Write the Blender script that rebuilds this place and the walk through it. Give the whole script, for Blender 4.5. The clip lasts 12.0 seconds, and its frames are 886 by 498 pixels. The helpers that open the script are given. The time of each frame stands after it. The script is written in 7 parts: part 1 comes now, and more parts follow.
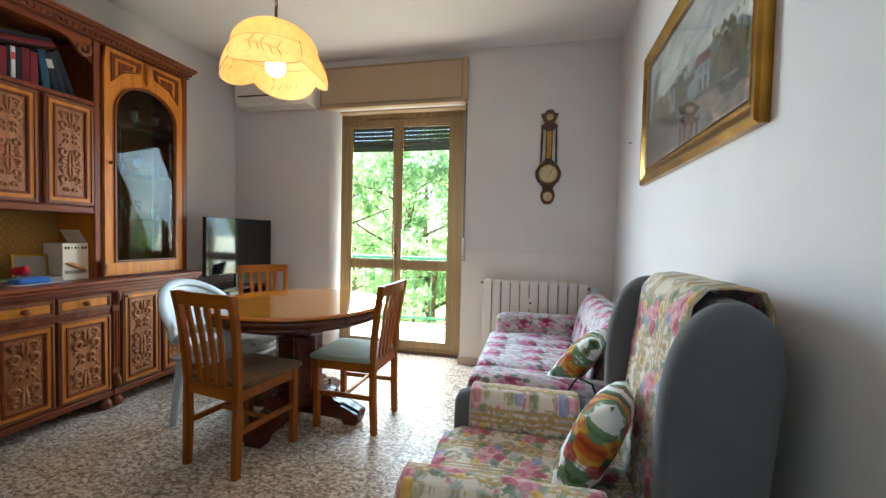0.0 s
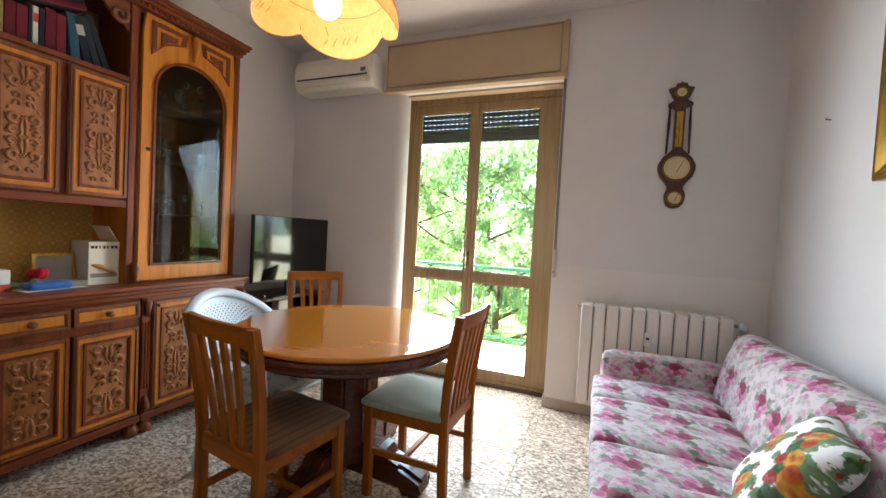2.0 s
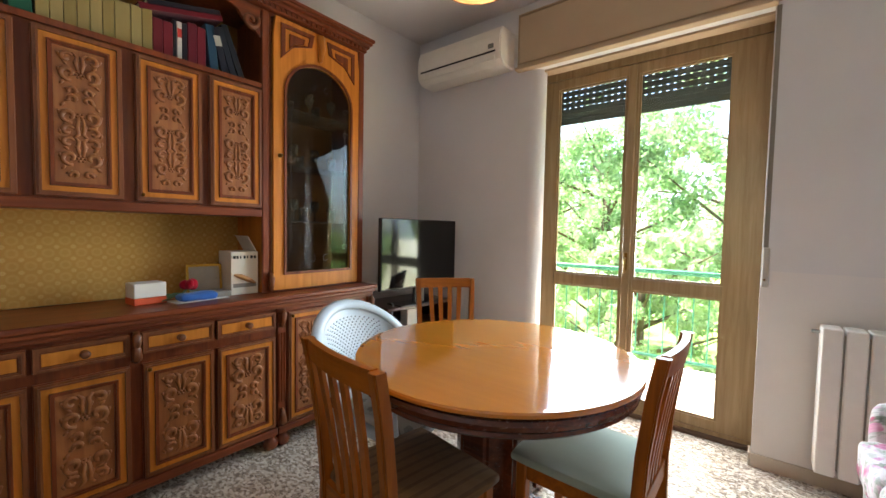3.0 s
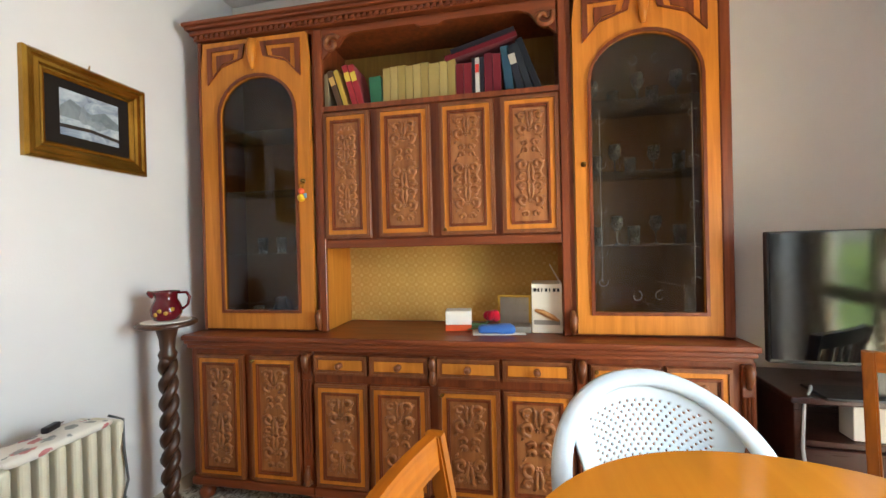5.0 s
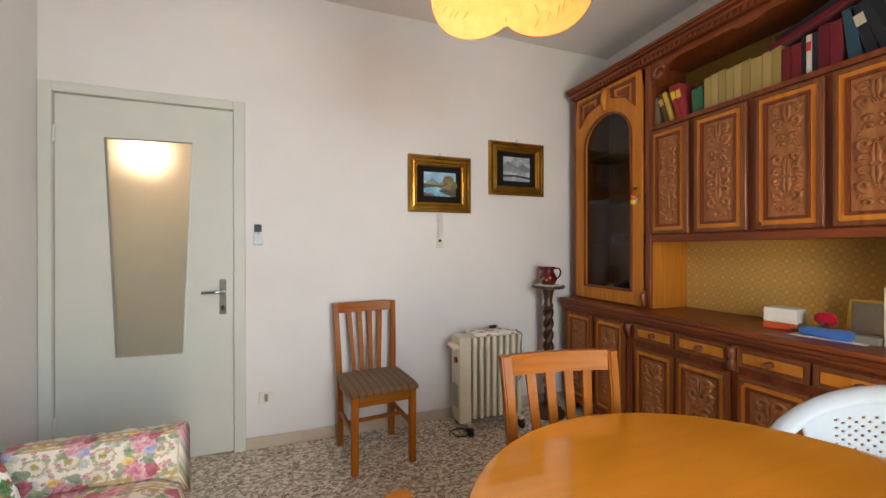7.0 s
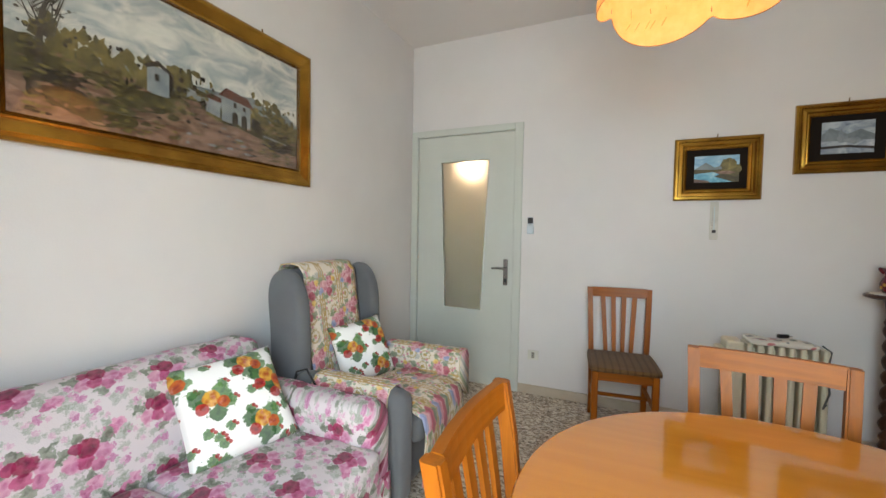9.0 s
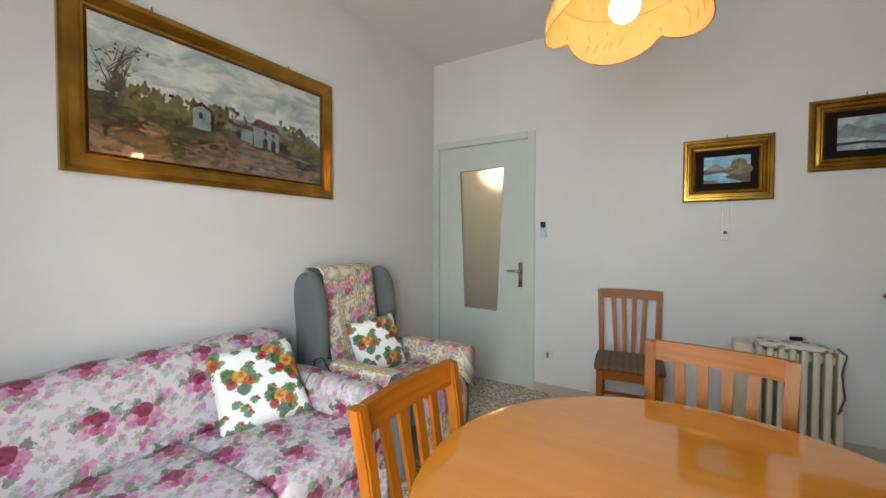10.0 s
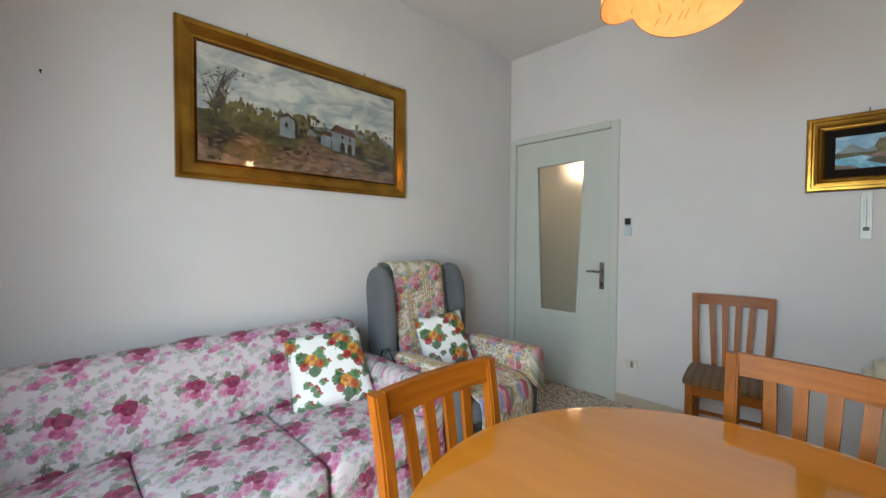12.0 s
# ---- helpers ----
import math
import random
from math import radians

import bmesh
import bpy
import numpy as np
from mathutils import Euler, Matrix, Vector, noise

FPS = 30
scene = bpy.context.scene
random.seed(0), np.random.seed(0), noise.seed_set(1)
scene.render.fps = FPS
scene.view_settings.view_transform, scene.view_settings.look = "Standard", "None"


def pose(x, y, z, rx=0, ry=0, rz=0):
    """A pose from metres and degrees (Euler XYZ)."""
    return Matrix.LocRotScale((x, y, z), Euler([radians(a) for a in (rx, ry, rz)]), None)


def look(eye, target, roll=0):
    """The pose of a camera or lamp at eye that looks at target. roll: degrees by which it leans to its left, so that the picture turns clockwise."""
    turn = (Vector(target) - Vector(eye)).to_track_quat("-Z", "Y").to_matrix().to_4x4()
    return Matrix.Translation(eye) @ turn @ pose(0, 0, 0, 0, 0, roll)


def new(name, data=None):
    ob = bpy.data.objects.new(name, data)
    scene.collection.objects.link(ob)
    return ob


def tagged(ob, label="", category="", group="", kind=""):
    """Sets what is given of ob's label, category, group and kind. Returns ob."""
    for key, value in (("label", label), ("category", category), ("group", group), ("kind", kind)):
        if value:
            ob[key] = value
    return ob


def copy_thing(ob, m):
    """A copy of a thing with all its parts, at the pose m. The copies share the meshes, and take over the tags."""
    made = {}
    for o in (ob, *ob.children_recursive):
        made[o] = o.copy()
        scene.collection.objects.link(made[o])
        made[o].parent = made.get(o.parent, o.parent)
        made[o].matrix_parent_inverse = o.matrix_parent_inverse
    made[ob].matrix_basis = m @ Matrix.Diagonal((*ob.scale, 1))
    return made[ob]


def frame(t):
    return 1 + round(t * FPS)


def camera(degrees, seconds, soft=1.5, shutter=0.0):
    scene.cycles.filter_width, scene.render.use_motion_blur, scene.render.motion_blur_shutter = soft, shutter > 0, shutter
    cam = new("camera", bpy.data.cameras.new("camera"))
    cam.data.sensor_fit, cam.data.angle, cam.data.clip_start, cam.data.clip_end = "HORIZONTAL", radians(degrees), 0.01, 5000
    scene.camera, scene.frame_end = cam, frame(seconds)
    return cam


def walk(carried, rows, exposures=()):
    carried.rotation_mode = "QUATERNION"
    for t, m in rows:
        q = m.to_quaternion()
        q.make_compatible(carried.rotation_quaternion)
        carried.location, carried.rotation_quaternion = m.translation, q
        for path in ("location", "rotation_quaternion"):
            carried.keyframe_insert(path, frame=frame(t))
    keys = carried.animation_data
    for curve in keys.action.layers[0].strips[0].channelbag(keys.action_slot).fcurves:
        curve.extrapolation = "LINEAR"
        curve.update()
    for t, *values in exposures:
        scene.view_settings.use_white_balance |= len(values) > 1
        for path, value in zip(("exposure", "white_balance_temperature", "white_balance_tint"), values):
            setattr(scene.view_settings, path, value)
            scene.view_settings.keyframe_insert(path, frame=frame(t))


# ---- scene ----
cam = camera(97.0, 12.0)
PATH = [
    (0, (0.304, 0.862, 1.212), (-0.143, 2.811, 1.143), 1.3),
    (0.5, (0.232, 0.888, 1.218), (-0.252, 2.827, 1.142), 1.3),
    (1, (0.187, 1.0, 1.232), (-0.368, 2.92, 1.151), 1.7),
    (1.5, (0.113, 1.226, 1.235), (-0.519, 3.122, 1.162), 2.5),
    (2, (-0.042, 1.463, 1.242), (-0.771, 3.324, 1.175), 3.1),
    (2.5, (-0.206, 1.602, 1.247), (-1.196, 3.337, 1.157), 2.1),
    (2.7, (-0.277, 1.665, 1.246), (-1.378, 3.33, 1.148), 1.7),
    (4.3, (-0.585, 2.484, 1.275), (-2.432, 3.253, 1.25), -0.8),
    (4.5, (-0.615, 2.553, 1.285), (-2.545, 3.07, 1.25), -1.0),
    (4.8, (-0.65, 2.617, 1.292), (-2.649, 2.607, 1.245), -1.2),
    (5, (-0.643, 2.655, 1.296), (-2.61, 2.29, 1.286), -1.4),
    (5.5, (-0.511, 2.778, 1.294), (-2.19, 1.693, 1.351), -1.7),
    (6, (-0.415, 3.016, 1.302), (-1.76, 1.537, 1.364), -1.3),
    (6.5, (-0.44, 3.322, 1.273), (-1.466, 1.605, 1.309), -0.7),
    (7, (-0.417, 3.566, 1.263), (-1.112, 1.69, 1.26), -0.1),
    (7.5, (-0.402, 3.798, 1.256), (-0.727, 1.825, 1.213), 0.3),
    (7.7, (-0.422, 3.847, 1.25), (-0.579, 1.854, 1.206), 0.6),
    (9.3, (-0.918, 4.019, 1.275), (-0.01, 2.239, 1.193), 0.8),
    (9.5, (-0.987, 4.046, 1.272), (-0.044, 2.284, 1.19), 0.7),
    (10, (-1.144, 4.036, 1.276), (-0.111, 2.324, 1.223), 0.1),
    (10.5, (-1.336, 3.992, 1.274), (-0.222, 2.331, 1.243), -0.4),
    (11, (-1.454, 3.989, 1.277), (-0.268, 2.379, 1.252), -0.5),
    (11.5, (-1.433, 3.984, 1.279), (-0.172, 2.432, 1.237), -0.1),
    (12, (-1.267, 3.925, 1.257), (0.138, 2.502, 1.203), 0.3),
]
EXPOSURES = [(0, 2.88, 6150, 9), (0.5, 2.9, 6450, 13), (2.5, 2.8, 6600, 15), (4.5, 3.15, 6700, 13), (5.0, 3.6, 6850, 14), (5.5, 3.5, 7300, 20), (6.5, 3.0, 7600, 22), (7.5, 2.82, 7400, 19), (9.5, 2.54, 7000, 14), (12, 2.36, 6600, 12)]
walk(cam, [(t, look(eye, target, roll)) for t, eye, target, roll in PATH], EXPOSURES)

# ---- light ----
SUN_ELEVATION, SUN_AZIMUTH = 60.0, -82.0  # azimuth from +y towards +x
world = bpy.data.worlds.new("sky")
scene.world = world
world.use_nodes = True
wn = world.node_tree
wn.nodes.clear()
sky = wn.nodes.new("ShaderNodeTexSky")
sky.sky_type = "NISHITA"
sky.sun_disc = False
sky.sun_elevation, sky.sun_rotation = radians(SUN_ELEVATION), radians(SUN_AZIMUTH)
bgnode = wn.nodes.new("ShaderNodeBackground")
bgnode.inputs["Strength"].default_value = 0.15
wout = wn.nodes.new("ShaderNodeOutputWorld")
wn.links.new(sky.outputs["Color"], bgnode.inputs["Color"])
wn.links.new(bgnode.outputs["Background"], wout.inputs["Surface"])

sun = new("sun", bpy.data.lights.new("sun", "SUN"))
sun.data.energy, sun.data.angle, sun.data.color = 5.0, radians(0.5), (1.0, 0.95, 0.87)
a, e = radians(SUN_AZIMUTH), radians(SUN_ELEVATION)
sun.matrix_world = look((math.sin(a) * math.cos(e) * 20, math.cos(a) * math.cos(e) * 20, math.sin(e) * 20), (0, 0, 0))

window_light = new("window_light", bpy.data.lights.new("window_light", "AREA"))
window_light.data.shape, window_light.data.size, window_light.data.size_y = "RECTANGLE", 1.0, 1.4
window_light.data.energy, window_light.data.color = 9.5, (0.62, 0.84, 1.0)
window_light.data.spread = radians(145)
window_light.matrix_world = look((-1.02, 4.63, 1.42), (0.05, 0.8, -0.05))
# daylight thrown back up by the sunlit balcony and lawn
balcony_bounce = new("balcony_bounce", bpy.data.lights.new("balcony_bounce", "AREA"))
balcony_bounce.data.shape, balcony_bounce.data.size, balcony_bounce.data.size_y = "RECTANGLE", 1.15, 1.0
balcony_bounce.data.energy, balcony_bounce.data.color = 7.0, (1.0, 0.84, 0.68)
balcony_bounce.matrix_world = look((-1.02, 4.84, 0.65), (0.0, 0.4, 1.9))

bulb_light = new("bulb_light", bpy.data.lights.new("bulb_light", "POINT"))
bulb_light.data.energy, bulb_light.data.color, bulb_light.data.shadow_soft_size = 0.36, (1.0, 0.58, 0.28), 0.04
bulb_light.location = (-0.978, 2.612, 1.975)

hall_light = new("hall_light", bpy.data.lights.new("hall_light", "POINT"))
hall_light.data.energy, hall_light.data.color, hall_light.data.shadow_soft_size = 2.0, (1.0, 0.70, 0.45), 0.12
hall_light.location = (0.85, -0.60, 2.12)


# ---- materials ----
def rgb(h):
    """Linear colour from a hex code of a display colour."""
    v = [int(h[i:i + 2], 16) / 255 for i in (0, 2, 4)]
    return tuple(c / 12.92 if c <= 0.04045 else ((c + 0.055) / 1.055) ** 2.4 for c in v) + (1.0,)


class Mat:
    """A node material with short ways to add nodes."""

    def __init__(self, name, rough=0.5, metal=0.0, spec=0.5):
        self.m = bpy.data.materials.new(name)
        self.m.use_nodes = True
        self.t = self.m.node_tree
        self.b = self.t.nodes["Principled BSDF"]
        self.put("Roughness", rough)
        self.put("Metallic", metal)
        self.put("Specular IOR Level", spec)
        self.co = self.n("ShaderNodeTexCoord").outputs["Object"]

    def n(self, kind, **values):
        node = self.t.nodes.new(kind)
        for k, v in values.items():
            node.inputs[k.replace("_", " ")].default_value = v
        return node

    def put(self, socket, v):
        s = self.b.inputs[socket]
        if isinstance(v, bpy.types.NodeSocket):
            self.t.links.new(v, s)
        else:
            s.default_value = v

    def link(self, a, b):
        self.t.links.new(a, b)

    def scaled(self, s, co=None):
        node = self.n("ShaderNodeMapping", Scale=s)
        self.link(co or self.co, node.inputs["Vector"])
        return node.outputs["Vector"]

    def noise(self, scale, detail=3.0, rough=0.55, co=None, distort=0.0):
        node = self.n("ShaderNodeTexNoise", Scale=scale, Detail=detail, Roughness=rough, Distortion=distort)
        self.link(co or self.co, node.inputs["Vector"])
        return node.outputs["Fac"]

    def warp(self, scale, amount, co=None):
        node = self.n("ShaderNodeTexNoise", Scale=scale, Detail=2.0)
        self.link(co or self.co, node.inputs["Vector"])
        sub = self.n("ShaderNodeVectorMath")
        sub.operation = "MULTIPLY_ADD"
        self.link(node.outputs["Color"], sub.inputs[0])
        sub.inputs[1].default_value = (amount, amount, amount)
        self.link(co or self.co, sub.inputs[2])
        return sub.outputs[0]

    def cells(self, scale, co=None):
        node = self.n("ShaderNodeTexVoronoi", Scale=scale)
        self.link(co or self.co, node.inputs["Vector"])
        return node.outputs["Distance"], node.outputs["Color"]

    def ramp(self, fac, stops, hard=False):
        node = self.n("ShaderNodeValToRGB")
        cr = node.color_ramp
        if hard:
            cr.interpolation = "CONSTANT"
        while len(cr.elements) < len(stops):
            cr.elements.new(0.5)
        for el, (p, c) in zip(cr.elements, stops):
            el.position = p
            el.color = c if len(c) == 4 else (*c, 1.0)
        self.link(fac, node.inputs["Fac"])
        return node.outputs["Color"]

    def mix(self, fac, a, b, mode="MIX"):
        node = self.n("ShaderNodeMix")
        node.data_type, node.blend_type = "RGBA", mode
        for key, v in ((0, fac), (6, a), (7, b)):
            if isinstance(v, bpy.types.NodeSocket):
                self.link(v, node.inputs[key])
            else:
                node.inputs[key].default_value = v
        return node.outputs[2]

    def math(self, op, a, b=0.0):
        node = self.n("ShaderNodeMath")
        node.operation = op
        for i, v in enumerate((a, b)):
            if isinstance(v, bpy.types.NodeSocket):
                self.link(v, node.inputs[i])
            else:
                node.inputs[i].default_value = v
        return node.outputs[0]

    def bump(self, height, strength=0.2, distance=0.01):
        node = self.n("ShaderNodeBump", Strength=strength, Distance=distance)
        self.link(height, node.inputs["Height"])
        self.put("Normal", node.outputs["Normal"])

    def channel(self, colour, i=0):
        node = self.n("ShaderNodeSeparateColor")
        self.link(colour, node.inputs[0])
        return node.outputs[i]


def paint(name, hexa, rough=0.6, vary=0.06, bump=0.08, scale=3.0):
    """Painted surface: faint blotches at two scales and a fine roller texture."""
    m = Mat(name, rough)
    c = rgb(hexa)
    dark = tuple(v * (1 - vary) for v in c[:3]) + (1.0,)
    lit = tuple(min(1.0, v * (1 + vary * 0.5)) for v in c[:3]) + (1.0,)
    big = m.ramp(m.noise(scale, 4.0), [(0.3, dark), (0.7, lit)])
    fine = m.noise(scale * 40, 2.0)
    m.put("Base Color", m.mix(m.math("MULTIPLY", fine, 0.12), big, dark))
    m.bump(m.noise(scale * 60, 3.0), bump, 0.004)
    return m.m


def wood(name, light, dark, axis=2, rough=0.38, scale=1.0, spec=0.5):
    """Wood with grain along one axis, pores and slow colour drift."""
    m = Mat(name, rough, spec=spec)
    s = [14.0 * scale] * 3
    s[axis] = 0.9 * scale
    co = m.scaled(tuple(s))
    grain = m.noise(2.2, 6.0, 0.6, co, 0.6)
    fine = m.noise(9.0, 3.0, 0.6, co)
    slow = m.noise(1.6, 2.0)
    base = m.ramp(grain, [(0.28, rgb(dark)), (0.5, tuple((p + q) / 2 for p, q in zip(rgb(light), rgb(dark)))), (0.72, rgb(light))])
    base = m.mix(m.math("MULTIPLY", fine, 0.35), base, rgb(dark))
    rnd = m.n("ShaderNodeObjectInfo").outputs["Random"]
    tone = m.math("ADD", m.math("MULTIPLY", slow, 0.3), m.math("ADD", m.math("MULTIPLY", rnd, 0.12), 0.78))
    hsv = m.n("ShaderNodeHueSaturation")
    m.link(base, hsv.inputs["Color"])
    m.link(tone, hsv.inputs["Value"])
    m.put("Base Color", hsv.outputs["Color"])
    m.put("Roughness", m.math("ADD", m.math("MULTIPLY", fine, 0.16), rough - 0.08))
    m.bump(fine, 0.06, 0.002)
    return m.m


def plain(name, hexa, rough=0.5, metal=0.0, vary=0.12, spec=0.5, scale=18.0):
    """Small plain surfaces, with slight wear."""
    m = Mat(name, rough, metal, spec)
    c = rgb(hexa)
    dark = tuple(v * (1 - vary) for v in c[:3]) + (1.0,)
    m.put("Base Color", m.ramp(m.noise(scale, 4.0), [(0.3, dark), (0.7, c)]))
    m.put("Roughness", m.math("ADD", m.math("MULTIPLY", m.noise(scale * 3, 2.0), 0.16), rough - 0.08))
    return m.m


def fabric(name, hexa, vary=0.18, rough=0.95, weave=420.0):
    m = Mat(name, rough, spec=0.15)
    c = rgb(hexa)
    dark = tuple(v * (1 - vary) for v in c[:3]) + (1.0,)
    m.put("Base Color", m.mix(m.math("MULTIPLY", m.noise(weave, 1.0), 0.4), m.ramp(m.noise(6.0, 4.0), [(0.3, dark), (0.7, c)]), dark))
    m.bump(m.noise(weave, 2.0), 0.25, 0.002)
    m.put("Sheen Weight", 0.15)
    return m.m


def printed(name, ground, layers, weave=300.0, stripes=None, size=1.0):
    """Printed cloth: sprays of ragged flowers and leaves. A layer is scale, radius, share of cells, rim colour, heart colour, raggedness."""
    m = Mat(name, 0.92, spec=0.15)
    co = m.scaled((size, size, size))
    col = m.mix(m.math("MULTIPLY", m.noise(5.0, 3.0), 0.5), rgb(ground[0]), rgb(ground[1]))
    if stripes:
        axis, freq, stripe = stripes
        sep = m.n("ShaderNodeSeparateXYZ")
        m.link(m.co, sep.inputs[0])
        wave = m.math("SINE", m.math("MULTIPLY", sep.outputs[axis], freq))
        m_ = m.math("GREATER_THAN", wave, 0.55)
        col = m.mix(m.math("MULTIPLY", m_, 0.85), col, rgb(stripe))
    for i, (scale, radius, share, rim, heart, ragged) in enumerate(layers):
        shift = m.n("ShaderNodeVectorMath")
        shift.operation = "ADD"
        m.link(m.warp(scale * 2.6, ragged / scale, co), shift.inputs[0])
        shift.inputs[1].default_value = (1.37 * i, 2.11 * i, 0.73 * i)
        dist, rnd = m.cells(scale, shift.outputs[0])
        keep = m.math("LESS_THAN", m.channel(rnd, 1), share)
        mask = m.math("MULTIPLY", m.math("LESS_THAN", dist, radius), keep)
        petal, _ = m.cells(scale * 4.2, shift.outputs[0])
        inside = m.math("ADD", m.math("MULTIPLY", m.math("DIVIDE", dist, radius), 0.65), m.math("MULTIPLY", petal, 0.6))
        flower = m.ramp(inside, [(0.25, rgb(heart)), (0.8, rgb(rim))])
        col = m.mix(m.math("MULTIPLY", mask, 0.92), col, flower)
    m.put("Base Color", col)
    folds = m.math("ADD", m.noise(9.0, 3.0), m.math("MULTIPLY", m.noise(weave, 1.0), 0.12))
    m.bump(folds, 0.5, 0.012)
    m.put("Sheen Weight", 0.1)
    return m.m


def sprigged(name, ground, u, v, motifs, stripes=None, weave=300.0):
    """Cloth printed with repeated sprays, laid out along two directions of the thing.
    A motif is scale, looseness, shift and petals (dx, dy, radius, rim colour, heart colour, raggedness)."""
    m = Mat(name, 0.92, spec=0.15)
    flat = m.n("ShaderNodeCombineXYZ")
    for k, way in enumerate((u, v)):
        dot = m.n("ShaderNodeVectorMath")
        dot.operation = "DOT_PRODUCT"
        m.link(m.co, dot.inputs[0])
        dot.inputs[1].default_value = way
        m.link(dot.outputs["Value"], flat.inputs[k])
    co = flat.outputs[0]
    col = m.mix(m.math("MULTIPLY", m.noise(7.0, 3.0), 0.7), rgb(ground[0]), rgb(ground[1]))
    def striped(col):
        sep = m.n("ShaderNodeSeparateXYZ")
        m.link(co, sep.inputs[0])
        wave = m.math("SINE", m.math("MULTIPLY", sep.outputs[0], stripes[0]))
        thin = m.math("SINE", m.math("MULTIPLY", sep.outputs[0], stripes[0] * 9.0))
        band = m.math("MULTIPLY", m.math("GREATER_THAN", wave, 0.45), m.math("GREATER_THAN", thin, -0.1))
        return m.mix(m.math("MULTIPLY", band, 0.8), col, rgb(stripes[1]))

    for number, (scale, loose, shift, petals) in enumerate(motifs):
        if stripes and number == len(motifs) - 1:
            col = striped(col)
        for dx, dy, radius, rim, heart, ragged in petals:
            move = m.n("ShaderNodeVectorMath")
            move.operation = "ADD"
            m.link(m.warp(scale * 9.0, ragged * 0.34 / scale, co), move.inputs[0])
            move.inputs[1].default_value = ((shift[0] - dx - ragged * 0.17) / scale, (shift[1] - dy - ragged * 0.17) / scale, 0.0)
            cell = m.n("ShaderNodeTexVoronoi", Scale=scale, Randomness=loose)
            cell.voronoi_dimensions = "2D"
            m.link(move.outputs[0], cell.inputs["Vector"])
            fine = m.n("ShaderNodeTexVoronoi", Scale=scale * 9.0)
            fine.voronoi_dimensions = "2D"
            m.link(move.outputs[0], fine.inputs["Vector"])
            d = m.math("DIVIDE", cell.outputs["Distance"], radius)
            inside = m.math("ADD", m.math("MULTIPLY", d, 0.38), m.math("MULTIPLY", fine.outputs["Distance"], 0.85))
            tone = m.ramp(inside, [(0.2, rgb(heart)), (0.85, rgb(rim))])
            edge = m.ramp(d, [(0.86, (1, 1, 1)), (1.04, (0, 0, 0))])
            col = m.mix(m.math("MULTIPLY", m.channel(edge), 0.9), col, tone)
    m.put("Base Color", col)
    folds = m.math("ADD", m.noise(9.0, 3.0), m.math("MULTIPLY", m.noise(weave, 1.0), 0.12))
    m.bump(folds, 0.5, 0.012)
    m.put("Sheen Weight", 0.1)
    return m.m


def glass(name, tint="F4FAF8", rough=0.0, gloss=0.9, ior=1.5):
    """Thin pane: clear, with a mirror gloss that grows at grazing angles."""
    m = Mat(name, 0.0)
    clear = m.n("ShaderNodeBsdfTransparent", Color=rgb(tint))
    shine = m.n("ShaderNodeBsdfGlossy", Roughness=rough)
    facing = m.n("ShaderNodeLayerWeight", Blend=0.5).outputs["Facing"]
    base = ((ior - 1) / (ior + 1)) ** 2
    fres = m.math("ADD", m.math("MULTIPLY", m.math("POWER", facing, 5.0), 1 - base), base)
    mixer = m.n("ShaderNodeMixShader")
    m.link(m.math("MULTIPLY", fres, gloss), mixer.inputs[0])
    m.link(clear.outputs[0], mixer.inputs[1])
    m.link(shine.outputs[0], mixer.inputs[2])
    m.link(mixer.outputs[0], m.t.nodes["Material Output"].inputs["Surface"])
    return m.m


def pale_glints(name):
    """Glass seen from afar: mostly clear, with glints put in as pale patches."""
    m = Mat(name, 0.12)
    m.put("Base Color", rgb("DDE0DA"))
    clear = m.n("ShaderNodeBsdfTransparent", Color=rgb("F4F6F4"))
    mixer = m.n("ShaderNodeMixShader")
    m.link(m.ramp(m.noise(60.0, 2.0), [(0.4, (0.10, 0.10, 0.10)), (0.65, (0.42, 0.42, 0.42))]), mixer.inputs[0])
    m.link(clear.outputs[0], mixer.inputs[1])
    m.link(m.b.outputs[0], mixer.inputs[2])
    m.link(mixer.outputs[0], m.t.nodes["Material Output"].inputs["Surface"])
    return m.m


def frosted(name):
    m = Mat(name, 0.42)
    m.put("Base Color", rgb("DDE3DF"))
    m.put("Transmission Weight", 0.9)
    m.put("IOR", 1.2)
    m.bump(m.noise(260.0, 2.0), 0.25, 0.002)
    return m.m


def glowing(name, hexa, strength):
    m = Mat(name)
    m.put("Base Color", rgb(hexa))
    m.put("Emission Color", rgb(hexa))
    m.put("Emission Strength", strength)
    return m.m


def shade_cloth(name):
    m = Mat(name, 0.85)
    c = m.ramp(m.noise(30.0, 3.0), [(0.3, rgb("E8B072")), (0.7, rgb("F0BE84"))])
    diff = m.n("ShaderNodeBsdfDiffuse")
    tran = m.n("ShaderNodeBsdfTranslucent")
    m.link(c, diff.inputs["Color"])
    m.link(c, tran.inputs["Color"])
    mixer = m.n("ShaderNodeMixShader")
    mixer.inputs[0].default_value = 0.5
    m.link(diff.outputs[0], mixer.inputs[1])
    m.link(tran.outputs[0], mixer.inputs[2])
    m.link(mixer.outputs[0], m.t.nodes["Material Output"].inputs["Surface"])
    return m.m


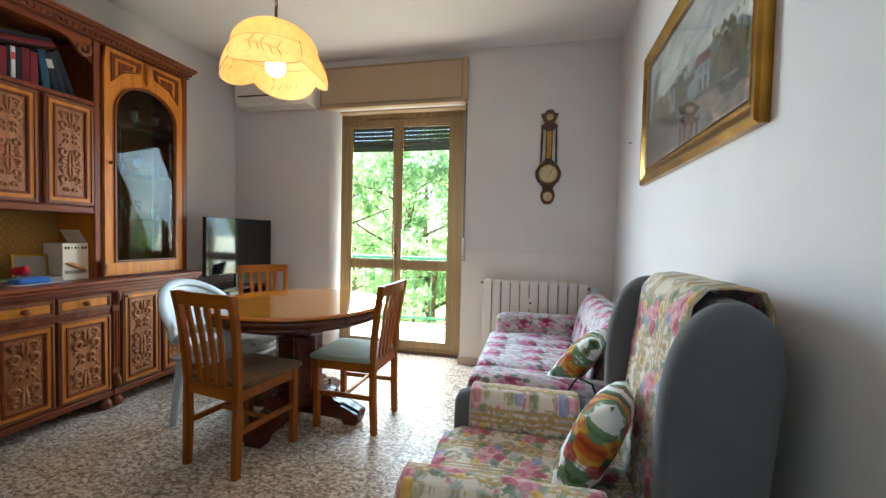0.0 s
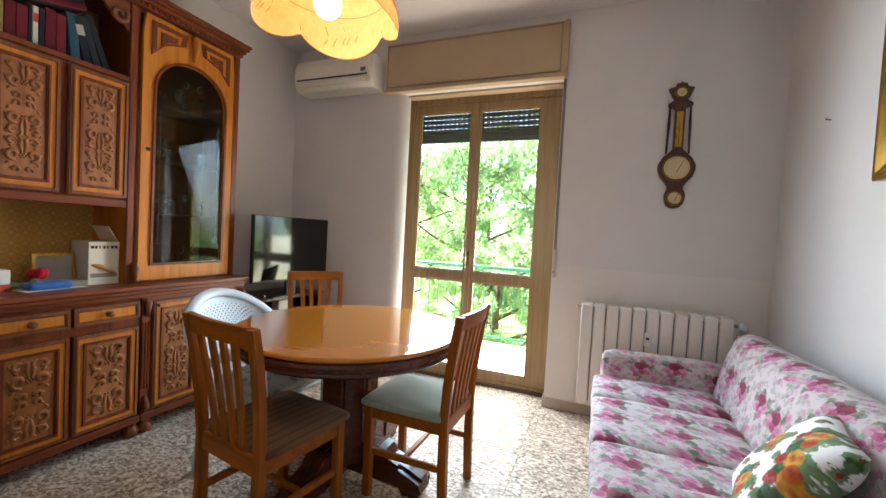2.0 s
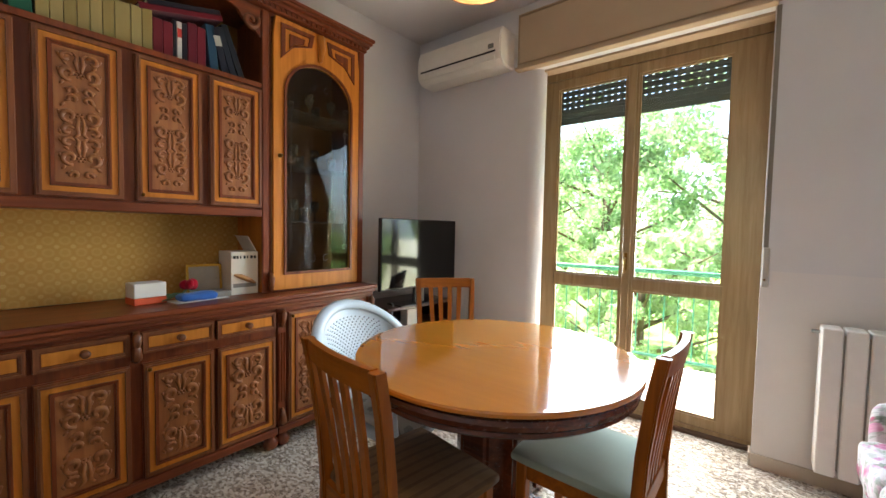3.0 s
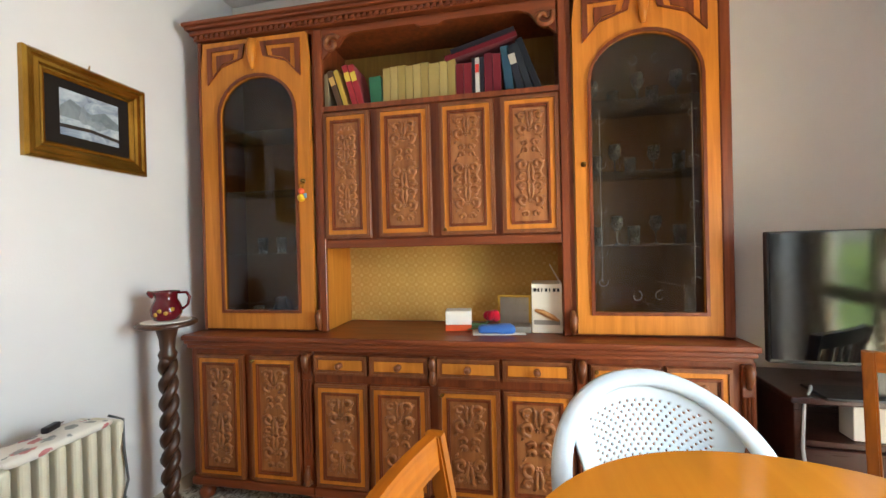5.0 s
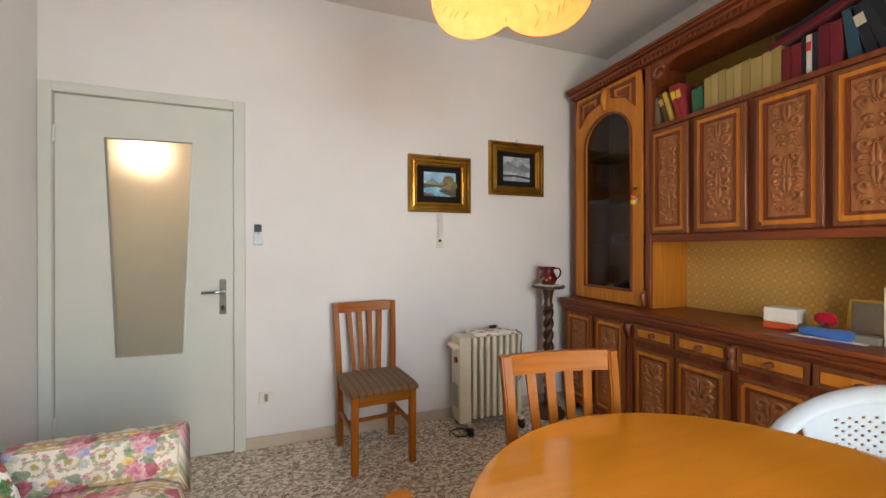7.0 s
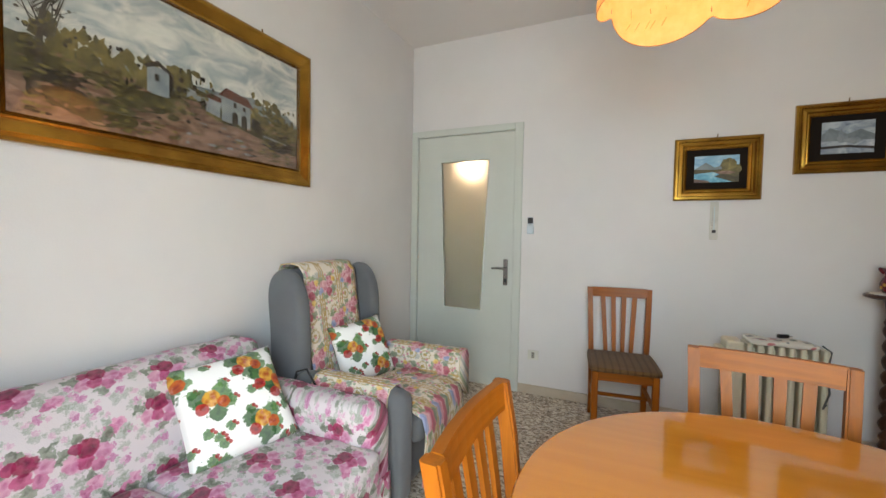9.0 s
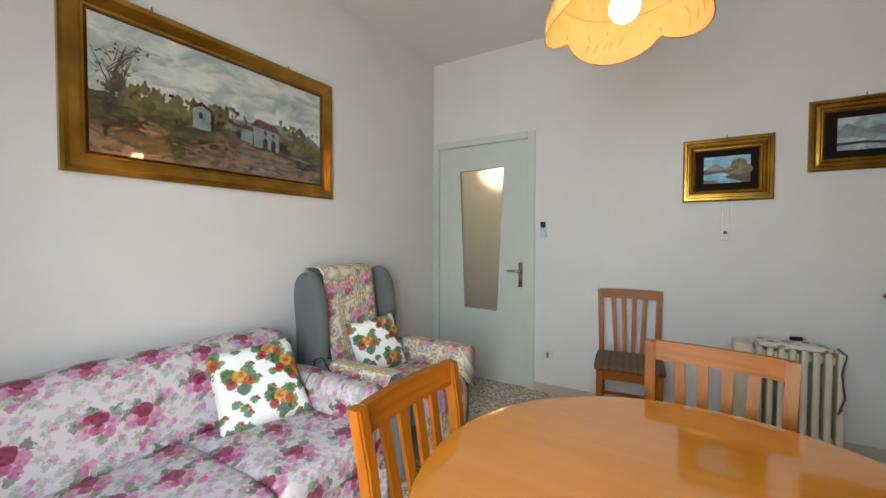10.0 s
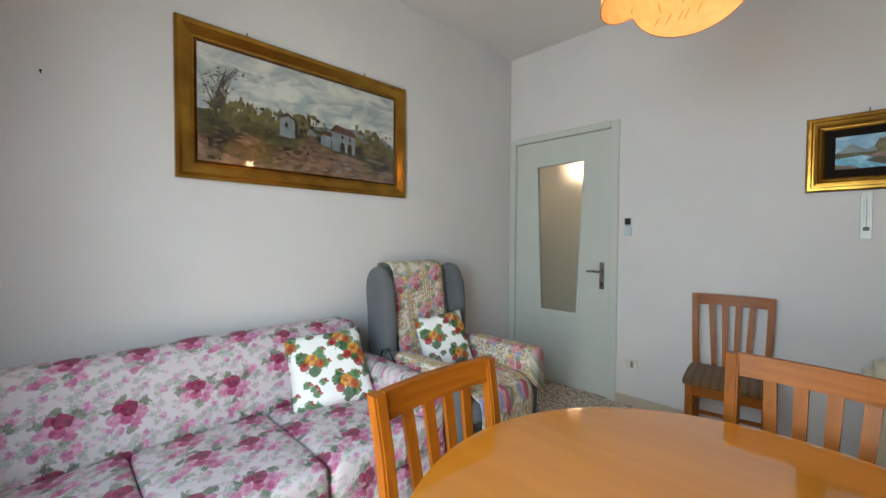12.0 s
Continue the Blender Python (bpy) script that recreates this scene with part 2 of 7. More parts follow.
def terrazzo(name):
    """Polished marble-chip tile: large brown, grey and cream chips."""
    m = Mat(name, 0.3, spec=0.09)
    rnd = m.n("ShaderNodeObjectInfo").outputs["Random"]
    shift = m.n("ShaderNodeVectorMath")
    shift.operation = "ADD"
    m.link(m.warp(40.0, 0.016), shift.inputs[0])
    comb = m.n("ShaderNodeCombineXYZ")
    m.link(m.math("MULTIPLY", rnd, 37.0), comb.inputs[0])
    m.link(m.math("MULTIPLY", rnd, 91.0), comb.inputs[1])
    m.link(comb.outputs[0], shift.inputs[1])
    co = shift.outputs[0]
    _, c1 = m.cells(58.0, m.scaled((1.0, 1.5, 1.0), co))
    d2, c2 = m.cells(150.0, co)
    chips = m.ramp(m.channel(c1), [(0.0, rgb("766659")), (0.16, rgb("9A8A7C")), (0.34, rgb("D0C5B6")), (0.56, rgb("E2D9CB")), (0.74, rgb("B09F8D")), (0.88, rgb("D4C8B6"))], True)
    small = m.ramp(m.channel(c2), [(0.0, rgb("6B5A4E")), (0.3, rgb("CFC2B0")), (0.65, rgb("A89683"))], True)
    take = m.math("GREATER_THAN", m.channel(c1, 1), 0.72)
    col = m.mix(take, chips, small)
    m.put("Base Color", m.mix(m.math("MULTIPLY", m.noise(1.3, 3.0), 0.3), col, rgb("B7A793")))
    m.put("Roughness", m.math("ADD", m.math("MULTIPLY", m.noise(5.0, 4.0), 0.12), 0.24))
    return m.m


def gilded(name, dark="82591E", light="BE903C"):
    m = Mat(name, 0.25, 0.85)
    m.put("Base Color", m.ramp(m.noise(7.0, 3.0), [(0.2, rgb(dark)), (0.75, rgb(light))]))
    m.bump(m.noise(90.0, 3.0), 0.1, 0.003)
    return m.m


def brushed_scene(name, stops, scale, coat=0.15, stretch=(1, 1, 1), rough=0.5):
    """A patch of a picture behind glass: blotchy brushwork in a range of colours."""
    m = Mat(name, rough)
    co = m.scaled(stretch)
    m.put("Base Color", m.ramp(m.noise(scale, 6.0, 0.65, co, 0.8), [(p, rgb(h)) for p, h in stops]))
    m.put("Coat Weight", coat)
    m.put("Coat Roughness", 0.03)
    return m.m


WALL = paint("wall_paint", "D6D2D0", 0.75, 0.05, 0.12, 2.0)
CEIL = paint("ceiling_paint", "D7D3D0", 0.8, 0.04, 0.08, 1.5)
DOORPAINT = paint("door_paint", "C3C6BE", 0.38, 0.04, 0.04, 4.0)
HALLPAINT = paint("hall_paint", "DCD8D0", 0.7, 0.05, 0.1, 2.0)
BOXPAINT = paint("shutter_box_paint", "B39B7D", 0.5, 0.06, 0.06, 3.0)
BASEB = paint("baseboard_tile", "BDAE9B", 0.35, 0.12, 0.05, 8.0)
TERRAZZO = terrazzo("terrazzo")
GROUT = plain("grout", "8D8174", 0.8)
WALNUT = wood("walnut", "904824", "582612", 2, 0.36, 1.0, 0.35)
WALNUT_H = wood("walnut_across", "904824", "582612", 0, 0.36, 1.0, 0.35)
HONEY = wood("honey_wood", "D98A38", "B0681E", 2, 0.38, 1.0, 0.3)
CARVED = wood("carved_wood", "B07240", "7C4622", 2, 0.42)
MIDWOOD = wood("mid_wood", "92542A", "62331A", 2, 0.4)
BEECH = wood("beech", "AE6012", "7C400A", 2, 0.42, 1.0, 0.25)
BEECH_H = wood("beech_across", "AE6012", "7C400A", 0, 0.42, 1.0, 0.25)
TABLETOP = wood("tabletop_wood", "C27824", "B46C1E", 0, 0.12, 0.5, 0.5)
TABLETOP.node_tree.nodes["Principled BSDF"].inputs["Coat Weight"].default_value = 1.0
TABLETOP.node_tree.nodes["Principled BSDF"].inputs["Coat Roughness"].default_value = 0.035
MAHOGANY = wood("mahogany", "6A301A", "38170D", 0, 0.25)
PEDWOOD = wood("dark_turned_wood", "55331F", "2A160C", 2, 0.35)
STANDWOOD = wood("stand_wood", "4A241A", "2C130D", 0, 0.3)
FRAMEWOOD = wood("window_wood", "B09670", "8A7048", 2, 0.45)
BAROWOOD = wood("barometer_wood", "5C2C1B", "2E140B", 2, 0.3)
CHROME = plain("chrome", "B0B0AC", 0.24, 1.0)
BRASS = plain("brass", "B9913F", 0.3, 1.0)
OLDBRASS = plain("old_brass", "7A5B2A", 0.4, 1.0)
BLACK = plain("black_plastic", "141416", 0.35)
SCREEN = plain("tv_screen", "07080A", 0.085, 0.0, 0.05)
WHITEPL = plain("white_plastic", "BDC9D0", 0.38, 0.0, 0.05)
ACWHITE = plain("ac_plastic", "E6DFD3", 0.4, 0.0, 0.05)
CREAM = plain("cream_enamel", "CFC6AE", 0.4, 0.0, 0.08)
RADPAINT = plain("radiator_enamel", "DDD6CC", 0.4, 0.0, 0.05)
DARKSLOT = plain("dark_slot", "1C1A18", 0.7)
RUBBER = plain("rubber", "1B1B1C", 0.7)
SHUTTER = plain("shutter_slat", "5F6259", 0.6)
RAILGREEN = plain("green_rail_paint", "3E8A6C", 0.45)
CONCRETE = paint("balcony_concrete", "D2CCC2", 0.85, 0.12, 0.2, 2.0)
FACADE = paint("facade_render", "CDBFA8", 0.9, 0.1, 0.3, 2.0)
PANE = glass("window_glass")
CABGLASS = glass("cabinet_glass", "D4D2CC", 0.0, 0.8)
PICGLASS = glass("picture_glass", "FCFCFA", 0.0, 1.0)
GLASSWARE = pale_glints("glassware")
FROST = frosted("frosted_glass")
BULB = glowing("bulb_glow", "FFE2B0", 6.0)
SHADE = shade_cloth("lampshade_cloth")
GREYFAB = fabric("grey_upholstery", "67696C", 0.16)
SEATBROWN = printed("brown_seat_cloth", ("6A4E32", "7A5C3C"), [], 500.0, (0, 150.0, "5A4028"))
SEATGREEN = fabric("green_seat_cloth", "9BA595", 0.12)
CUSHIONGREY = printed("grey_cushion_cloth", ("B9B7AC", "A3A197"), [(22.0, 0.5, 0.5, "8D8C84", "7A7971", 0.4)], 300.0)
ROSE_SPRAY = [
    (0.10, 0.25, 0.10, "868E80", "525C4C", 1.0), (-0.25, 0.16, 0.11, "868E80", "525C4C", 1.0), (0.31, 0.08, 0.10, "868E80", "525C4C", 1.0), (-0.04, -0.30, 0.09, "8E9486", "5C6656", 1.0),
    (-0.20, -0.04, 0.13, "C692AA", "A85C80", 0.4), (0.19, -0.08, 0.13, "CC9AAE", "B06488", 0.4), (-0.13, -0.20, 0.10, "BE7494", "94426A", 0.4),
    (0.03, -0.10, 0.11, "B8587E", "8C2A54", 0.4), (0.15, 0.12, 0.09, "A03C62", "741A40", 0.35), (-0.02, 0.09, 0.15, "93284E", "5E0E2C", 0.35)]
SMALL_SPRAY = [
    (0.16, 0.14, 0.14, "AEB0AA", "868E80", 1.5), (-0.16, -0.14, 0.13, "AEB0AA", "868E80", 1.5),
    (-0.07, 0.05, 0.14, "D29CB2", "B4688C", 0.7), (0.09, -0.05, 0.12, "C47A9A", "9C4872", 0.7)]


def rose_cover(name, u, v):
    return sprigged(name, ("CCC4C5", "BCB2B7"), u, v, [
        (16.0, 1.0, (3.1, 1.7), [(0.0, 0.0, 0.24, "B2B1AE", "949A90", 1.6)]),
        (13.0, 1.0, (7.7, 4.1), [(0.0, 0.0, 0.19, "C08CA8", "A46088", 1.2), (0.25, -0.2, 0.19, "B2B1AE", "8C9286", 1.6)]),
        (21.0, 1.0, (5.2, 9.1), [(0.0, 0.0, 0.20, "CDB0BE", "B892A6", 1.4), (0.3, 0.2, 0.17, "B0B0AA", "90968C", 1.6)]),
        (6.5, 0.6, (0.5, 0.5), SMALL_SPRAY),
        (5.0, 0.35, (0.0, 0.0), ROSE_SPRAY)])


ROSES = rose_cover("rose_cover", (0.2, 1.0, 0.0), (0.80, 0.0, 0.85))
ROSES_ARM = rose_cover("rose_cover_arms", (1.0, 0.3, 0.0), (0.0, 0.85, 1.1))
BOUQUET = [
    (0.16, 0.26, 0.13, "9AA68A", "66785A", 0.9), (-0.28, 0.14, 0.12, "9AA68A", "66785A", 0.9), (0.30, -0.14, 0.12, "8E9A84", "5C6E5C", 0.9), (-0.10, -0.31, 0.11, "9AA68A", "66785A", 0.9),
    (-0.13, -0.06, 0.22, "DDB0B6", "BC6A80", 0.7), (0.15, 0.10, 0.18, "D8A0AA", "AE5068", 0.7), (0.09, -0.20, 0.14, "BE6072", "8E344A", 0.6), (-0.28, -0.17, 0.11, "A2ACC8", "7484B0", 0.5), (0.31, 0.19, 0.09, "E4C678", "C0923A", 0.4)]


def tapestry(name, u, v, stripe_freq=42.0):
    return sprigged(name, ("DED5C8", "D2C7B6"), u, v, [
        (14.0, 1.0, (1.9, 8.1), [(0.0, 0.0, 0.30, "BDBDB8", "9A9E98", 1.4)]),
        (11.0, 0.3, (2.3, 5.1), [(0.0, 0.0, 0.42, "B8A67C", "988456", 1.1), (0.0, 0.0, 0.30, "DAD2C6", "CCC2B2", 1.1), (0.0, 0.0, 0.15, "B8A064", "94783E", 0.9)]),
        (19.0, 1.0, (4.4, 1.2), [(0.0, 0.0, 0.17, "A4AC98", "76866E", 1.0), (0.3, 0.1, 0.16, "D8A0AA", "B45A72", 0.6)]),
        (5.6, 0.5, (0.4, 0.7), BOUQUET)], (stripe_freq, "B4945A"))


TAPESTRY = tapestry("tapestry_throw", (1.0, 0.0, 0.0), (0.0, -0.28, 1.0))
TAPESTRY_SEAT = tapestry("tapestry_seat_cover", (1.0, 0.0, 0.0), (0.0, -1.0, 0.45))
TAPESTRY_ARM = tapestry("tapestry_arm_cover", (1.0, 0.0, 1.0), (0.0, 1.0, 0.0), 30.0)
FRUIT = sprigged("fruit_print", ("F1F1EF", "E9E9E6"), (1.0, 0.0, 0.0), (0.0, 0.0, 1.0), [
    (13.0, 1.0, (3.3, 2.2), [(0.0, 0.0, 0.24, "5E8450", "36603A", 0.9), (0.18, 0.12, 0.10, "B02E30", "841C22", 0.2), (0.28, -0.02, 0.09, "B83A34", "8A2024", 0.2)]),
    (5.2, 0.85, (1.2, 0.4), [
        (-0.18, 0.12, 0.20, "41693A", "22472A", 0.8), (0.20, 0.14, 0.18, "5A8448", "34603A", 0.8), (0.02, -0.24, 0.17, "41693A", "22472A", 0.8), (0.26, -0.10, 0.13, "6E9060", "3E683A", 0.8),
        (0.0, 0.05, 0.17, "D8A23A", "A8481A", 0.2), (0.18, -0.08, 0.12, "C05A24", "96281A", 0.2), (-0.19, -0.10, 0.12, "B02A28", "7A161C", 0.2)])], weave=380.0)
GILT = gilded("gilt_frame")
GILTDARK = gilded("gilt_frame_dark", "3E2208", "8A5A1E")
VELVET = fabric("dark_mount", "1E1712", 0.1)
PAPER = plain("paper", "E4DFD4", 0.8, 0.0, 0.06)
CARD = plain("printed_card", "DCD3C2", 0.55, 0.0, 0.06)
PAGES = plain("book_pages", "D6C9A6", 0.85)
REDCLOTH = fabric("red_flower", "B5122A", 0.3)
BLUECLOTH = fabric("blue_cloth", "3F6FB8", 0.2)
ORANGE = plain("orange_print", "E2582A", 0.5)
YELLOW = plain("yellow_plastic", "E0B020", 0.4)
REDGLAZE = plain("red_glaze", "5A0F18", 0.15)
DAMASK = sprigged("gold_damask", ("C2954F", "B98B46"), (1.0, 0.0, 0.0), (0.0, 0.0, 1.0), [
    (18.0, 0.0, (0.0, 0.0), [(0.0, 0.0, 0.40, "C79F5B", "C39954", 0.12), (0.0, 0.0, 0.22, "BF934D", "BF934D", 0.1)]),
    (18.0, 0.0, (0.5, 0.5), [(0.0, 0.0, 0.18, "D0AC6C", "C8A05C", 0.2)])], weave=500.0)
GRASS = Mat("grass", 0.9)
GRASS.put("Base Color", GRASS.ramp(GRASS.noise(0.6, 6.0), [(0.3, rgb("5E7A34")), (0.6, rgb("8CA34E")), (0.8, rgb("B9B77E"))]))
GRASS = GRASS.m
BARK = Mat("bark", 0.9)
BARK.put("Base Color", BARK.ramp(BARK.noise(8.0, 5.0), [(0.3, rgb("4A3B2C")), (0.7, rgb("7A6850"))]))
BARK = BARK.m


def foliage(name, dark, light):
    m = Mat(name, 0.55)
    rnd = m.n("ShaderNodeNewGeometry").outputs["Random Per Island"]
    c = m.ramp(rnd, [(0.0, rgb(dark)), (1.0, rgb(light))])
    m.put("Base Color", c)
    tran = m.n("ShaderNodeBsdfTranslucent")
    m.link(c, tran.inputs["Color"])
    mixer = m.n("ShaderNodeMixShader")
    mixer.inputs[0].default_value = 0.5
    m.link(m.b.outputs[0], mixer.inputs[1])
    m.link(tran.outputs[0], mixer.inputs[2])
    m.link(mixer.outputs[0], m.t.nodes["Material Output"].inputs["Surface"])
    return m.m


LEAF = foliage("leaves", "83A96E", "BCD0A2")
LEAF2 = foliage("leaves_pale", "A2BE86", "D6E2BE")


# ---- mesh helpers ----
def put_mesh(name, bm, material, smooth=False):
    me = bpy.data.meshes.new(name)
    bmesh.ops.recalc_face_normals(bm, faces=bm.faces)
    bm.to_mesh(me)
    bm.free()
    for mt in (material if isinstance(material, (list, tuple)) else [material]):
        me.materials.append(mt)
    if smooth:
        me.polygons.foreach_set("use_smooth", [True] * len(me.polygons))
    return me


def part(name, bm, material, parent, label="", smooth=False, at=None):
    """One mesh object under a thing or a part."""
    ob = new(name, put_mesh(name, bm, material, smooth))
    ob.parent = parent
    if at is not None:
        ob.matrix_basis = at
    return tagged(ob, label)


def share(name, mesh, parent, at, label=""):
    ob = new(name, mesh)
    ob.parent = parent
    ob.matrix_basis = at
    return tagged(ob, label)


def thing(name, m, label, category, group="", kind=""):
    ob = new(name)
    ob.empty_display_size = 0.1
    ob.matrix_basis = m
    return tagged(ob, label, category, group, kind)


def whole(name, bm, material, label, category, group="", kind="", m=None, smooth=False):
    """A thing that is one mesh."""
    ob = new(name, put_mesh(name, bm, material, smooth))
    if m is not None:
        ob.matrix_basis = m
    return tagged(ob, label, category, group, kind)


def box(bm, x0, x1, y0, y1, z0, z1, bev=0.0, seg=1, mat=0):
    r = bmesh.ops.create_cube(bm, size=1.0)
    vs = r["verts"]
    bmesh.ops.scale(bm, vec=(abs(x1 - x0), abs(y1 - y0), abs(z1 - z0)), verts=vs)
    bmesh.ops.translate(bm, vec=((x0 + x1) / 2, (y0 + y1) / 2, (z0 + z1) / 2), verts=vs)
    faces = {f for v in vs for f in v.link_faces}
    for f in faces:
        f.material_index = mat
    if bev:
        edges = list({ed for v in vs for ed in v.link_edges})
        bmesh.ops.bevel(bm, geom=edges, offset=bev, segments=seg, affect="EDGES", profile=0.5)
    return bm


def boxes(*args, bev=0.0, seg=1):
    bm = bmesh.new()
    for q in args:
        box(bm, *q, bev=bev, seg=seg)
    return bm


def soft(bm, x0, x1, y0, y1, z0, z1, r=0.05, n=10, puff=0.0, lump=0.0, seed=0.0):
    """A cushion-like rounded block."""
    t = bmesh.new()
    bmesh.ops.create_cube(t, size=2.0)
    bmesh.ops.subdivide_edges(t, edges=t.edges[:], cuts=n, use_grid_fill=True)
    c = Vector(((x0 + x1) / 2, (y0 + y1) / 2, (z0 + z1) / 2))
    h = Vector((abs(x1 - x0) / 2, abs(y1 - y0) / 2, abs(z1 - z0) / 2))
    r = min(r, *h)
    for v in t.verts:
        u = v.co.copy()
        p = Vector((u.x * h.x, u.y * h.y, u.z * h.z))
        inner = Vector([max(-h[i] + r, min(h[i] - r, p[i])) for i in range(3)])
        d = p - inner
        if d.length > 1e-6:
            p = inner + d.normalized() * r
        k = (1 - u.x ** 2) * (1 - u.y ** 2) + (1 - u.y ** 2) * (1 - u.z ** 2) + (1 - u.x ** 2) * (1 - u.z ** 2)
        nrm = Vector((u.x / max(h.x, 1e-3), u.y / max(h.y, 1e-3), u.z / max(h.z, 1e-3))).normalized()
        q = c + p
        p += nrm * (puff * k + lump * noise.noise(q * 7.0 + Vector((seed, seed, 0))))
        v.co = c + p
    link_in(bm, t)
    return bm


def link_in(bm, t, m=None):
    """Add the bmesh t to bm, moved by m, and free it."""
    if m is not None:
        bmesh.ops.transform(t, matrix=m, verts=t.verts)
    me = bpy.data.meshes.new("temp")
    t.to_mesh(me)
    t.free()
    bm.from_mesh(me)
    bpy.data.meshes.remove(me)
    return bm


def lathe(bm, profile, seg=24, at=(0, 0, 0)):
    rings = []
    for r, z in profile:
        rings.append([bm.verts.new((at[0] + max(r, 1e-4) * math.cos(2 * math.pi * i / seg), at[1] + max(r, 1e-4) * math.sin(2 * math.pi * i / seg), at[2] + z)) for i in range(seg)])
    for p, q in zip(rings, rings[1:]):
        for i in range(seg):
            bm.faces.new((p[i], p[(i + 1) % seg], q[(i + 1) % seg], q[i]))
    bm.faces.new(rings[0][::-1])
    bm.faces.new(rings[-1])
    return bm


def tube(bm, pts, radii, seg=6, closed=False, flat=1.0):
    """A tube along points; flat squeezes it along the y axis."""
    pts = [Vector(p) for p in pts]
    if not hasattr(radii, "__len__"):
        radii = [radii] * len(pts)
    rings, last = [], None
    for i, p in enumerate(pts):
        a = pts[(i - 1) % len(pts)] if closed or i else p
        b = pts[(i + 1) % len(pts)] if closed or i < len(pts) - 1 else p
        t = (b - a).normalized()
        ref = last if last is not None else (Vector((0, 1, 0)) if abs(t.y) < 0.9 else Vector((1, 0, 0)))
        u = (ref - t * ref.dot(t))
        u = u.normalized() if u.length > 1e-5 else t.orthogonal().normalized()
        last = u
        w = t.cross(u)
        rings.append([bm.verts.new(p + u * (radii[i] * flat * math.cos(2 * math.pi * k / seg)) + w * (radii[i] * math.sin(2 * math.pi * k / seg))) for k in range(seg)])
    n = len(rings)
    for i in range(n if closed else n - 1):
        p, q = rings[i], rings[(i + 1) % n]
        for k in range(seg):
            bm.faces.new((p[k], p[(k + 1) % seg], q[(k + 1) % seg], q[k]))
    if not closed:
        bm.faces.new(rings[0][::-1])
        bm.faces.new(rings[-1])
    return bm


def slab(bm, outline, y0, y1, mat=0):
    """An outline in x and z made solid between two y."""
    f = [bm.verts.new((x, y0, z)) for x, z in outline]
    b = [bm.verts.new((x, y1, z)) for x, z in outline]
    faces = [bm.faces.new(f), bm.faces.new(b[::-1])]
    n = len(outline)
    for i in range(n):
        faces.append(bm.faces.new((f[i], b[i], b[(i + 1) % n], f[(i + 1) % n])))
    for q in faces:
        q.material_index = mat
    return bm


def ring_slab(bm, outer, inner, y0, y1):
    """A solid plate between two outlines of equal length."""
    n = len(outer)
    vs = [[bm.verts.new((x, y, z)) for x, z in o] for y in (y0, y1) for o in (outer, inner)]
    for i in range(n):
        j = (i + 1) % n
        bm.faces.new((vs[0][i], vs[0][j], vs[1][j], vs[1][i]))
        bm.faces.new((vs[2][j], vs[2][i], vs[3][i], vs[3][j]))
        bm.faces.new((vs[0][j], vs[0][i], vs[2][i], vs[2][j]))
        bm.faces.new((vs[1][i], vs[1][j], vs[3][j], vs[3][i]))
    return bm


def frame_bars(bm, x0, x1, z0, z1, w, y0, y1, bev=0.0):
    """A rectangular frame of four mitred bars in x and z."""
    return ring_slab(bm, [(x0, z0), (x1, z0), (x1, z1), (x0, z1)], [(x0 + w, z0 + w), (x1 - w, z0 + w), (x1 - w, z1 - w), (x0 + w, z1 - w)], y0, y1)


def moulding(bm, x0, x1, z0, z1, steps):
    """A stepped moulding: bars (inset, width, y0, y1) one inside another."""
    for inset, w, y0, y1 in steps:
        frame_bars(bm, x0 + inset, x1 - inset, z0 + inset, z1 - inset, w, y0, y1)
    return bm


def prism(bm, plan, z0, z1):
    """A plan in x and y made solid between two z."""
    lo = [bm.verts.new((x, y, z0)) for x, y in plan]
    hi = [bm.verts.new((x, y, z1)) for x, y in plan]
    bm.faces.new(lo[::-1])
    bm.faces.new(hi)
    for i in range(len(plan)):
        j = (i + 1) % len(plan)
        bm.faces.new((lo[i], lo[j], hi[j], hi[i]))
    return bm


# ---- the room ----
CEILING = 2.92
BACK, FRONT = 0.835, 4.48


def right_x(y):
    return 0.893 + (y - BACK) * 0.0266


def left_x(y):
    return -2.97 + (y - BACK) * 0.0384


def structure(name, bm, material, label, category="wall"):
    return whole(name, bm, material, label, category, kind="structure")


bm = prism(bmesh.new(), [(right_x(0.7), 0.7), (right_x(0.7) + 0.2, 0.7), (right_x(4.9) + 0.2, 4.9), (right_x(4.9), 4.9)], -0.1, CEILING)
structure("wall_east", bm, WALL, "plain white painted plaster wall behind the sofa")
bm = prism(bmesh.new(), [(left_x(0.7), 0.7), (left_x(4.9), 4.9), (left_x(4.9) - 0.2, 4.9), (left_x(0.7) - 0.2, 0.7)], -0.1, CEILING)
structure("wall_west", bm, WALL, "plain white painted plaster wall behind the wall unit")
# back wall with the door opening
DX0, DX1, DTOP = -0.045, 0.83, 2.12
bm = boxes((-3.2, DX0 - 0.02, 0.70, BACK, -0.1, CEILING), (DX1 + 0.02, 0.905, 0.70, BACK, -0.1, CEILING), (DX0 - 0.02, DX1 + 0.02, 0.70, BACK, DTOP + 0.02, CEILING))
structure("wall_south", bm, WALL, "white painted wall around the hall door")
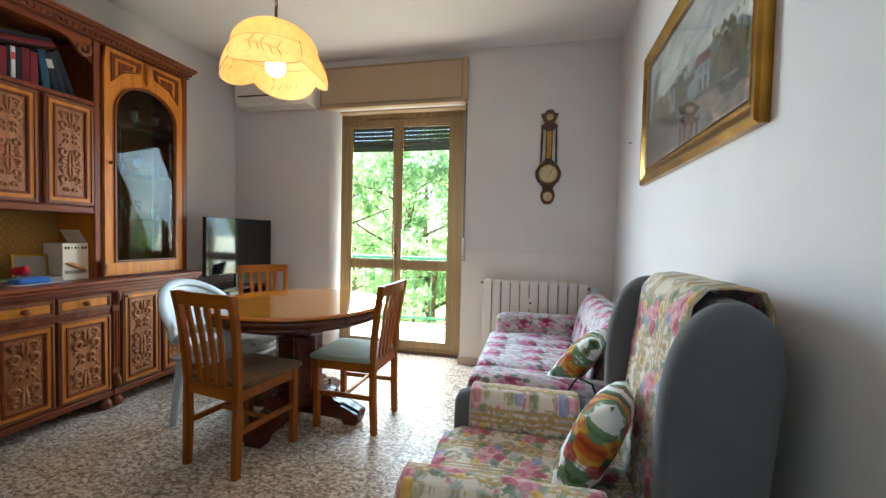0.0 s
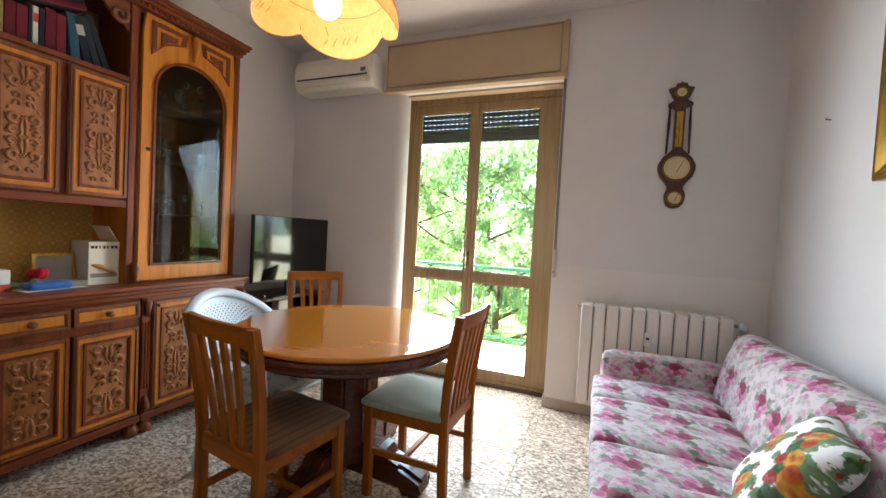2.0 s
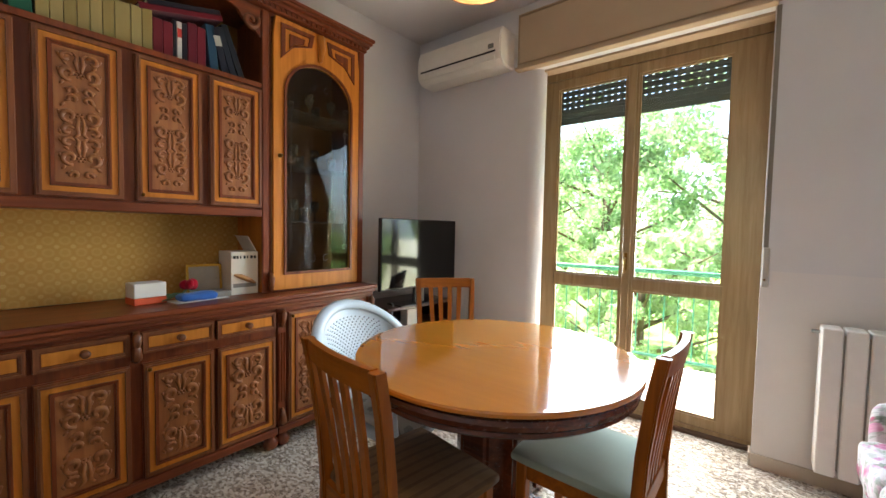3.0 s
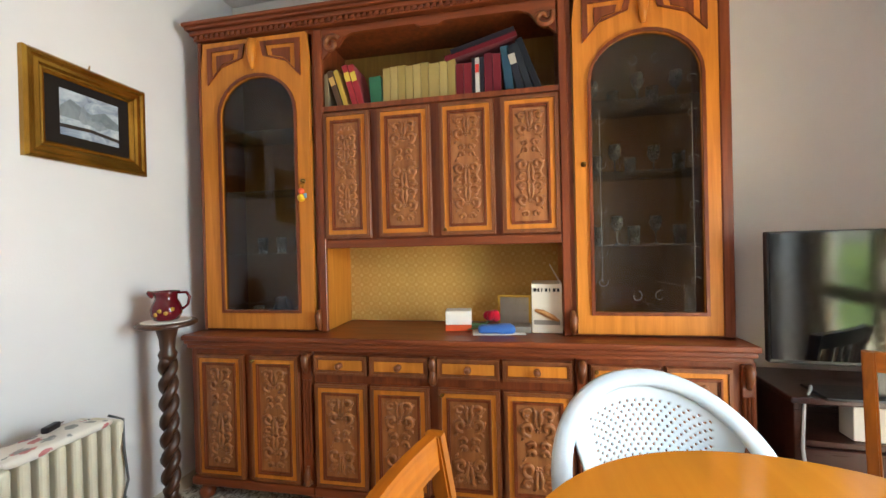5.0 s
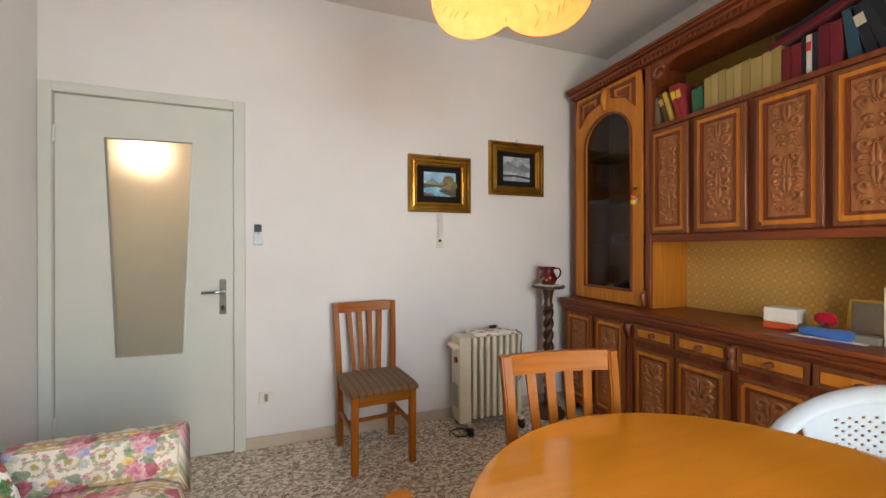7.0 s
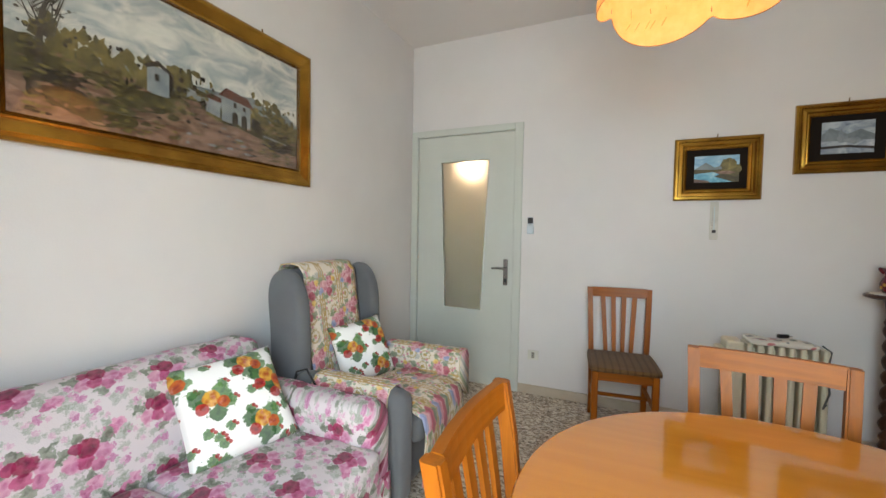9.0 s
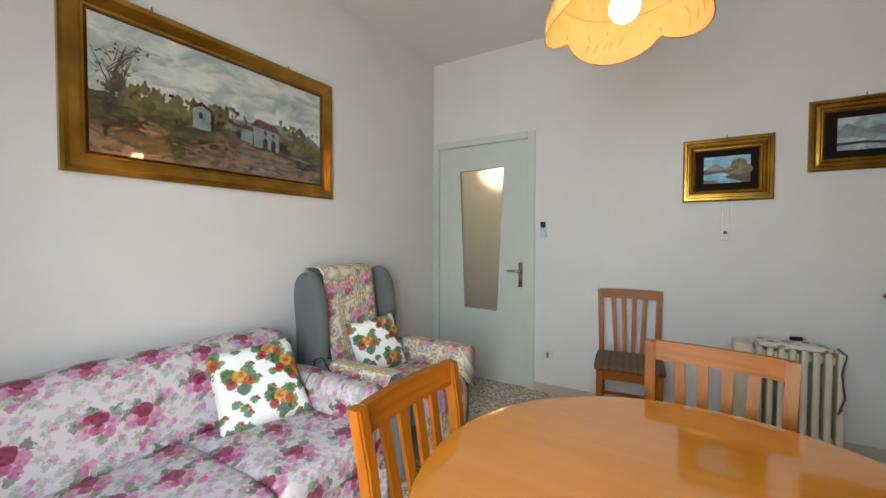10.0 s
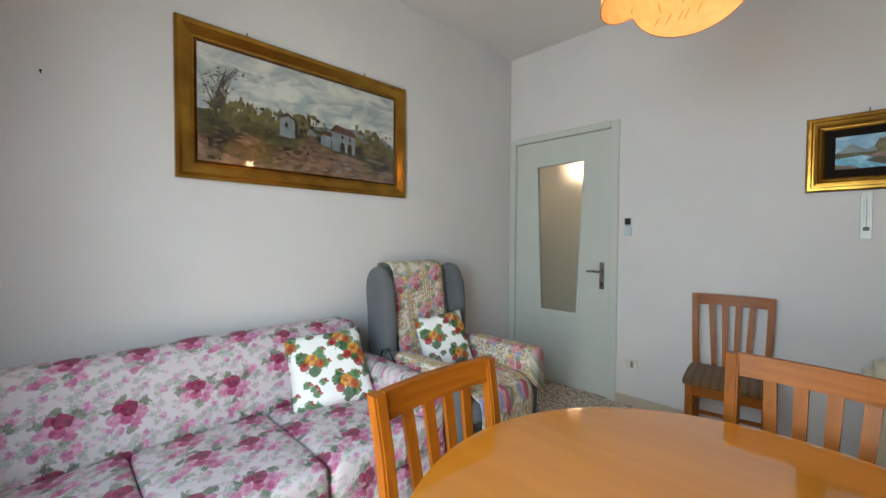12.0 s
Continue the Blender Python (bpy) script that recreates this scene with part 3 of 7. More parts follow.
# window wall with the balcony door's niche
NX0, NX1, NTOP = -1.76, -0.25, 2.44
EDGE0, EDGE1 = -1.635, -0.345
bm = boxes((-3.1, EDGE0 - 0.095, FRONT, 4.575, -0.1, CEILING), (-3.1, NX0, 4.575, 4.88, -0.1, CEILING), (EDGE1, 1.2, FRONT, 4.56, -0.1, CEILING), (NX1, 1.2, 4.56, 4.88, -0.1, CEILING), (EDGE0 - 0.095, EDGE1, FRONT, 4.56, NTOP, CEILING), (NX0, NX1, 4.56, 4.88, NTOP, CEILING))
structure("wall_north", bm, WALL, "white painted wall around the balcony door")
bm = prism(bmesh.new(), [(EDGE0 - 0.095, FRONT)] + [(EDGE0 - 0.095 + 0.095 * math.sin(k * math.pi / 20), FRONT + 0.095 - 0.095 * math.cos(k * math.pi / 20)) for k in range(1, 11)] + [(EDGE0 - 0.095, 4.575)], -0.1, NTOP)
trim = structure("trim", bm, WALL, "rounded plaster edge of the window niche", "trim")
structure("ceiling", boxes((-3.2, 1.2, 0.7, 4.88, CEILING, CEILING + 0.15)), CEIL, "plain white painted ceiling", "ceiling")
bm = prism(bmesh.new(), [(-3.2, 0.68), (1.25, 0.68), (1.25, 4.88), (-3.2, 4.88)], -0.12, -0.012)
floor = structure("floor", bm, GROUT, "polished brown and cream terrazzo tile floor", "floor")

# skirting tiles
bm = bmesh.new()
box(bm, -3.0, DX0 - 0.06, BACK, BACK + 0.012, 0.0, 0.075, 0.003)
structure("baseboard", bm, BASEB, "beige stone skirting along the wall", "baseboard")
bm = bmesh.new()
box(bm, EDGE1, 1.0, FRONT - 0.012, FRONT, 0.0, 0.075, 0.003)
box(bm, EDGE1 - 0.012, EDGE1, FRONT - 0.012, 4.56, 0.0, 0.075, 0.003)
structure("baseboard", bm, BASEB, "beige stone skirting along the wall", "baseboard")
bm = bmesh.new()
box(bm, -2.85, EDGE0 - 0.09, FRONT - 0.012, FRONT, 0.0, 0.075, 0.003)
structure("baseboard", bm, BASEB, "beige stone skirting along the wall", "baseboard")
bm = prism(bmesh.new(), [(right_x(y) + d, y) for y, d in ((BACK, -0.012), (FRONT, -0.012), (FRONT, 0.0), (BACK, 0.0))], 0.0, 0.075)
structure("baseboard", bm, BASEB, "beige stone skirting along the wall", "baseboard")

# the hall beyond the door
structure("wall_hall", boxes((-1.3, -1.2, -1.5, 0.70, -0.1, CEILING), (1.6, 1.7, -1.5, 0.70, -0.1, CEILING), (-1.2, 1.6, -1.5, -1.4, -0.1, CEILING)), HALLPAINT, "cream painted hall walls behind the door")
structure("floor_hall", boxes((-1.3, 1.7, -1.5, 0.68, -0.12, -0.002)), TERRAZZO, "terrazzo hall floor", "floor")
structure("ceiling_hall", boxes((-1.3, 1.7, -1.5, 0.70, CEILING, CEILING + 0.1)), CEIL, "white hall ceiling", "ceiling")
lamp = thing("ceiling_light", pose(0.85, -0.60, CEILING), "warm glass hall ceiling light on a rod", "lamp")
part("shade", lathe(bmesh.new(), [(0.03, -0.50), (0.11, -0.54), (0.15, -0.64), (0.16, -0.70)], 20), glowing("hall_lamp_glow", "FFB870", 0.3), lamp, smooth=True)
part("base", lathe(bmesh.new(), [(0.05, 0.0), (0.05, -0.03), (0.006, -0.04), (0.006, -0.50)], 20), BRASS, lamp)

# ---- hall door ----
door = thing("door_1", pose(0, BACK - 0.02, 0), "closed grey-green painted door with a tapered frosted glass pane", "door", kind="structure")
bm = boxes((DX0 - 0.065, DX0, -0.01, 0.035, 0.0, DTOP + 0.055), (DX1, DX1 + 0.06, -0.01, 0.035, 0.0, DTOP + 0.055), (DX0, DX1, -0.01, 0.035, DTOP, DTOP + 0.055), bev=0.004)
part("door_frame", bm, DOORPAINT, door)
hole = [(0.231, 0.636), (0.557, 0.643), (0.607, 1.893), (0.179, 1.902)]
outer = [(DX0 + 0.004, 0.006), (DX1 - 0.004, 0.006), (DX1 - 0.004, DTOP - 0.004), (DX0 + 0.004, DTOP - 0.004)]
part("door_leaf", ring_slab(bmesh.new(), outer, hole, -0.03, 0.01), DOORPAINT, door)
grow = [(0.222, 0.627), (0.566, 0.634), (0.617, 1.902), (0.170, 1.911)]
part("glazing_bead", ring_slab(bmesh.new(), grow, hole, 0.008, 0.016), DOORPAINT, door)
part("pane", slab(bmesh.new(), hole, -0.014, -0.008), FROST, door, "frosted ribbed glass pane")
bm = box(bmesh.new(), -0.002, 0.036, 0.010, 0.018, 0.86, 1.075, 0.003)
plate = part("lock_plate", bm, CHROME, door, "chrome lock plate")
bm = tube(bmesh.new(), [(0.017, 0.016, 1.0), (0.017, 0.05, 1.0), (0.035, 0.056, 1.0), (0.075, 0.055, 1.002), (0.125, 0.05, 0.998)], [0.010, 0.010, 0.011, 0.010, 0.008], 8)
part("door_handle", bm, CHROME, plate, "chrome lever handle", True)
bm = boxes((0.009, 0.025, 0.017, 0.022, 0.885, 0.915), bev=0.002)
part("keyhole", bm, BLACK, plate)
for z in (0.25, 1.85):
    part("hinge", lathe(bmesh.new(), [(0.009, 0), (0.009, 0.09)], 8, (DX1 - 0.002, 0.014, z)), DOORPAINT, door)

# ---- balcony door ----
win = thing("window_1", pose(0, 4.70, 0), "closed two-leaf wooden balcony door with brown frame", "balcony door", kind="structure")
bm = frame_bars(bmesh.new(), NX0 + 0.002, NX1 - 0.002, 0.0, NTOP - 0.002, 0.055, -0.045, 0.04)
part("window_frame", bm, FRAMEWOOD, win)
bm = boxes((NX0 + 0.06, NX1 - 0.06, -0.06, 0.06, 0.0, 0.03), bev=0.004)
part("threshold", bm, wood("threshold_wood", "6E5238", "4A3322", 0, 0.5), win, "dark wooden threshold")


def leaf(x0, x1, g0, g1, hinge_x):
    """One glazed leaf with a mid bar between two panes of glass."""
    z0, z1 = 0.035, NTOP - 0.06
    bm = ring_slab(bmesh.new(), [(x0, z0), (x1, z0), (x1, z1), (x0, z1)], [(g0, 0.115), (g1, 0.115), (g1, 2.315), (g0, 2.315)], -0.035, 0.02)
    ob = part("leaf", bm, FRAMEWOOD, win)
    part("glazing_bar", box(bmesh.new(), g0, g1, -0.033, 0.018, 0.865, 0.945, 0.004), FRAMEWOOD, ob)
    for a0, a1 in ((0.115, 0.865), (0.945, 2.315)):
        p = part("pane", boxes((g0, g1, -0.006, -0.002, a0, a1)), PANE, ob, "clear window glass")
        p.visible_shadow = False
        part("bead", frame_bars(bmesh.new(), g0, g1, a0, a1, 0.012, -0.026, -0.010), FRAMEWOOD, ob)
    for z in (0.28, 1.15, 2.12):
        part("hinge", lathe(bmesh.new(), [(0.011, 0), (0.013, 0.01), (0.011, 0.02), (0.011, 0.10), (0.013, 0.11), (0.008, 0.125)], 8, (hinge_x, -0.05, z)), OLDBRASS, ob)
    return ob


leaf(NX0 + 0.045, -1.063, -1.575, -1.098, NX0 + 0.05)
right_leaf = leaf(-1.059, NX1 - 0.045, -1.022, -0.518, NX1 - 0.05)
bm = box(bmesh.new(), -1.086, -1.036, -0.05, -0.035, 0.04, NTOP - 0.065, 0.005)
part("astragal", bm, FRAMEWOOD, win)
bm = box(bmesh.new(), -1.072, -1.050, -0.058, -0.05, 1.0, 1.12, 0.003)
tube(bm, [(-1.061, -0.055, 1.08), (-1.061, -0.085, 1.08), (-1.061, -0.09, 1.05), (-1.061, -0.088, 0.98)], [0.007, 0.007, 0.008, 0.006], 6)
part("window_handle", bm, OLDBRASS, win, "worn brass window handle")

# roller shutter, lowered a little, with light slots
shutter = thing("roller_shutter", pose(0, 4.79, 0), "partly lowered dark grey-green roller shutter with light slots", "shutter")
z = 2.08
while z < 2.42:
    bm = bmesh.new()
    x, low, high = NX0 + 0.012, z, z + 0.043
    box(bm, x, NX1 - 0.012, -0.007, 0.007, low, high - 0.008, 0.003)
    if z < 2.14:
        box(bm, x, NX1 - 0.012, -0.004, 0.004, high - 0.010, high + 0.002)
    else:
        while x < NX1 - 0.05:
            box(bm, x, x + 0.026, -0.004, 0.004, high - 0.009, high + 0.001)
            x += 0.044
    part("slat", bm, SHUTTER, shutter)
    z += 0.043
for xx in (NX0 + 0.004, NX1 - 0.012):
    part("guide_rail", box(bmesh.new(), xx, xx + 0.008, -0.015, 0.015, 0.0, 2.44), SHUTTER, shutter)

# thin slab on the wall, slightly paler than the rest of it
structure("trim_dado", boxes((EDGE1 + 0.004, 0.97, FRONT - 0.003, FRONT + 0.01, 0.076, 1.065)), paint("dado_pale", "DDD7D2", 0.7, 0.05, 0.1, 2.0), "faint paler band of wall behind the radiator", "trim")
sbox = thing("shutter_box", pose(0, FRONT, 0), "beige painted roller shutter box above the balcony door", "shutter box")
part("body", box(bmesh.new(), -1.81, -0.345, -0.05, -0.001, 2.455, 2.84, 0.004), BOXPAINT, sbox)
bm = frame_bars(bmesh.new(), -1.80, -0.365, 2.475, 2.825, 0.008, -0.056, -0.049)
part("front_panel", bm, paint("box_joint", "8E7757", 0.5), sbox)
part("lip", box(bmesh.new(), -1.825, -0.335, -0.065, 0.0, 2.435, 2.457, 0.006, 2), BOXPAINT, sbox)
part("end_board", box(bmesh.new(), -0.348, -0.318, -0.058, -0.001, 2.455, 2.845, 0.004), BOXPAINT, sbox)
part("soffit", boxes((EDGE0 - 0.01, EDGE1, 0.06, 0.15, 2.425, 2.44)), BOXPAINT, sbox)
strap = thing("shutter_strap", pose(-0.33, FRONT, 0), "grey canvas shutter strap running to a wall winder", "strap")
part("belt", boxes((-0.010, 0.010, -0.012, -0.010, 1.18, 2.435)), fabric("strap_canvas", "8D8578"), strap)
part("winder", box(bmesh.new(), -0.012, 0.018, -0.02, 0.0, 0.98, 1.19, 0.004), plain("winder_metal", "B9B0A0", 0.4), strap)
part("peg", tube(bmesh.new(), [(0.0, -0.015, 1.02), (0.0, -0.035, 1.02)], 0.006, 6), OLDBRASS, strap)

# ---- outside ----
structure("balcony_floor", boxes((-4.5, 2.5, 4.88, 6.15, -0.22, -0.03)), CONCRETE, "sunlit pale concrete balcony floor", "balcony")
structure("facade", boxes((-12, -3.2, 4.5, 4.88, -3.6, 6.0), (1.25, 12, 4.5, 4.88, -3.6, 6.0), (-3.2, 1.25, 4.52, 4.88, -3.6, -0.12), (-3.2, 1.25, 4.5, 4.88, CEILING + 0.15, 6.0)), FACADE, "rendered house front beside the balcony")
rail = thing("balcony_railing", pose(0, 6.05, -0.03), "green painted metal balcony railing with thin balusters", "railing")
part("top_rail", box(bmesh.new(), -4.45, 2.45, -0.025, 0.025, 0.90, 0.945, 0.008), RAILGREEN, rail)
part("mid_rail", box(bmesh.new(), -4.45, 2.45, -0.010, 0.010, 0.79, 0.81, 0.003), RAILGREEN, rail)
part("bottom_rail", box(bmesh.new(), -4.45, 2.45, -0.012, 0.012, 0.08, 0.105, 0.003), RAILGREEN, rail)
bm = lathe(bmesh.new(), [(0.006, 0.10), (0.006, 0.80)], 6)
bal = put_mesh("baluster", bm, RAILGREEN)
for i in range(57):
    share("baluster", bal, rail, pose(-4.4 + i * 0.12, 0, 0))
for x in (-4.4, -2.6, -0.15, 2.4):
    part("post", box(bmesh.new(), x - 0.018, x + 0.018, -0.018, 0.018, 0.0, 0.91, 0.003), RAILGREEN, rail)
bm = bmesh.new()
vs = [bm.verts.new(p) for p in ((-400, -400, -3.6), (400, -400, -3.6), (400, 400, -3.6), (-400, 400, -3.6))]
bm.faces.new(vs)
whole("ground", bm, GRASS, "sunlit dry lawn under the trees", "ground", kind="structure")
structure("path", boxes((-30, 30, 11.0, 13.2, -3.6, -3.57)), CONCRETE, "pale paved path across the lawn", "path")


def tree(x, y, height, spread, leaves, material, seed):
    """Tapered trunk, bent limbs, and a crown of many small leaves in clumps."""
    rng = np.random.default_rng(seed)
    leaves *= 2
    root = thing("tree", pose(x, y, -3.6), "tall broadleaf tree with light green sunlit leaves", "tree", "trees by the house")
    bm = bmesh.new()
    tube(bm, [(0, 0, -0.1), (0.08, 0.02, height * 0.25), (-0.05, 0.06, height * 0.5), (0.04, 0, height * 0.85)], [0.26, 0.2, 0.14, 0.05], 9)
    tips = []
    for i in range(16):
        z = height * (0.28 + 0.55 * i / 16)
        ang = i * 2.4 + rng.uniform(-0.4, 0.4)
        ln = spread * (0.75 + 0.35 * rng.random()) * (1.15 - abs(i / 16 - 0.4))
        p1 = (math.cos(ang) * ln * 0.5, math.sin(ang) * ln * 0.5, z + ln * 0.22)
        p2 = (math.cos(ang) * ln, math.sin(ang) * ln, z + ln * 0.35 + rng.uniform(-0.2, 0.5))
        tube(bm, [(0, 0, z), p1, p2], [0.05, 0.03, 0.010], 5)
        tips += [p1, p2, tuple((u + v) / 2 for u, v in zip(p1, p2))]
    tips.append((0, 0, height))
    part("trunk", bm, BARK, root, smooth=True)
    tips = np.array(tips)
    clump = tips[rng.integers(0, len(tips), 90)] + rng.normal(0, spread * 0.17, (90, 3))
    size = rng.uniform(0.22, 0.5, 90) * spread * 0.36
    pick = rng.integers(0, 90, leaves)
    d = rng.normal(0, 1, (leaves, 3))
    d /= np.linalg.norm(d, axis=1)[:, None]
    c = clump[pick] + d * (size[pick] * rng.random(leaves) ** 0.45)[:, None]
    u = rng.normal(0, 1, (leaves, 3))
    u /= np.linalg.norm(u, axis=1)[:, None]
    w = np.cross(u, rng.normal(0, 1, (leaves, 3)))
    w /= np.linalg.norm(w, axis=1)[:, None]
    s = rng.uniform(0.04, 0.095, leaves)[:, None]
    v = np.concatenate([c - u * s, c + w * s * 0.5, c + u * s, c - w * s * 0.5], 1).reshape(-1, 3)
    me = bpy.data.meshes.new("crown")
    me.from_pydata(v.tolist(), [], np.arange(leaves * 4).reshape(-1, 4).tolist())
    me.materials.append(material)
    share("crown", me, root, pose(0, 0, 0))


tree(-3.4, 12.2, 8.2, 2.6, 6500, LEAF, 1)
tree(-0.6, 13.5, 9.2, 2.9, 8000, LEAF, 2)
tree(-2.2, 10.6, 5.2, 1.9, 5200, LEAF2, 3)
tree(1.8, 15.5, 9.5, 3.0, 9000, LEAF, 4)
tree(-6.6, 14.0, 9.0, 3.0, 6000, LEAF2, 5)
tree(-4.6, 18.5, 10.0, 3.4, 4500, LEAF, 6)
tree(0.2, 21.0, 8.5, 3.6, 8000, LEAF2, 7)
tree(-10.5, 12.5, 9.0, 3.0, 7000, LEAF, 8)
tree(5.5, 13.0, 8.5, 3.0, 7000, LEAF, 9)
tree(-9.0, 20.0, 10.0, 3.6, 7000, LEAF2, 10)


# ---- wall unit along the west wall ----
# Furniture fronts face local -y; the unit's local x is the world's y.
WX = -2.86
UP, LOW = -0.33, -0.435  # fronts of the upper and the lower cases


def spiral(cx, cz, r0, r1, a0, a1, n=13):
    return [(cx + (r0 + (r1 - r0) * i / n) * math.cos(a0 + (a1 - a0) * i / n), 0.0, cz + (r0 + (r1 - r0) * i / n) * math.sin(a0 + (a1 - a0) * i / n)) for i in range(n + 1)]


carvings = {}


def carving(w, h, style):
    """Relief of mirrored scrolls and leaves that fills a panel w wide and h high."""
    key = (round(w, 3), round(h, 3), style)
    if key in carvings:
        return carvings[key]
    bm = bmesh.new()
    k = w / 2
    rows = max(2, round(h / (w * 1.05)))
    step = h / rows
    for i in range(rows):
        zc = -h / 2 + step * (i + 0.5)
        up = 1 if (i % 2 == 0) == (style != "up") else -1
        for sx in (-1, 1):
            s1 = spiral(0.48 * k, 0, 0.40 * k, 0.08 * k, -1.9, 4.6)
            s2 = spiral(0.55 * k, 0.36 * step * up, 0.30 * k, 0.06 * k, 2.6, -2.9, 11)
            s3 = spiral(0.30 * k, -0.40 * step * up, 0.22 * k, 0.05 * k, -0.6, 5.2, 10)
            s4 = [(0.05 * k, 0, 0.05 * step), (0.16 * k, 0, 0.25 * step * up), (0.10 * k, 0, 0.42 * step * up), (0.30 * k, 0, 0.5 * step * up)]
            for pts, r in ((s1, 0.125), (s2, 0.11), (s3, 0.105), (s4, 0.10)):
                n = len(pts)
                rad = [k * r * (0.5 + 0.75 * math.sin(math.pi * (0.12 + 0.8 * j / (n - 1)))) for j in range(n)]
                tube(bm, [(sx * x, y, zc + z) for x, y, z in pts], rad, 5, flat=1.15)
            for lx, lz, turn in ((0.2, 0.26 * up, 0.5), (0.62, 0.22 * up, 0.9), (0.88, 0.04, 0.2), (0.74, -0.24 * up, -0.7), (0.52, -0.36 * up, -1.2), (0.86, 0.40 * up, 0.4)):
                t = bmesh.new()
                bmesh.ops.create_icosphere(t, subdivisions=1, radius=1.0)
                link_in(bm, t, Matrix.Translation((sx * lx * k, 0, zc + lz * step)) @ Matrix.Rotation(sx * turn, 4, "Y") @ Matrix.Diagonal((0.085 * k, 0.11 * k, 0.16 * k, 1)))
        for q in range(6):
            t = bmesh.new()
            bmesh.ops.create_icosphere(t, subdivisions=1, radius=1.0)
            ang = q * math.pi / 3
            link_in(bm, t, Matrix.Translation((0.16 * k * math.cos(ang), 0, zc + 0.16 * k * math.sin(ang))) @ Matrix.Diagonal((0.085 * k, 0.11 * k, 0.085 * k, 1)))
        t = bmesh.new()
        bmesh.ops.create_icosphere(t, subdivisions=1, radius=1.0)
        link_in(bm, t, Matrix.Translation((0, 0, zc)) @ Matrix.Diagonal((0.09 * k, 0.15 * k, 0.09 * k, 1)))
    carvings[key] = put_mesh("carving", bm, CARVED, True)
    return carvings[key]


def carved_door(parent, x0, x1, z0, z1, y, style="mid", outer=WALNUT, key=False):
    """A panelled door: dark moulded frame, honey band, inner moulding and a carved panel."""
    d = part("door", box(bmesh.new(), x0, x1, y - 0.018, y, z0, z1, 0.003), outer, parent)
    w = x1 - x0
    m = 0.017
    part("moulding", moulding(bmesh.new(), x0, x1, z0, z1, [(0.003, 0.010, y - 0.026, y - 0.017), (0.012, 0.007, y - 0.031, y - 0.017)]), MIDWOOD, d)
    part("band", frame_bars(bmesh.new(), x0 + m + 0.003, x1 - m - 0.003, z0 + m + 0.003, z1 - m - 0.003, 0.021, y - 0.024, y - 0.017), HONEY, d, "honey coloured inlaid band")
    q = m + 0.025
    part("inner_moulding", moulding(bmesh.new(), x0 + q, x1 - q, z0 + q, z1 - q, [(0, 0.008, y - 0.032, y - 0.017), (0.008, 0.006, y - 0.026, y - 0.017)]), WALNUT, d)
    p = q + 0.015
    part("panel", boxes((x0 + p, x1 - p, y - 0.021, y - 0.0175, z0 + p, z1 - p)), CARVED, d)
    cw, ch = x1 - x0 - 2 * p - 0.012, z1 - z0 - 2 * p - 0.03
    share("carving", carving(cw, ch, style), d, pose((x0 + x1) / 2, y - 0.021, (z0 + z1) / 2), "carved scrolls and leaves")
    if key:
        bm = lathe(bmesh.new(), [(0.010, 0), (0.011, 0.004), (0.006, 0.006), (0.006, 0.016), (0.009, 0.020), (0.004, 0.026)], 10)
        part("lock_knob", bm, OLDBRASS, d, smooth=True, at=pose(x0 + 0.022, y - 0.022, z1 - 0.026, 90))
    return d


def pilaster(parent, x0, x1, z0, z1, y):
    """A reeded strip with a carved bracket at each end."""
    s = part("pilaster", box(bmesh.new(), x0, x1, y - 0.012, y + 0.002, z0, z1, 0.003), WALNUT, parent)
    bm = bmesh.new()
    n = 3
    for i in range(n):
        xc = x0 + (x1 - x0) * (i + 0.5) / n
        tube(bm, [(xc, y - 0.013, z0 + 0.13), (xc, y - 0.013, z1 - 0.13)], (x1 - x0) * 0.13, 6)
    part("reeding", bm, WALNUT, s)
    xc = (x0 + x1) / 2
    for zc, f in ((z1 - 0.055, 1), (z0 + 0.055, -1)):
        bm = tube(bmesh.new(), [(xc, y - 0.014, zc + 0.05 * f), (xc, y - 0.034, zc + 0.035 * f), (xc, y - 0.030, zc), (xc, y - 0.018, zc - 0.04 * f)], [0.012, 0.019, 0.016, 0.008], 8)
        tube(bm, [(x0 + 0.006, y - 0.018, zc + 0.04 * f), (x1 - 0.006, y - 0.018, zc + 0.04 * f)], 0.009, 6)
        part("bracket", bm, MIDWOOD, s, smooth=True)


def knob(parent, x, y, z):
    bm = lathe(bmesh.new(), [(0.015, 0), (0.015, 0.003), (0.007, 0.006), (0.008, 0.012), (0.016, 0.020), (0.016, 0.026), (0.009, 0.032)], 14)
    part("knob", bm, MIDWOOD, parent, "turned wooden knob", True, pose(x, y, z, 90))


def foot(parent, x, y):
    bm = lathe(bmesh.new(), [(0.022, 0), (0.036, 0.012), (0.042, 0.035), (0.034, 0.055), (0.024, 0.065), (0.030, 0.075), (0.030, 0.09)], 14)
    part("foot", bm, WALNUT, parent, smooth=True, at=pose(x, y, 0))


def base_case(x0, x1, label):
    c = thing("base_cabinet", pose(WX, 0, 0, 0, 0, 90), label, "cabinet", "base cabinets of the wall unit")
    part("body", box(bmesh.new(), x0 + 0.001, x1 - 0.001, LOW, 0.0, 0.135, 0.80, 0.003), WALNUT, c)
    bm = box(bmesh.new(), x0 + 0.001, x1 - 0.001, LOW - 0.022, 0.0, 0.088, 0.132, 0.008, 2)
    part("plinth", bm, WALNUT_H, c)
    for x in (x0 + 0.05, x1 - 0.02):
        foot(c, x, LOW + 0.03)
        foot(c, x, -0.06)
    return c


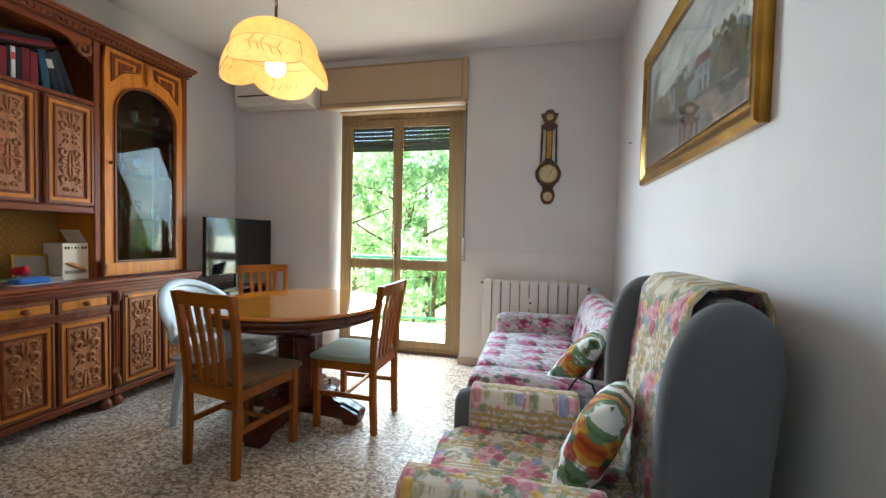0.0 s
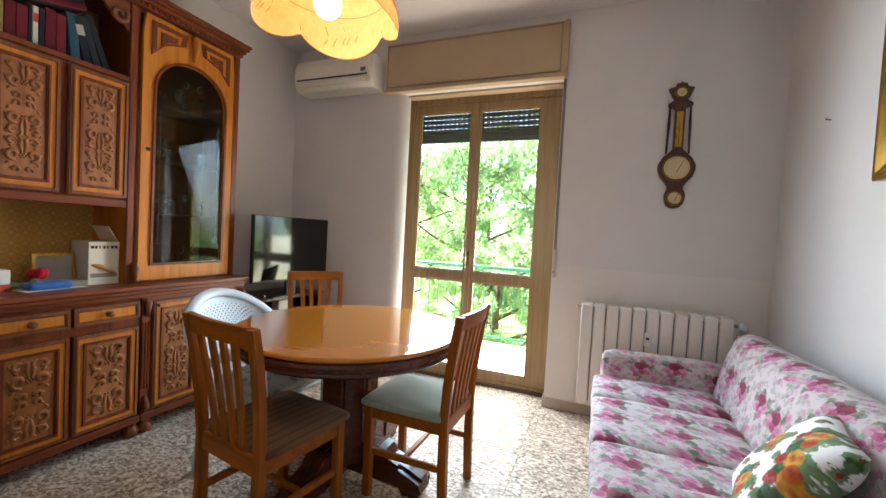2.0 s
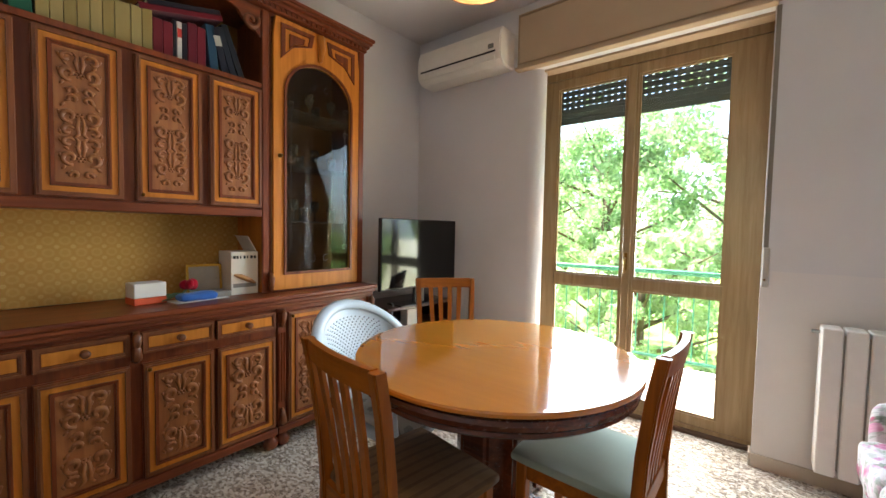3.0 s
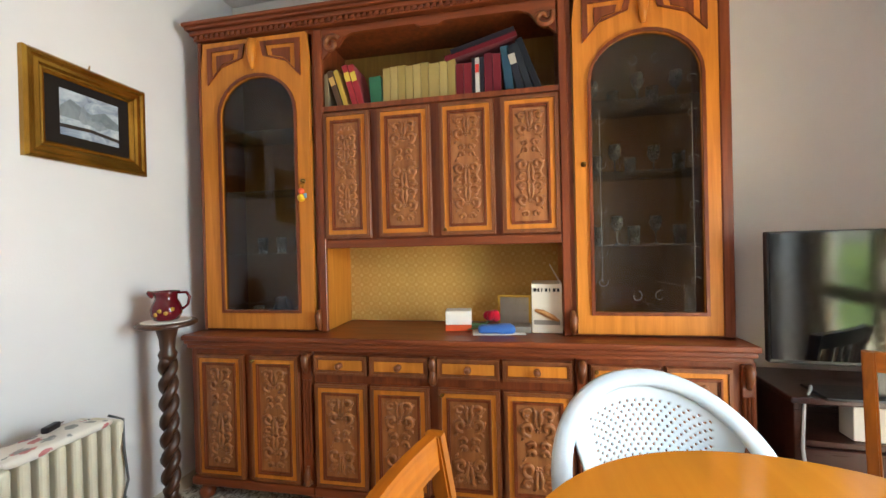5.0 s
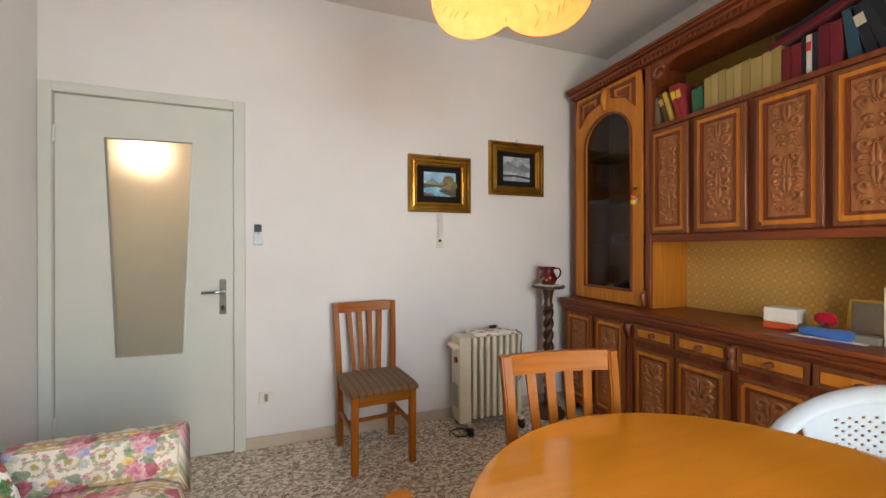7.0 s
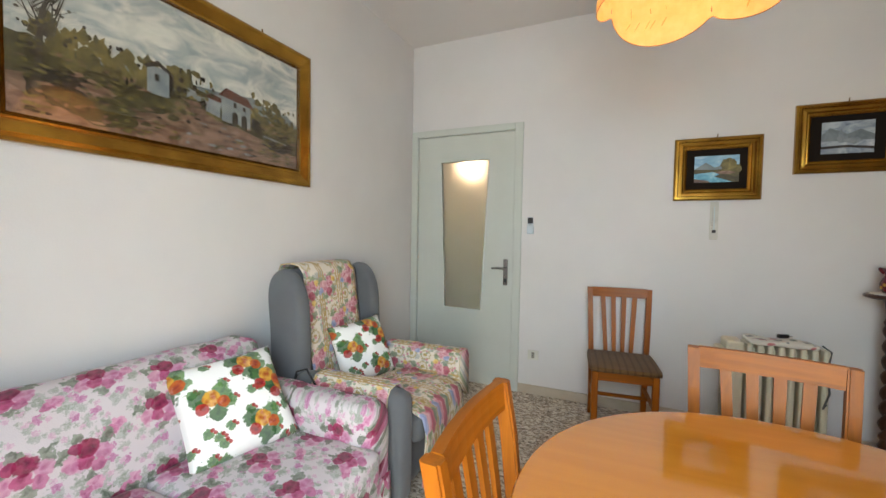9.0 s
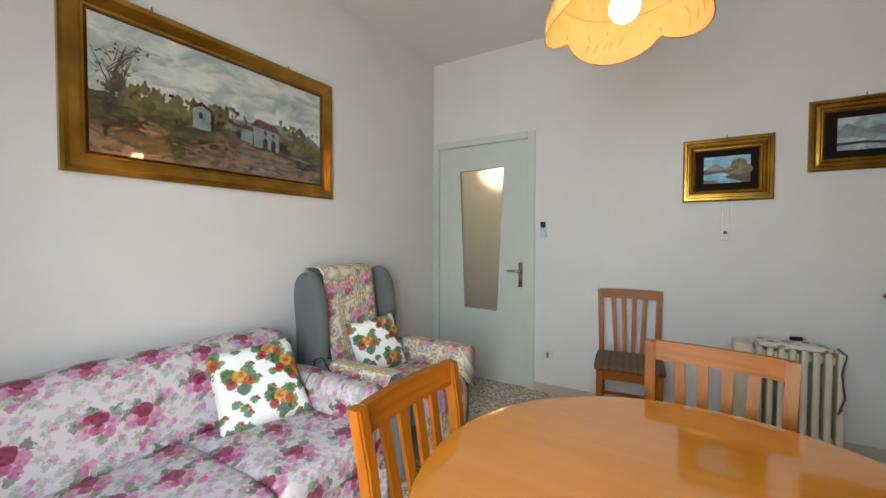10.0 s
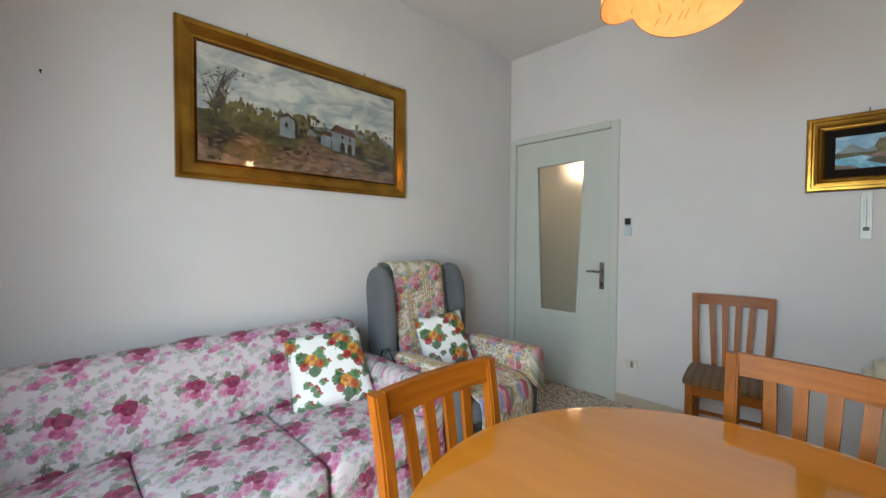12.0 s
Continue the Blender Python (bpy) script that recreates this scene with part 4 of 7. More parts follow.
left = base_case(0.965, 1.66, "dark walnut base cabinet with two tall carved doors")
carved_door(left, 1.012, 1.285, 0.14, 0.775, LOW, "mid")
carved_door(left, 1.320, 1.590, 0.14, 0.775, LOW, "mid", key=True)
pilaster(left, 1.604, 1.655, 0.14, 0.79, LOW)
mid = base_case(1.66, 2.90, "dark walnut base cabinet with four drawers above carved doors")
for i, (a, b) in enumerate(((1.672, 1.945), (1.958, 2.245), (2.286, 2.572), (2.584, 2.884))):
    dr = part("drawer", box(bmesh.new(), a, b, LOW - 0.018, LOW, 0.69, 0.785, 0.003), WALNUT, mid)
    part("moulding", moulding(bmesh.new(), a, b, 0.69, 0.785, [(0.002, 0.010, LOW - 0.027, LOW - 0.017), (0.011, 0.008, LOW - 0.023, LOW - 0.017)]), MIDWOOD, dr)
    part("inlay", boxes((a + 0.024, b - 0.024, LOW - 0.022, LOW - 0.0175, 0.714, 0.761)), HONEY, dr, "honey coloured drawer front")
    knob(dr, (a + b) / 2, LOW - 0.022, 0.738)
    carved_door(mid, a, b, 0.14, 0.648, LOW, "up", key=i == 2)
pilaster(mid, 2.250, 2.282, 0.66, 0.79, LOW)
right = base_case(2.90, 3.60, "dark walnut base cabinet with two tall carved doors")
pilaster(right, 2.90, 2.948, 0.14, 0.79, LOW)
carved_door(right, 2.956, 3.238, 0.14, 0.775, LOW, "mid", key=True)
carved_door(right, 3.256, 3.505, 0.14, 0.775, LOW, "mid")
pilaster(right, 3.54, 3.585, 0.14, 0.79, LOW)

top = thing("worktop", pose(WX, 0, 0, 0, 0, 90), "long dark walnut worktop with a moulded edge", "worktop")
part("board", box(bmesh.new(), 0.94, 3.60, LOW - 0.045, 0.0, 0.845, 0.872, 0.008, 3), WALNUT_H, top)
part("edge_moulding", box(bmesh.new(), 0.948, 3.592, LOW - 0.034, 0.0, 0.822, 0.845, 0.006, 2), WALNUT_H, top)
part("lower_moulding", box(bmesh.new(), 0.957, 3.582, LOW - 0.022, 0.0, 0.801, 0.822, 0.005, 2), WALNUT_H, top)


def arch(x0, x1, z0, z1, spring, n=14):
    """Outline of an opening with a flattened arch on top."""
    cx, rx = (x0 + x1) / 2, (x1 - x0) / 2
    pts = [(x0, z0), (x1, z0)]
    pts += [(cx + rx * math.cos(math.pi * i / n), spring + (z1 - spring) * math.sin(math.pi * i / n)) for i in range(n + 1)]
    return pts


def around(x0, x1, z0, z1, spring, top, n=14):
    """Outer rectangle with as many points as arch()."""
    pts = [(x0, z0), (x1, z0)]
    for i in range(n + 1):
        f = i / n
        if f < 0.2:
            pts.append((x1, spring + (top - spring) * f / 0.2))
        elif f > 0.8:
            pts.append((x0, spring + (top - spring) * (1 - f) / 0.2))
        else:
            pts.append((x1 + (x0 - x1) * (f - 0.2) / 0.6, top))
    return pts


LINING = wood("lining_board", "B58A52", "96703C", 2, 0.5)


def display(x0, x1, d0, d1, g0, g1, label, knob_x, motif):
    """Upper case with an arched glass door and shelves."""
    c = thing("display_cabinet", pose(WX, 0, 0, 0, 0, 90), label, "cabinet", "display cabinets of the wall unit")
    z0, z1 = 0.874, 2.44
    body = bmesh.new()
    for q in ((x0, x0 + 0.018, UP, 0, z0, z1), (x1 - 0.018, x1, UP, 0, z0, z1), (x0 + 0.018, x1 - 0.018, -0.012, 0, z0, z1), (x0 + 0.018, x1 - 0.018, UP, -0.012, z0, z0 + 0.02), (x0 + 0.018, x1 - 0.018, UP, -0.012, z1 - 0.02, z1)):
        box(body, *q)
    part("body", body, WALNUT, c)
    part("lining", boxes((x0 + 0.019, x1 - 0.019, -0.0145, -0.0125, z0 + 0.021, z1 - 0.021)), LINING, c, "lighter wooden back board")
    for q in (1.28, 1.62, 1.95):
        part("shelf", boxes((x0 + 0.02, x1 - 0.02, UP + 0.04, -0.014, q, q + 0.006)), GLASSWARE, c, "glass shelf")
    y0, y1 = UP - 0.022, UP - 0.001
    d = part("door", ring_slab(bmesh.new(), around(d0, d1, z0 + 0.012, 2.0, 2.0, 2.425), arch(g0, g1, 0.985, 2.222, 2.02), y0, y1), HONEY, c, "honey wood door with an arched opening")
    part("bead", ring_slab(bmesh.new(), arch(g0 - 0.014, g1 + 0.014, 0.971, 2.236, 2.02), arch(g0, g1, 0.985, 2.222, 2.02), y0 - 0.010, y0), WALNUT, d)
    part("pane", slab(bmesh.new(), arch(g0, g1, 0.985, 2.222, 2.02), UP - 0.013, UP - 0.009), CABGLASS, d, "dark reflecting cabinet glass")
    cx = (d0 + d1) / 2
    for s in (-1, 1):
        o = [(cx + s * 0.045, 2.40), (cx + s * (d1 - d0) * 0.43, 2.395), (cx + s * (d1 - d0) * 0.43, 2.20), (cx + s * (d1 - d0) * 0.30, 2.285), (cx + s * 0.06, 2.325)]
        mx, mz = sum(p[0] for p in o) / 5, sum(p[1] for p in o) / 5
        inn = [(mx + (p[0] - mx) * 0.74, mz + (p[1] - mz) * 0.70) for p in o]
        part("spandrel", ring_slab(bmesh.new(), o, inn, y0 - 0.008, y0), WALNUT, d)
        inn2 = [(mx + (p[0] - mx) * 0.46, mz + (p[1] - mz) * 0.42) for p in o]
        part("spandrel_boss", slab(bmesh.new(), inn2, y0 - 0.006, y0), WALNUT, d)
    bm = tube(bmesh.new(), [(cx, y0 - 0.004, 2.41), (cx, y0 - 0.016, 2.33), (cx, y0 - 0.008, 2.26)], [0.026, 0.022, 0.010], 8)
    part("keystone", bm, HONEY, d, smooth=True)
    bm = lathe(bmesh.new(), [(0.012, 0), (0.012, 0.004), (0.005, 0.006), (0.006, 0.014), (0.010, 0.018), (0.004, 0.024)], 10)
    part("lock_knob", bm, OLDBRASS, d, smooth=True, at=pose(knob_x, y0, 1.655, 90))
    if motif:
        bm = bmesh.new()
        for s in (-1, 1):
            mid_x = (g0 + g1) / 2
            tube(bm, [(mid_x + s * (g1 - g0) * 0.42, UP - 0.015, z) for z in (1.12, 1.5, 1.9)], 0.0012, 4)
            for zc in (1.12, 1.25, 1.45, 1.65, 1.85, 2.0):
                tube(bm, [(x, UP - 0.015, z) for x, y, z in spiral(mid_x + s * (g1 - g0) * 0.42, zc, 0.026, 0.006, 0.4, 5.6 * s, 10)], 0.0012, 4)
            tube(bm, [(x, UP - 0.015, z) for x, y, z in spiral(mid_x + s * 0.05, 1.055, 0.028, 0.008, 1.2, 1.2 + 5.0 * s, 12)], 0.0015, 4)
            tube(bm, [(x, UP - 0.015, z) for x, y, z in spiral(mid_x + s * 0.05, 2.10, 0.026, 0.008, 1.2, 1.2 + 5.0 * s, 12)], 0.0015, 4)
        part("etched_ornament", bm, plain("etching", "8B8578", 0.8), d, "pale scroll ornament on the glass")
    return c


display(0.972, 1.655, 0.995, 1.628, 1.108, 1.542, "tall walnut display cabinet with an arched glass door", 1.585, False)
display(2.905, 3.572, 2.928, 3.524, 3.002, 3.455, "tall walnut display cabinet with an ornamented arched glass door", 2.965, True)
uprights = [(1.632, 1.684), (2.882, 2.930), (3.527, 3.572), (0.972, 0.994)]

hutch = thing("hutch", pose(WX, 0, 0, 0, 0, 90), "walnut hutch with open bookshelf, four carved doors and an open niche", "cabinet")
hx0, hx1 = 1.657, 2.903
for nm, q in (("side_panel", (hx0, hx0 + 0.02, UP, 0, 0.874, 2.44)), ("side_panel", (hx1 - 0.02, hx1, UP, 0, 0.874, 2.44)), ("niche_top", (hx0 + 0.02, hx1 - 0.02, UP, -0.012, 1.305, 1.335)), ("book_shelf", (hx0 + 0.02, hx1 - 0.02, UP - 0.012, -0.012, 2.005, 2.03)), ("top_panel", (hx0 + 0.02, hx1 - 0.02, UP, -0.012, 2.425, 2.44))):
    part(nm, boxes(q), WALNUT, hutch)
part("back_panel", boxes((hx0 + 0.02, hx1 - 0.02, -0.012, 0, 1.335, 2.425)), wood("back_board", "9C7A3A", "7A5A26", 2, 0.5), hutch)
part("niche_back", boxes((hx0 + 0.02, hx1 - 0.02, -0.012, 0, 0.874, 1.305)), DAMASK, hutch, "gold patterned niche lining")
for x in (hx0 + 0.0205, hx1 - 0.0245):
    part("niche_side", boxes((x, x + 0.004, UP + 0.012, -0.013, 0.874, 1.304)), HONEY, hutch)
part("rail", box(bmesh.new(), 1.699, 2.865, UP - 0.016, UP, 1.302, 1.345, 0.005, 2), WALNUT_H, hutch)
for i, (a, b) in enumerate(((1.700, 1.945), (1.988, 2.258), (2.302, 2.566), (2.598, 2.862))):
    dd = carved_door(hutch, a, b, 1.352, 1.992, UP, "mid", MIDWOOD)
    if i == 2:
        bm = lathe(bmesh.new(), [(0.009, 0), (0.006, 0.006), (0.008, 0.014), (0.003, 0.02)], 10)
        part("lock_knob", bm, OLDBRASS, dd, smooth=True, at=pose(a + 0.02, UP - 0.024, 1.38, 90))
part("door_gap_board", boxes((hx0 + 0.02, hx1 - 0.02, UP + 0.001, UP + 0.012, 1.345, 2.004)), WALNUT, hutch)
for a, b in ((1.657, 1.698), (2.866, 2.903)):
    part("stile", box(bmesh.new(), a, b, UP - 0.020, UP + 0.001, 0.874, 2.425, 0.004), WALNUT, hutch)
# shaped valance over the books
v0, v1 = 1.70, 2.86
low = []
n = 40
for i in range(n + 1):
    f = i / n
    s = min(f, 1 - f)
    z = 2.395 if s > 0.16 else 2.27 + 0.125 * math.sin(min(1.0, s / 0.16) * math.pi / 2)
    if 0.05 < s < 0.09:
        z -= 0.02
    if abs(f - 0.5) < 0.05:
        z -= 0.015
    low.append((v0 + (v1 - v0) * f, z))
part("valance", slab(bmesh.new(), low + [(v1, 2.425), (v0, 2.425)], UP - 0.012, UP + 0.008), WALNUT_H, hutch, "scalloped wooden valance")
for x, s in ((v0 + 0.055, 1), (v1 - 0.055, -1)):
    bm = tube(bmesh.new(), [(q[0], UP - 0.016, q[2]) for q in spiral(x, 2.345, 0.045, 0.008, 0.6, 0.6 + 7 * s, 18)], [0.013] * 19, 6)
    part("scroll", bm, MIDWOOD, hutch, smooth=True)
for a, b in uprights[:2]:
    bm = tube(bmesh.new(), [((a + b) / 2, UP - 0.026, 0.99), ((a + b) / 2, UP - 0.045, 0.96), ((a + b) / 2, UP - 0.036, 0.91), ((a + b) / 2, UP - 0.028, 0.885)], [0.009, 0.018, 0.016, 0.008], 8)
    part("bracket", bm, MIDWOOD, hutch, smooth=True)

cornice = thing("cornice", pose(WX, 0, 0, 0, 0, 90), "heavy stepped walnut cornice along the wall unit", "cornice")
for nm, e, z0, z1 in (("frieze", 0.012, 2.442, 2.468), ("cove", 0.026, 2.468, 2.492), ("crown", 0.042, 2.492, 2.510), ("cap", 0.052, 2.510, 2.530)):
    part(nm, box(bmesh.new(), 0.972 - e, 3.572 + e, UP - 0.022 - e, 0.0, z0, z1, 0.006, 2), WALNUT_H, cornice)
bm = bmesh.new()
x = 0.98
while x < 3.565:
    box(bm, x, x + 0.018, UP - 0.044, UP - 0.030, 2.446, 2.466)
    x += 0.032
part("dentils", bm, WALNUT, cornice)
for a, b in ((3.527, 3.572), (0.972, 0.992)):
    part("corner_strip", box(bmesh.new(), a, b, UP - 0.022, UP - 0.001, 0.876, 2.44, 0.005), WALNUT, cornice)


# ---- books on the hutch ----
def book(x, w, h, d, hexa, tilt=0.0, base=2.032, flat=False, band=None):
    """Book standing spine out on the shelf; tilt in degrees."""
    m = pose(WX, 0, 0, 0, 0, 90) @ pose(x, UP + 0.035, base, 0, tilt, 0)
    bk = thing("book", m, "old cloth-bound book with worn spine standing on the shelf", "book", "books on the hutch")
    cloth = fabric("book_cloth_" + hexa.lower(), hexa, 0.25, 0.7)
    bm = boxes((0, 0.003, 0, d, 0, h), (w - 0.003, w, 0, d, 0, h), bev=0.0)
    box(bm, 0, w, -0.004, 0.0, 0, h, 0.002)
    part("cover", bm, cloth, bk)
    part("pages", boxes((0.003, w - 0.003, 0.0005, d - 0.006, 0.004, h - 0.004)), PAGES, bk)
    if band:
        part("spine_label", boxes((0.001, w - 0.001, -0.0055, -0.0042, h * 0.6, h * 0.82)), plain("label_" + band.lower(), band, 0.6), bk)
    return bk


ROW = [
    (1.685, 0.024, 0.185, "8E7C60", 0, None), (1.762, 0.030, 0.205, "5B4432", -18, "C9A05A"), (1.796, 0.024, 0.205, "C9A648", -17, None),
    (1.842, 0.030, 0.225, "A8323A", -15, "E0C04A"), (1.876, 0.030, 0.225, "A8323A", -15, "E0C04A"), (1.940, 0.062, 0.145, "2F6B4E", -3, None)]
x = 2.008
for i in range(9):
    w = 0.040 if i != 6 else 0.056
    ROW.append((x, w - 0.002, 0.180 + 0.005 * (i % 3), ("A8925A", "B09A62", "9E8850")[i % 3], 0, None))
    x += w
for w, h, col, band in ((0.040, 0.165, "6E1E26", None), (0.040, 0.165, "7A222C", None), (0.016, 0.185, "26282E", None), (0.022, 0.185, "D8D4CC", "C03028"), (0.022, 0.185, "2A2630", None), (0.042, 0.200, "6A1C2A", None), (0.040, 0.195, "7A2430", None)):
    ROW.append((x, w - 0.002, h, col, 0, band))
    x += w
ROW += [(x + 0.020, 0.040, 0.225, "2E5266", -6, None), (x + 0.076, 0.034, 0.225, "262A34", -14, "B9B4A6"), (x + 0.118, 0.032, 0.24, "2A3038", -17, None), (x + 0.160, 0.032, 0.265, "1F242C", -20, None)]
for x, w, h, col, tilt, band in ROW:
    book(x, w, h, 0.17, col, tilt, band=band)
for i, (hh, col, ln) in enumerate(((0.0, "6E1824", 0.36), (0.030, "23222A", 0.32))):
    m = pose(WX, 0, 0, 0, 0, 90) @ pose(2.335 + 0.03 * i, UP + 0.03, 2.212 + hh, 0, -14, 0)
    bk = thing("book", m, "large dark book lying flat on top of the row", "book", "books on the hutch")
    part("cover", boxes((0, ln, 0, 0.17, 0, 0.003), (0, ln, 0, 0.17, 0.023, 0.026), (0, ln, -0.003, 0.0, 0, 0.026)), fabric("flat_cover_" + str(i), col, 0.25, 0.7), bk)
    part("pages", boxes((0.004, ln - 0.004, 0.001, 0.166, 0.003, 0.023)), PAGES, bk)


# ---- things in the niche and behind glass ----
NT = 0.873


def niche(x, y, rz=0.0, z=NT):
    return pose(WX, 0, 0, 0, 0, 90) @ pose(x, y, z, 0, 0, rz)


cb = thing("appliance_carton", niche(2.80, UP + 0.13, -4), "white printed appliance carton with an open flap", "carton")
part("carton", box(bmesh.new(), -0.07, 0.072, -0.09, 0.10, 0, 0.235, 0.002), CARD, cb)
part("flap", boxes((-0.003, 0, -0.085, 0.10, 0, 0.10)), CARD, cb, at=pose(0.068, 0, 0.234, 0, -28, 0))
for i, w in enumerate((0.014, 0.010, 0.006, 0.010, 0.006, 0.012, 0.012)):
    part("print_bar", boxes((-0.060 + i * 0.018, -0.060 + i * 0.018 + w, -0.0925, -0.0905, 0.198, 0.214)), BLACK, cb)
bm = tube(bmesh.new(), [(-0.055, -0.093, 0.11), (-0.02, -0.095, 0.10), (0.03, -0.095, 0.075), (0.055, -0.093, 0.06)], [0.006, 0.013, 0.013, 0.006], 8)
part("print_picture", bm, plain("print_tan", "B9824A", 0.5), cb)
part("print_shadow", boxes((-0.06, 0.06, -0.092, -0.0905, 0.04, 0.062)), plain("print_grey", "8A8278", 0.5), cb)

sb = thing("small_box", niche(2.36, UP + 0.10, 6), "small white box with an orange band", "box")
part("box_body", box(bmesh.new(), -0.065, 0.065, -0.05, 0.05, 0.032, 0.10, 0.002), PAPER, sb)
part("band", box(bmesh.new(), -0.066, 0.066, -0.051, 0.051, 0.0, 0.031, 0.002), ORANGE, sb, "orange printed band")

pf = thing("photo_frame", niche(2.64, UP + 0.17, -6), "brass photo frame with a plain grey picture", "photo frame")
part("frame", frame_bars(bmesh.new(), -0.085, 0.085, 0.0, 0.165, 0.012, -0.008, 0.006), BRASS, pf, at=pose(0, 0, 0, -8))
part("picture", boxes((-0.074, 0.074, -0.003, 0.003, 0.011, 0.154)), plain("plain_photo", "9A9488", 0.3), pf, at=pose(0, 0, 0, -8))

rose = thing("fabric_rose", niche(2.53, UP + 0.07), "red cloth rose with green leaves lying on the worktop", "artificial flower")
bm = bmesh.new()
for i in range(9):
    t = bmesh.new()
    bmesh.ops.create_icosphere(t, subdivisions=2, radius=1.0)
    link_in(bm, t, Matrix.Translation((0.018 * math.cos(i * 2.4), 0.018 * math.sin(i * 2.4), 0.07 + 0.006 * (i % 3))) @ Matrix.Rotation(i * 0.7, 4, "Z") @ Matrix.Diagonal((0.026, 0.016, 0.024, 1)))
part("bloom", bm, REDCLOTH, rose, smooth=True)
bm = tube(bmesh.new(), [(0, 0, 0.06), (-0.04, -0.01, 0.03), (-0.12, -0.02, 0.008)], 0.004, 6)
for s in (-0.05, -0.09):
    t = bmesh.new()
    bmesh.ops.create_icosphere(t, subdivisions=2, radius=1.0)
    link_in(bm, t, Matrix.Translation((s, 0.01, 0.028)) @ Matrix.Rotation(0.5, 4, "X") @ Matrix.Diagonal((0.03, 0.018, 0.005, 1)))
part("leaves", bm, plain("dull_green", "4E6B48", 0.6), rose, smooth=True)

cl = thing("blue_cloth", niche(2.56, UP + 0.025, 8), "crumpled blue cloth on a sheet of paper", "cloth")
part("folds", soft(bmesh.new(), -0.09, 0.08, -0.03, 0.05, 0.002, 0.034, 0.016, 10, 0.004, 0.022, 3.0), BLUECLOTH, cl, smooth=True)
part("sheet", boxes((-0.12, 0.13, -0.05, 0.08, 0.0005, 0.002)), PAPER, cl)
bx = thing("tray", niche(2.70, UP + 0.09, 0), "shallow grey tray with oddments", "tray")
part("rim", box(bmesh.new(), -0.06, 0.02, -0.06, 0.05, 0, 0.03, 0.004), plain("tray_grey", "8C8478", 0.5), bx)


def vessel(profile, x, y, z, material, label, category, group="", seg=18, handle=None):
    v = thing("jug" if handle else "glass", pose(WX, 0, 0, 0, 0, 90) @ pose(x, y, z), label, category, group)
    part("bowl", lathe(bmesh.new(), profile, seg), material, v, smooth=True)
    if handle:
        part("handle", tube(bmesh.new(), handle, 0.006, 8), material, v, smooth=True)
    return v


GOBLET = [(0.026, 0), (0.027, 0.003), (0.005, 0.008), (0.004, 0.06), (0.022, 0.075), (0.030, 0.10), (0.027, 0.14), (0.025, 0.14), (0.027, 0.10), (0.006, 0.078)]
TUMBLER = [(0.024, 0), (0.026, 0.002), (0.030, 0.09), (0.028, 0.09), (0.024, 0.006)]
rngs = random.Random(4)
for z in (1.286, 1.626, 1.956):
    for i in range(5):
        vessel(GOBLET if (i + int(z * 10)) % 2 else TUMBLER, 3.05 + i * 0.09 + rngs.uniform(-0.012, 0.012), -0.17 + rngs.uniform(-0.05, 0.05), z, GLASSWARE, "clear stemmed drinking glass on a shelf", "glass", "glassware in the display cabinets", 12)
for i in range(3):
    vessel(TUMBLER, 1.2 + i * 0.12, -0.15, 1.286, GLASSWARE, "clear drinking glass on a shelf", "glass", "glassware in the display cabinets", 12)
for x, y, s in ((3.06, -0.22, 1.0), (3.16, -0.18, 0.8), (3.4, -0.2, 0.9)):
    vessel([(0.03 * s, 0), (0.045 * s, 0.03 * s), (0.04 * s, 0.06 * s), (0.05 * s, 0.065 * s), (0.046 * s, 0.066 * s), (0.03 * s, 0.03 * s)], x, y, 0.895, plain("pale_china", "C9C4B6", 0.2), "small pale china cup behind glass", "cup", "china", 16)
vessel([(0.028, 0), (0.036, 0.003), (0.05, 0.05), (0.045, 0.085), (0.028, 0.11), (0.036, 0.14), (0.033, 0.14), (0.024, 0.11)], 1.34, -0.2, 0.895, plain("brown_glaze", "4A2A1C", 0.2), "small brown glazed jug behind glass", "jug", handle=[(0.03, 0, 0.12), (0.062, 0, 0.115), (0.068, 0, 0.08), (0.046, 0, 0.05)])
for x in (1.20, 1.46):
    vessel(TUMBLER, x, -0.2, 0.895, plain("pale_china_2", "C9C4B6", 0.25), "small pale cup behind glass", "cup", "china", 14)
ch = thing("key_charm", pose(WX, 0, 0, 0, 0, 90) @ pose(1.575, UP - 0.032, 1.63), "orange and yellow toy key charm hanging from the lock", "key charm")
part("ring", tube(bmesh.new(), [(0.012 * math.cos(k), 0, 0.012 * math.sin(k)) for k in [i * 0.6283 for i in range(10)]], 0.0015, 5, True), OLDBRASS, ch)
part("bead", lathe(bmesh.new(), [(0.004, 0), (0.014, -0.006), (0.016, -0.02), (0.01, -0.032)], 12), ORANGE, ch, smooth=True, at=pose(0, 0, -0.012))
part("charm", lathe(bmesh.new(), [(0.01, 0), (0.02, -0.012), (0.018, -0.03), (0.006, -0.038)], 12), YELLOW, ch, smooth=True, at=pose(0, 0, -0.044))
part("tag", box(bmesh.new(), 0.012, 0.03, -0.003, 0.003, -0.065, -0.04, 0.002), plain("blue_tag", "6FA0C8", 0.5), ch)


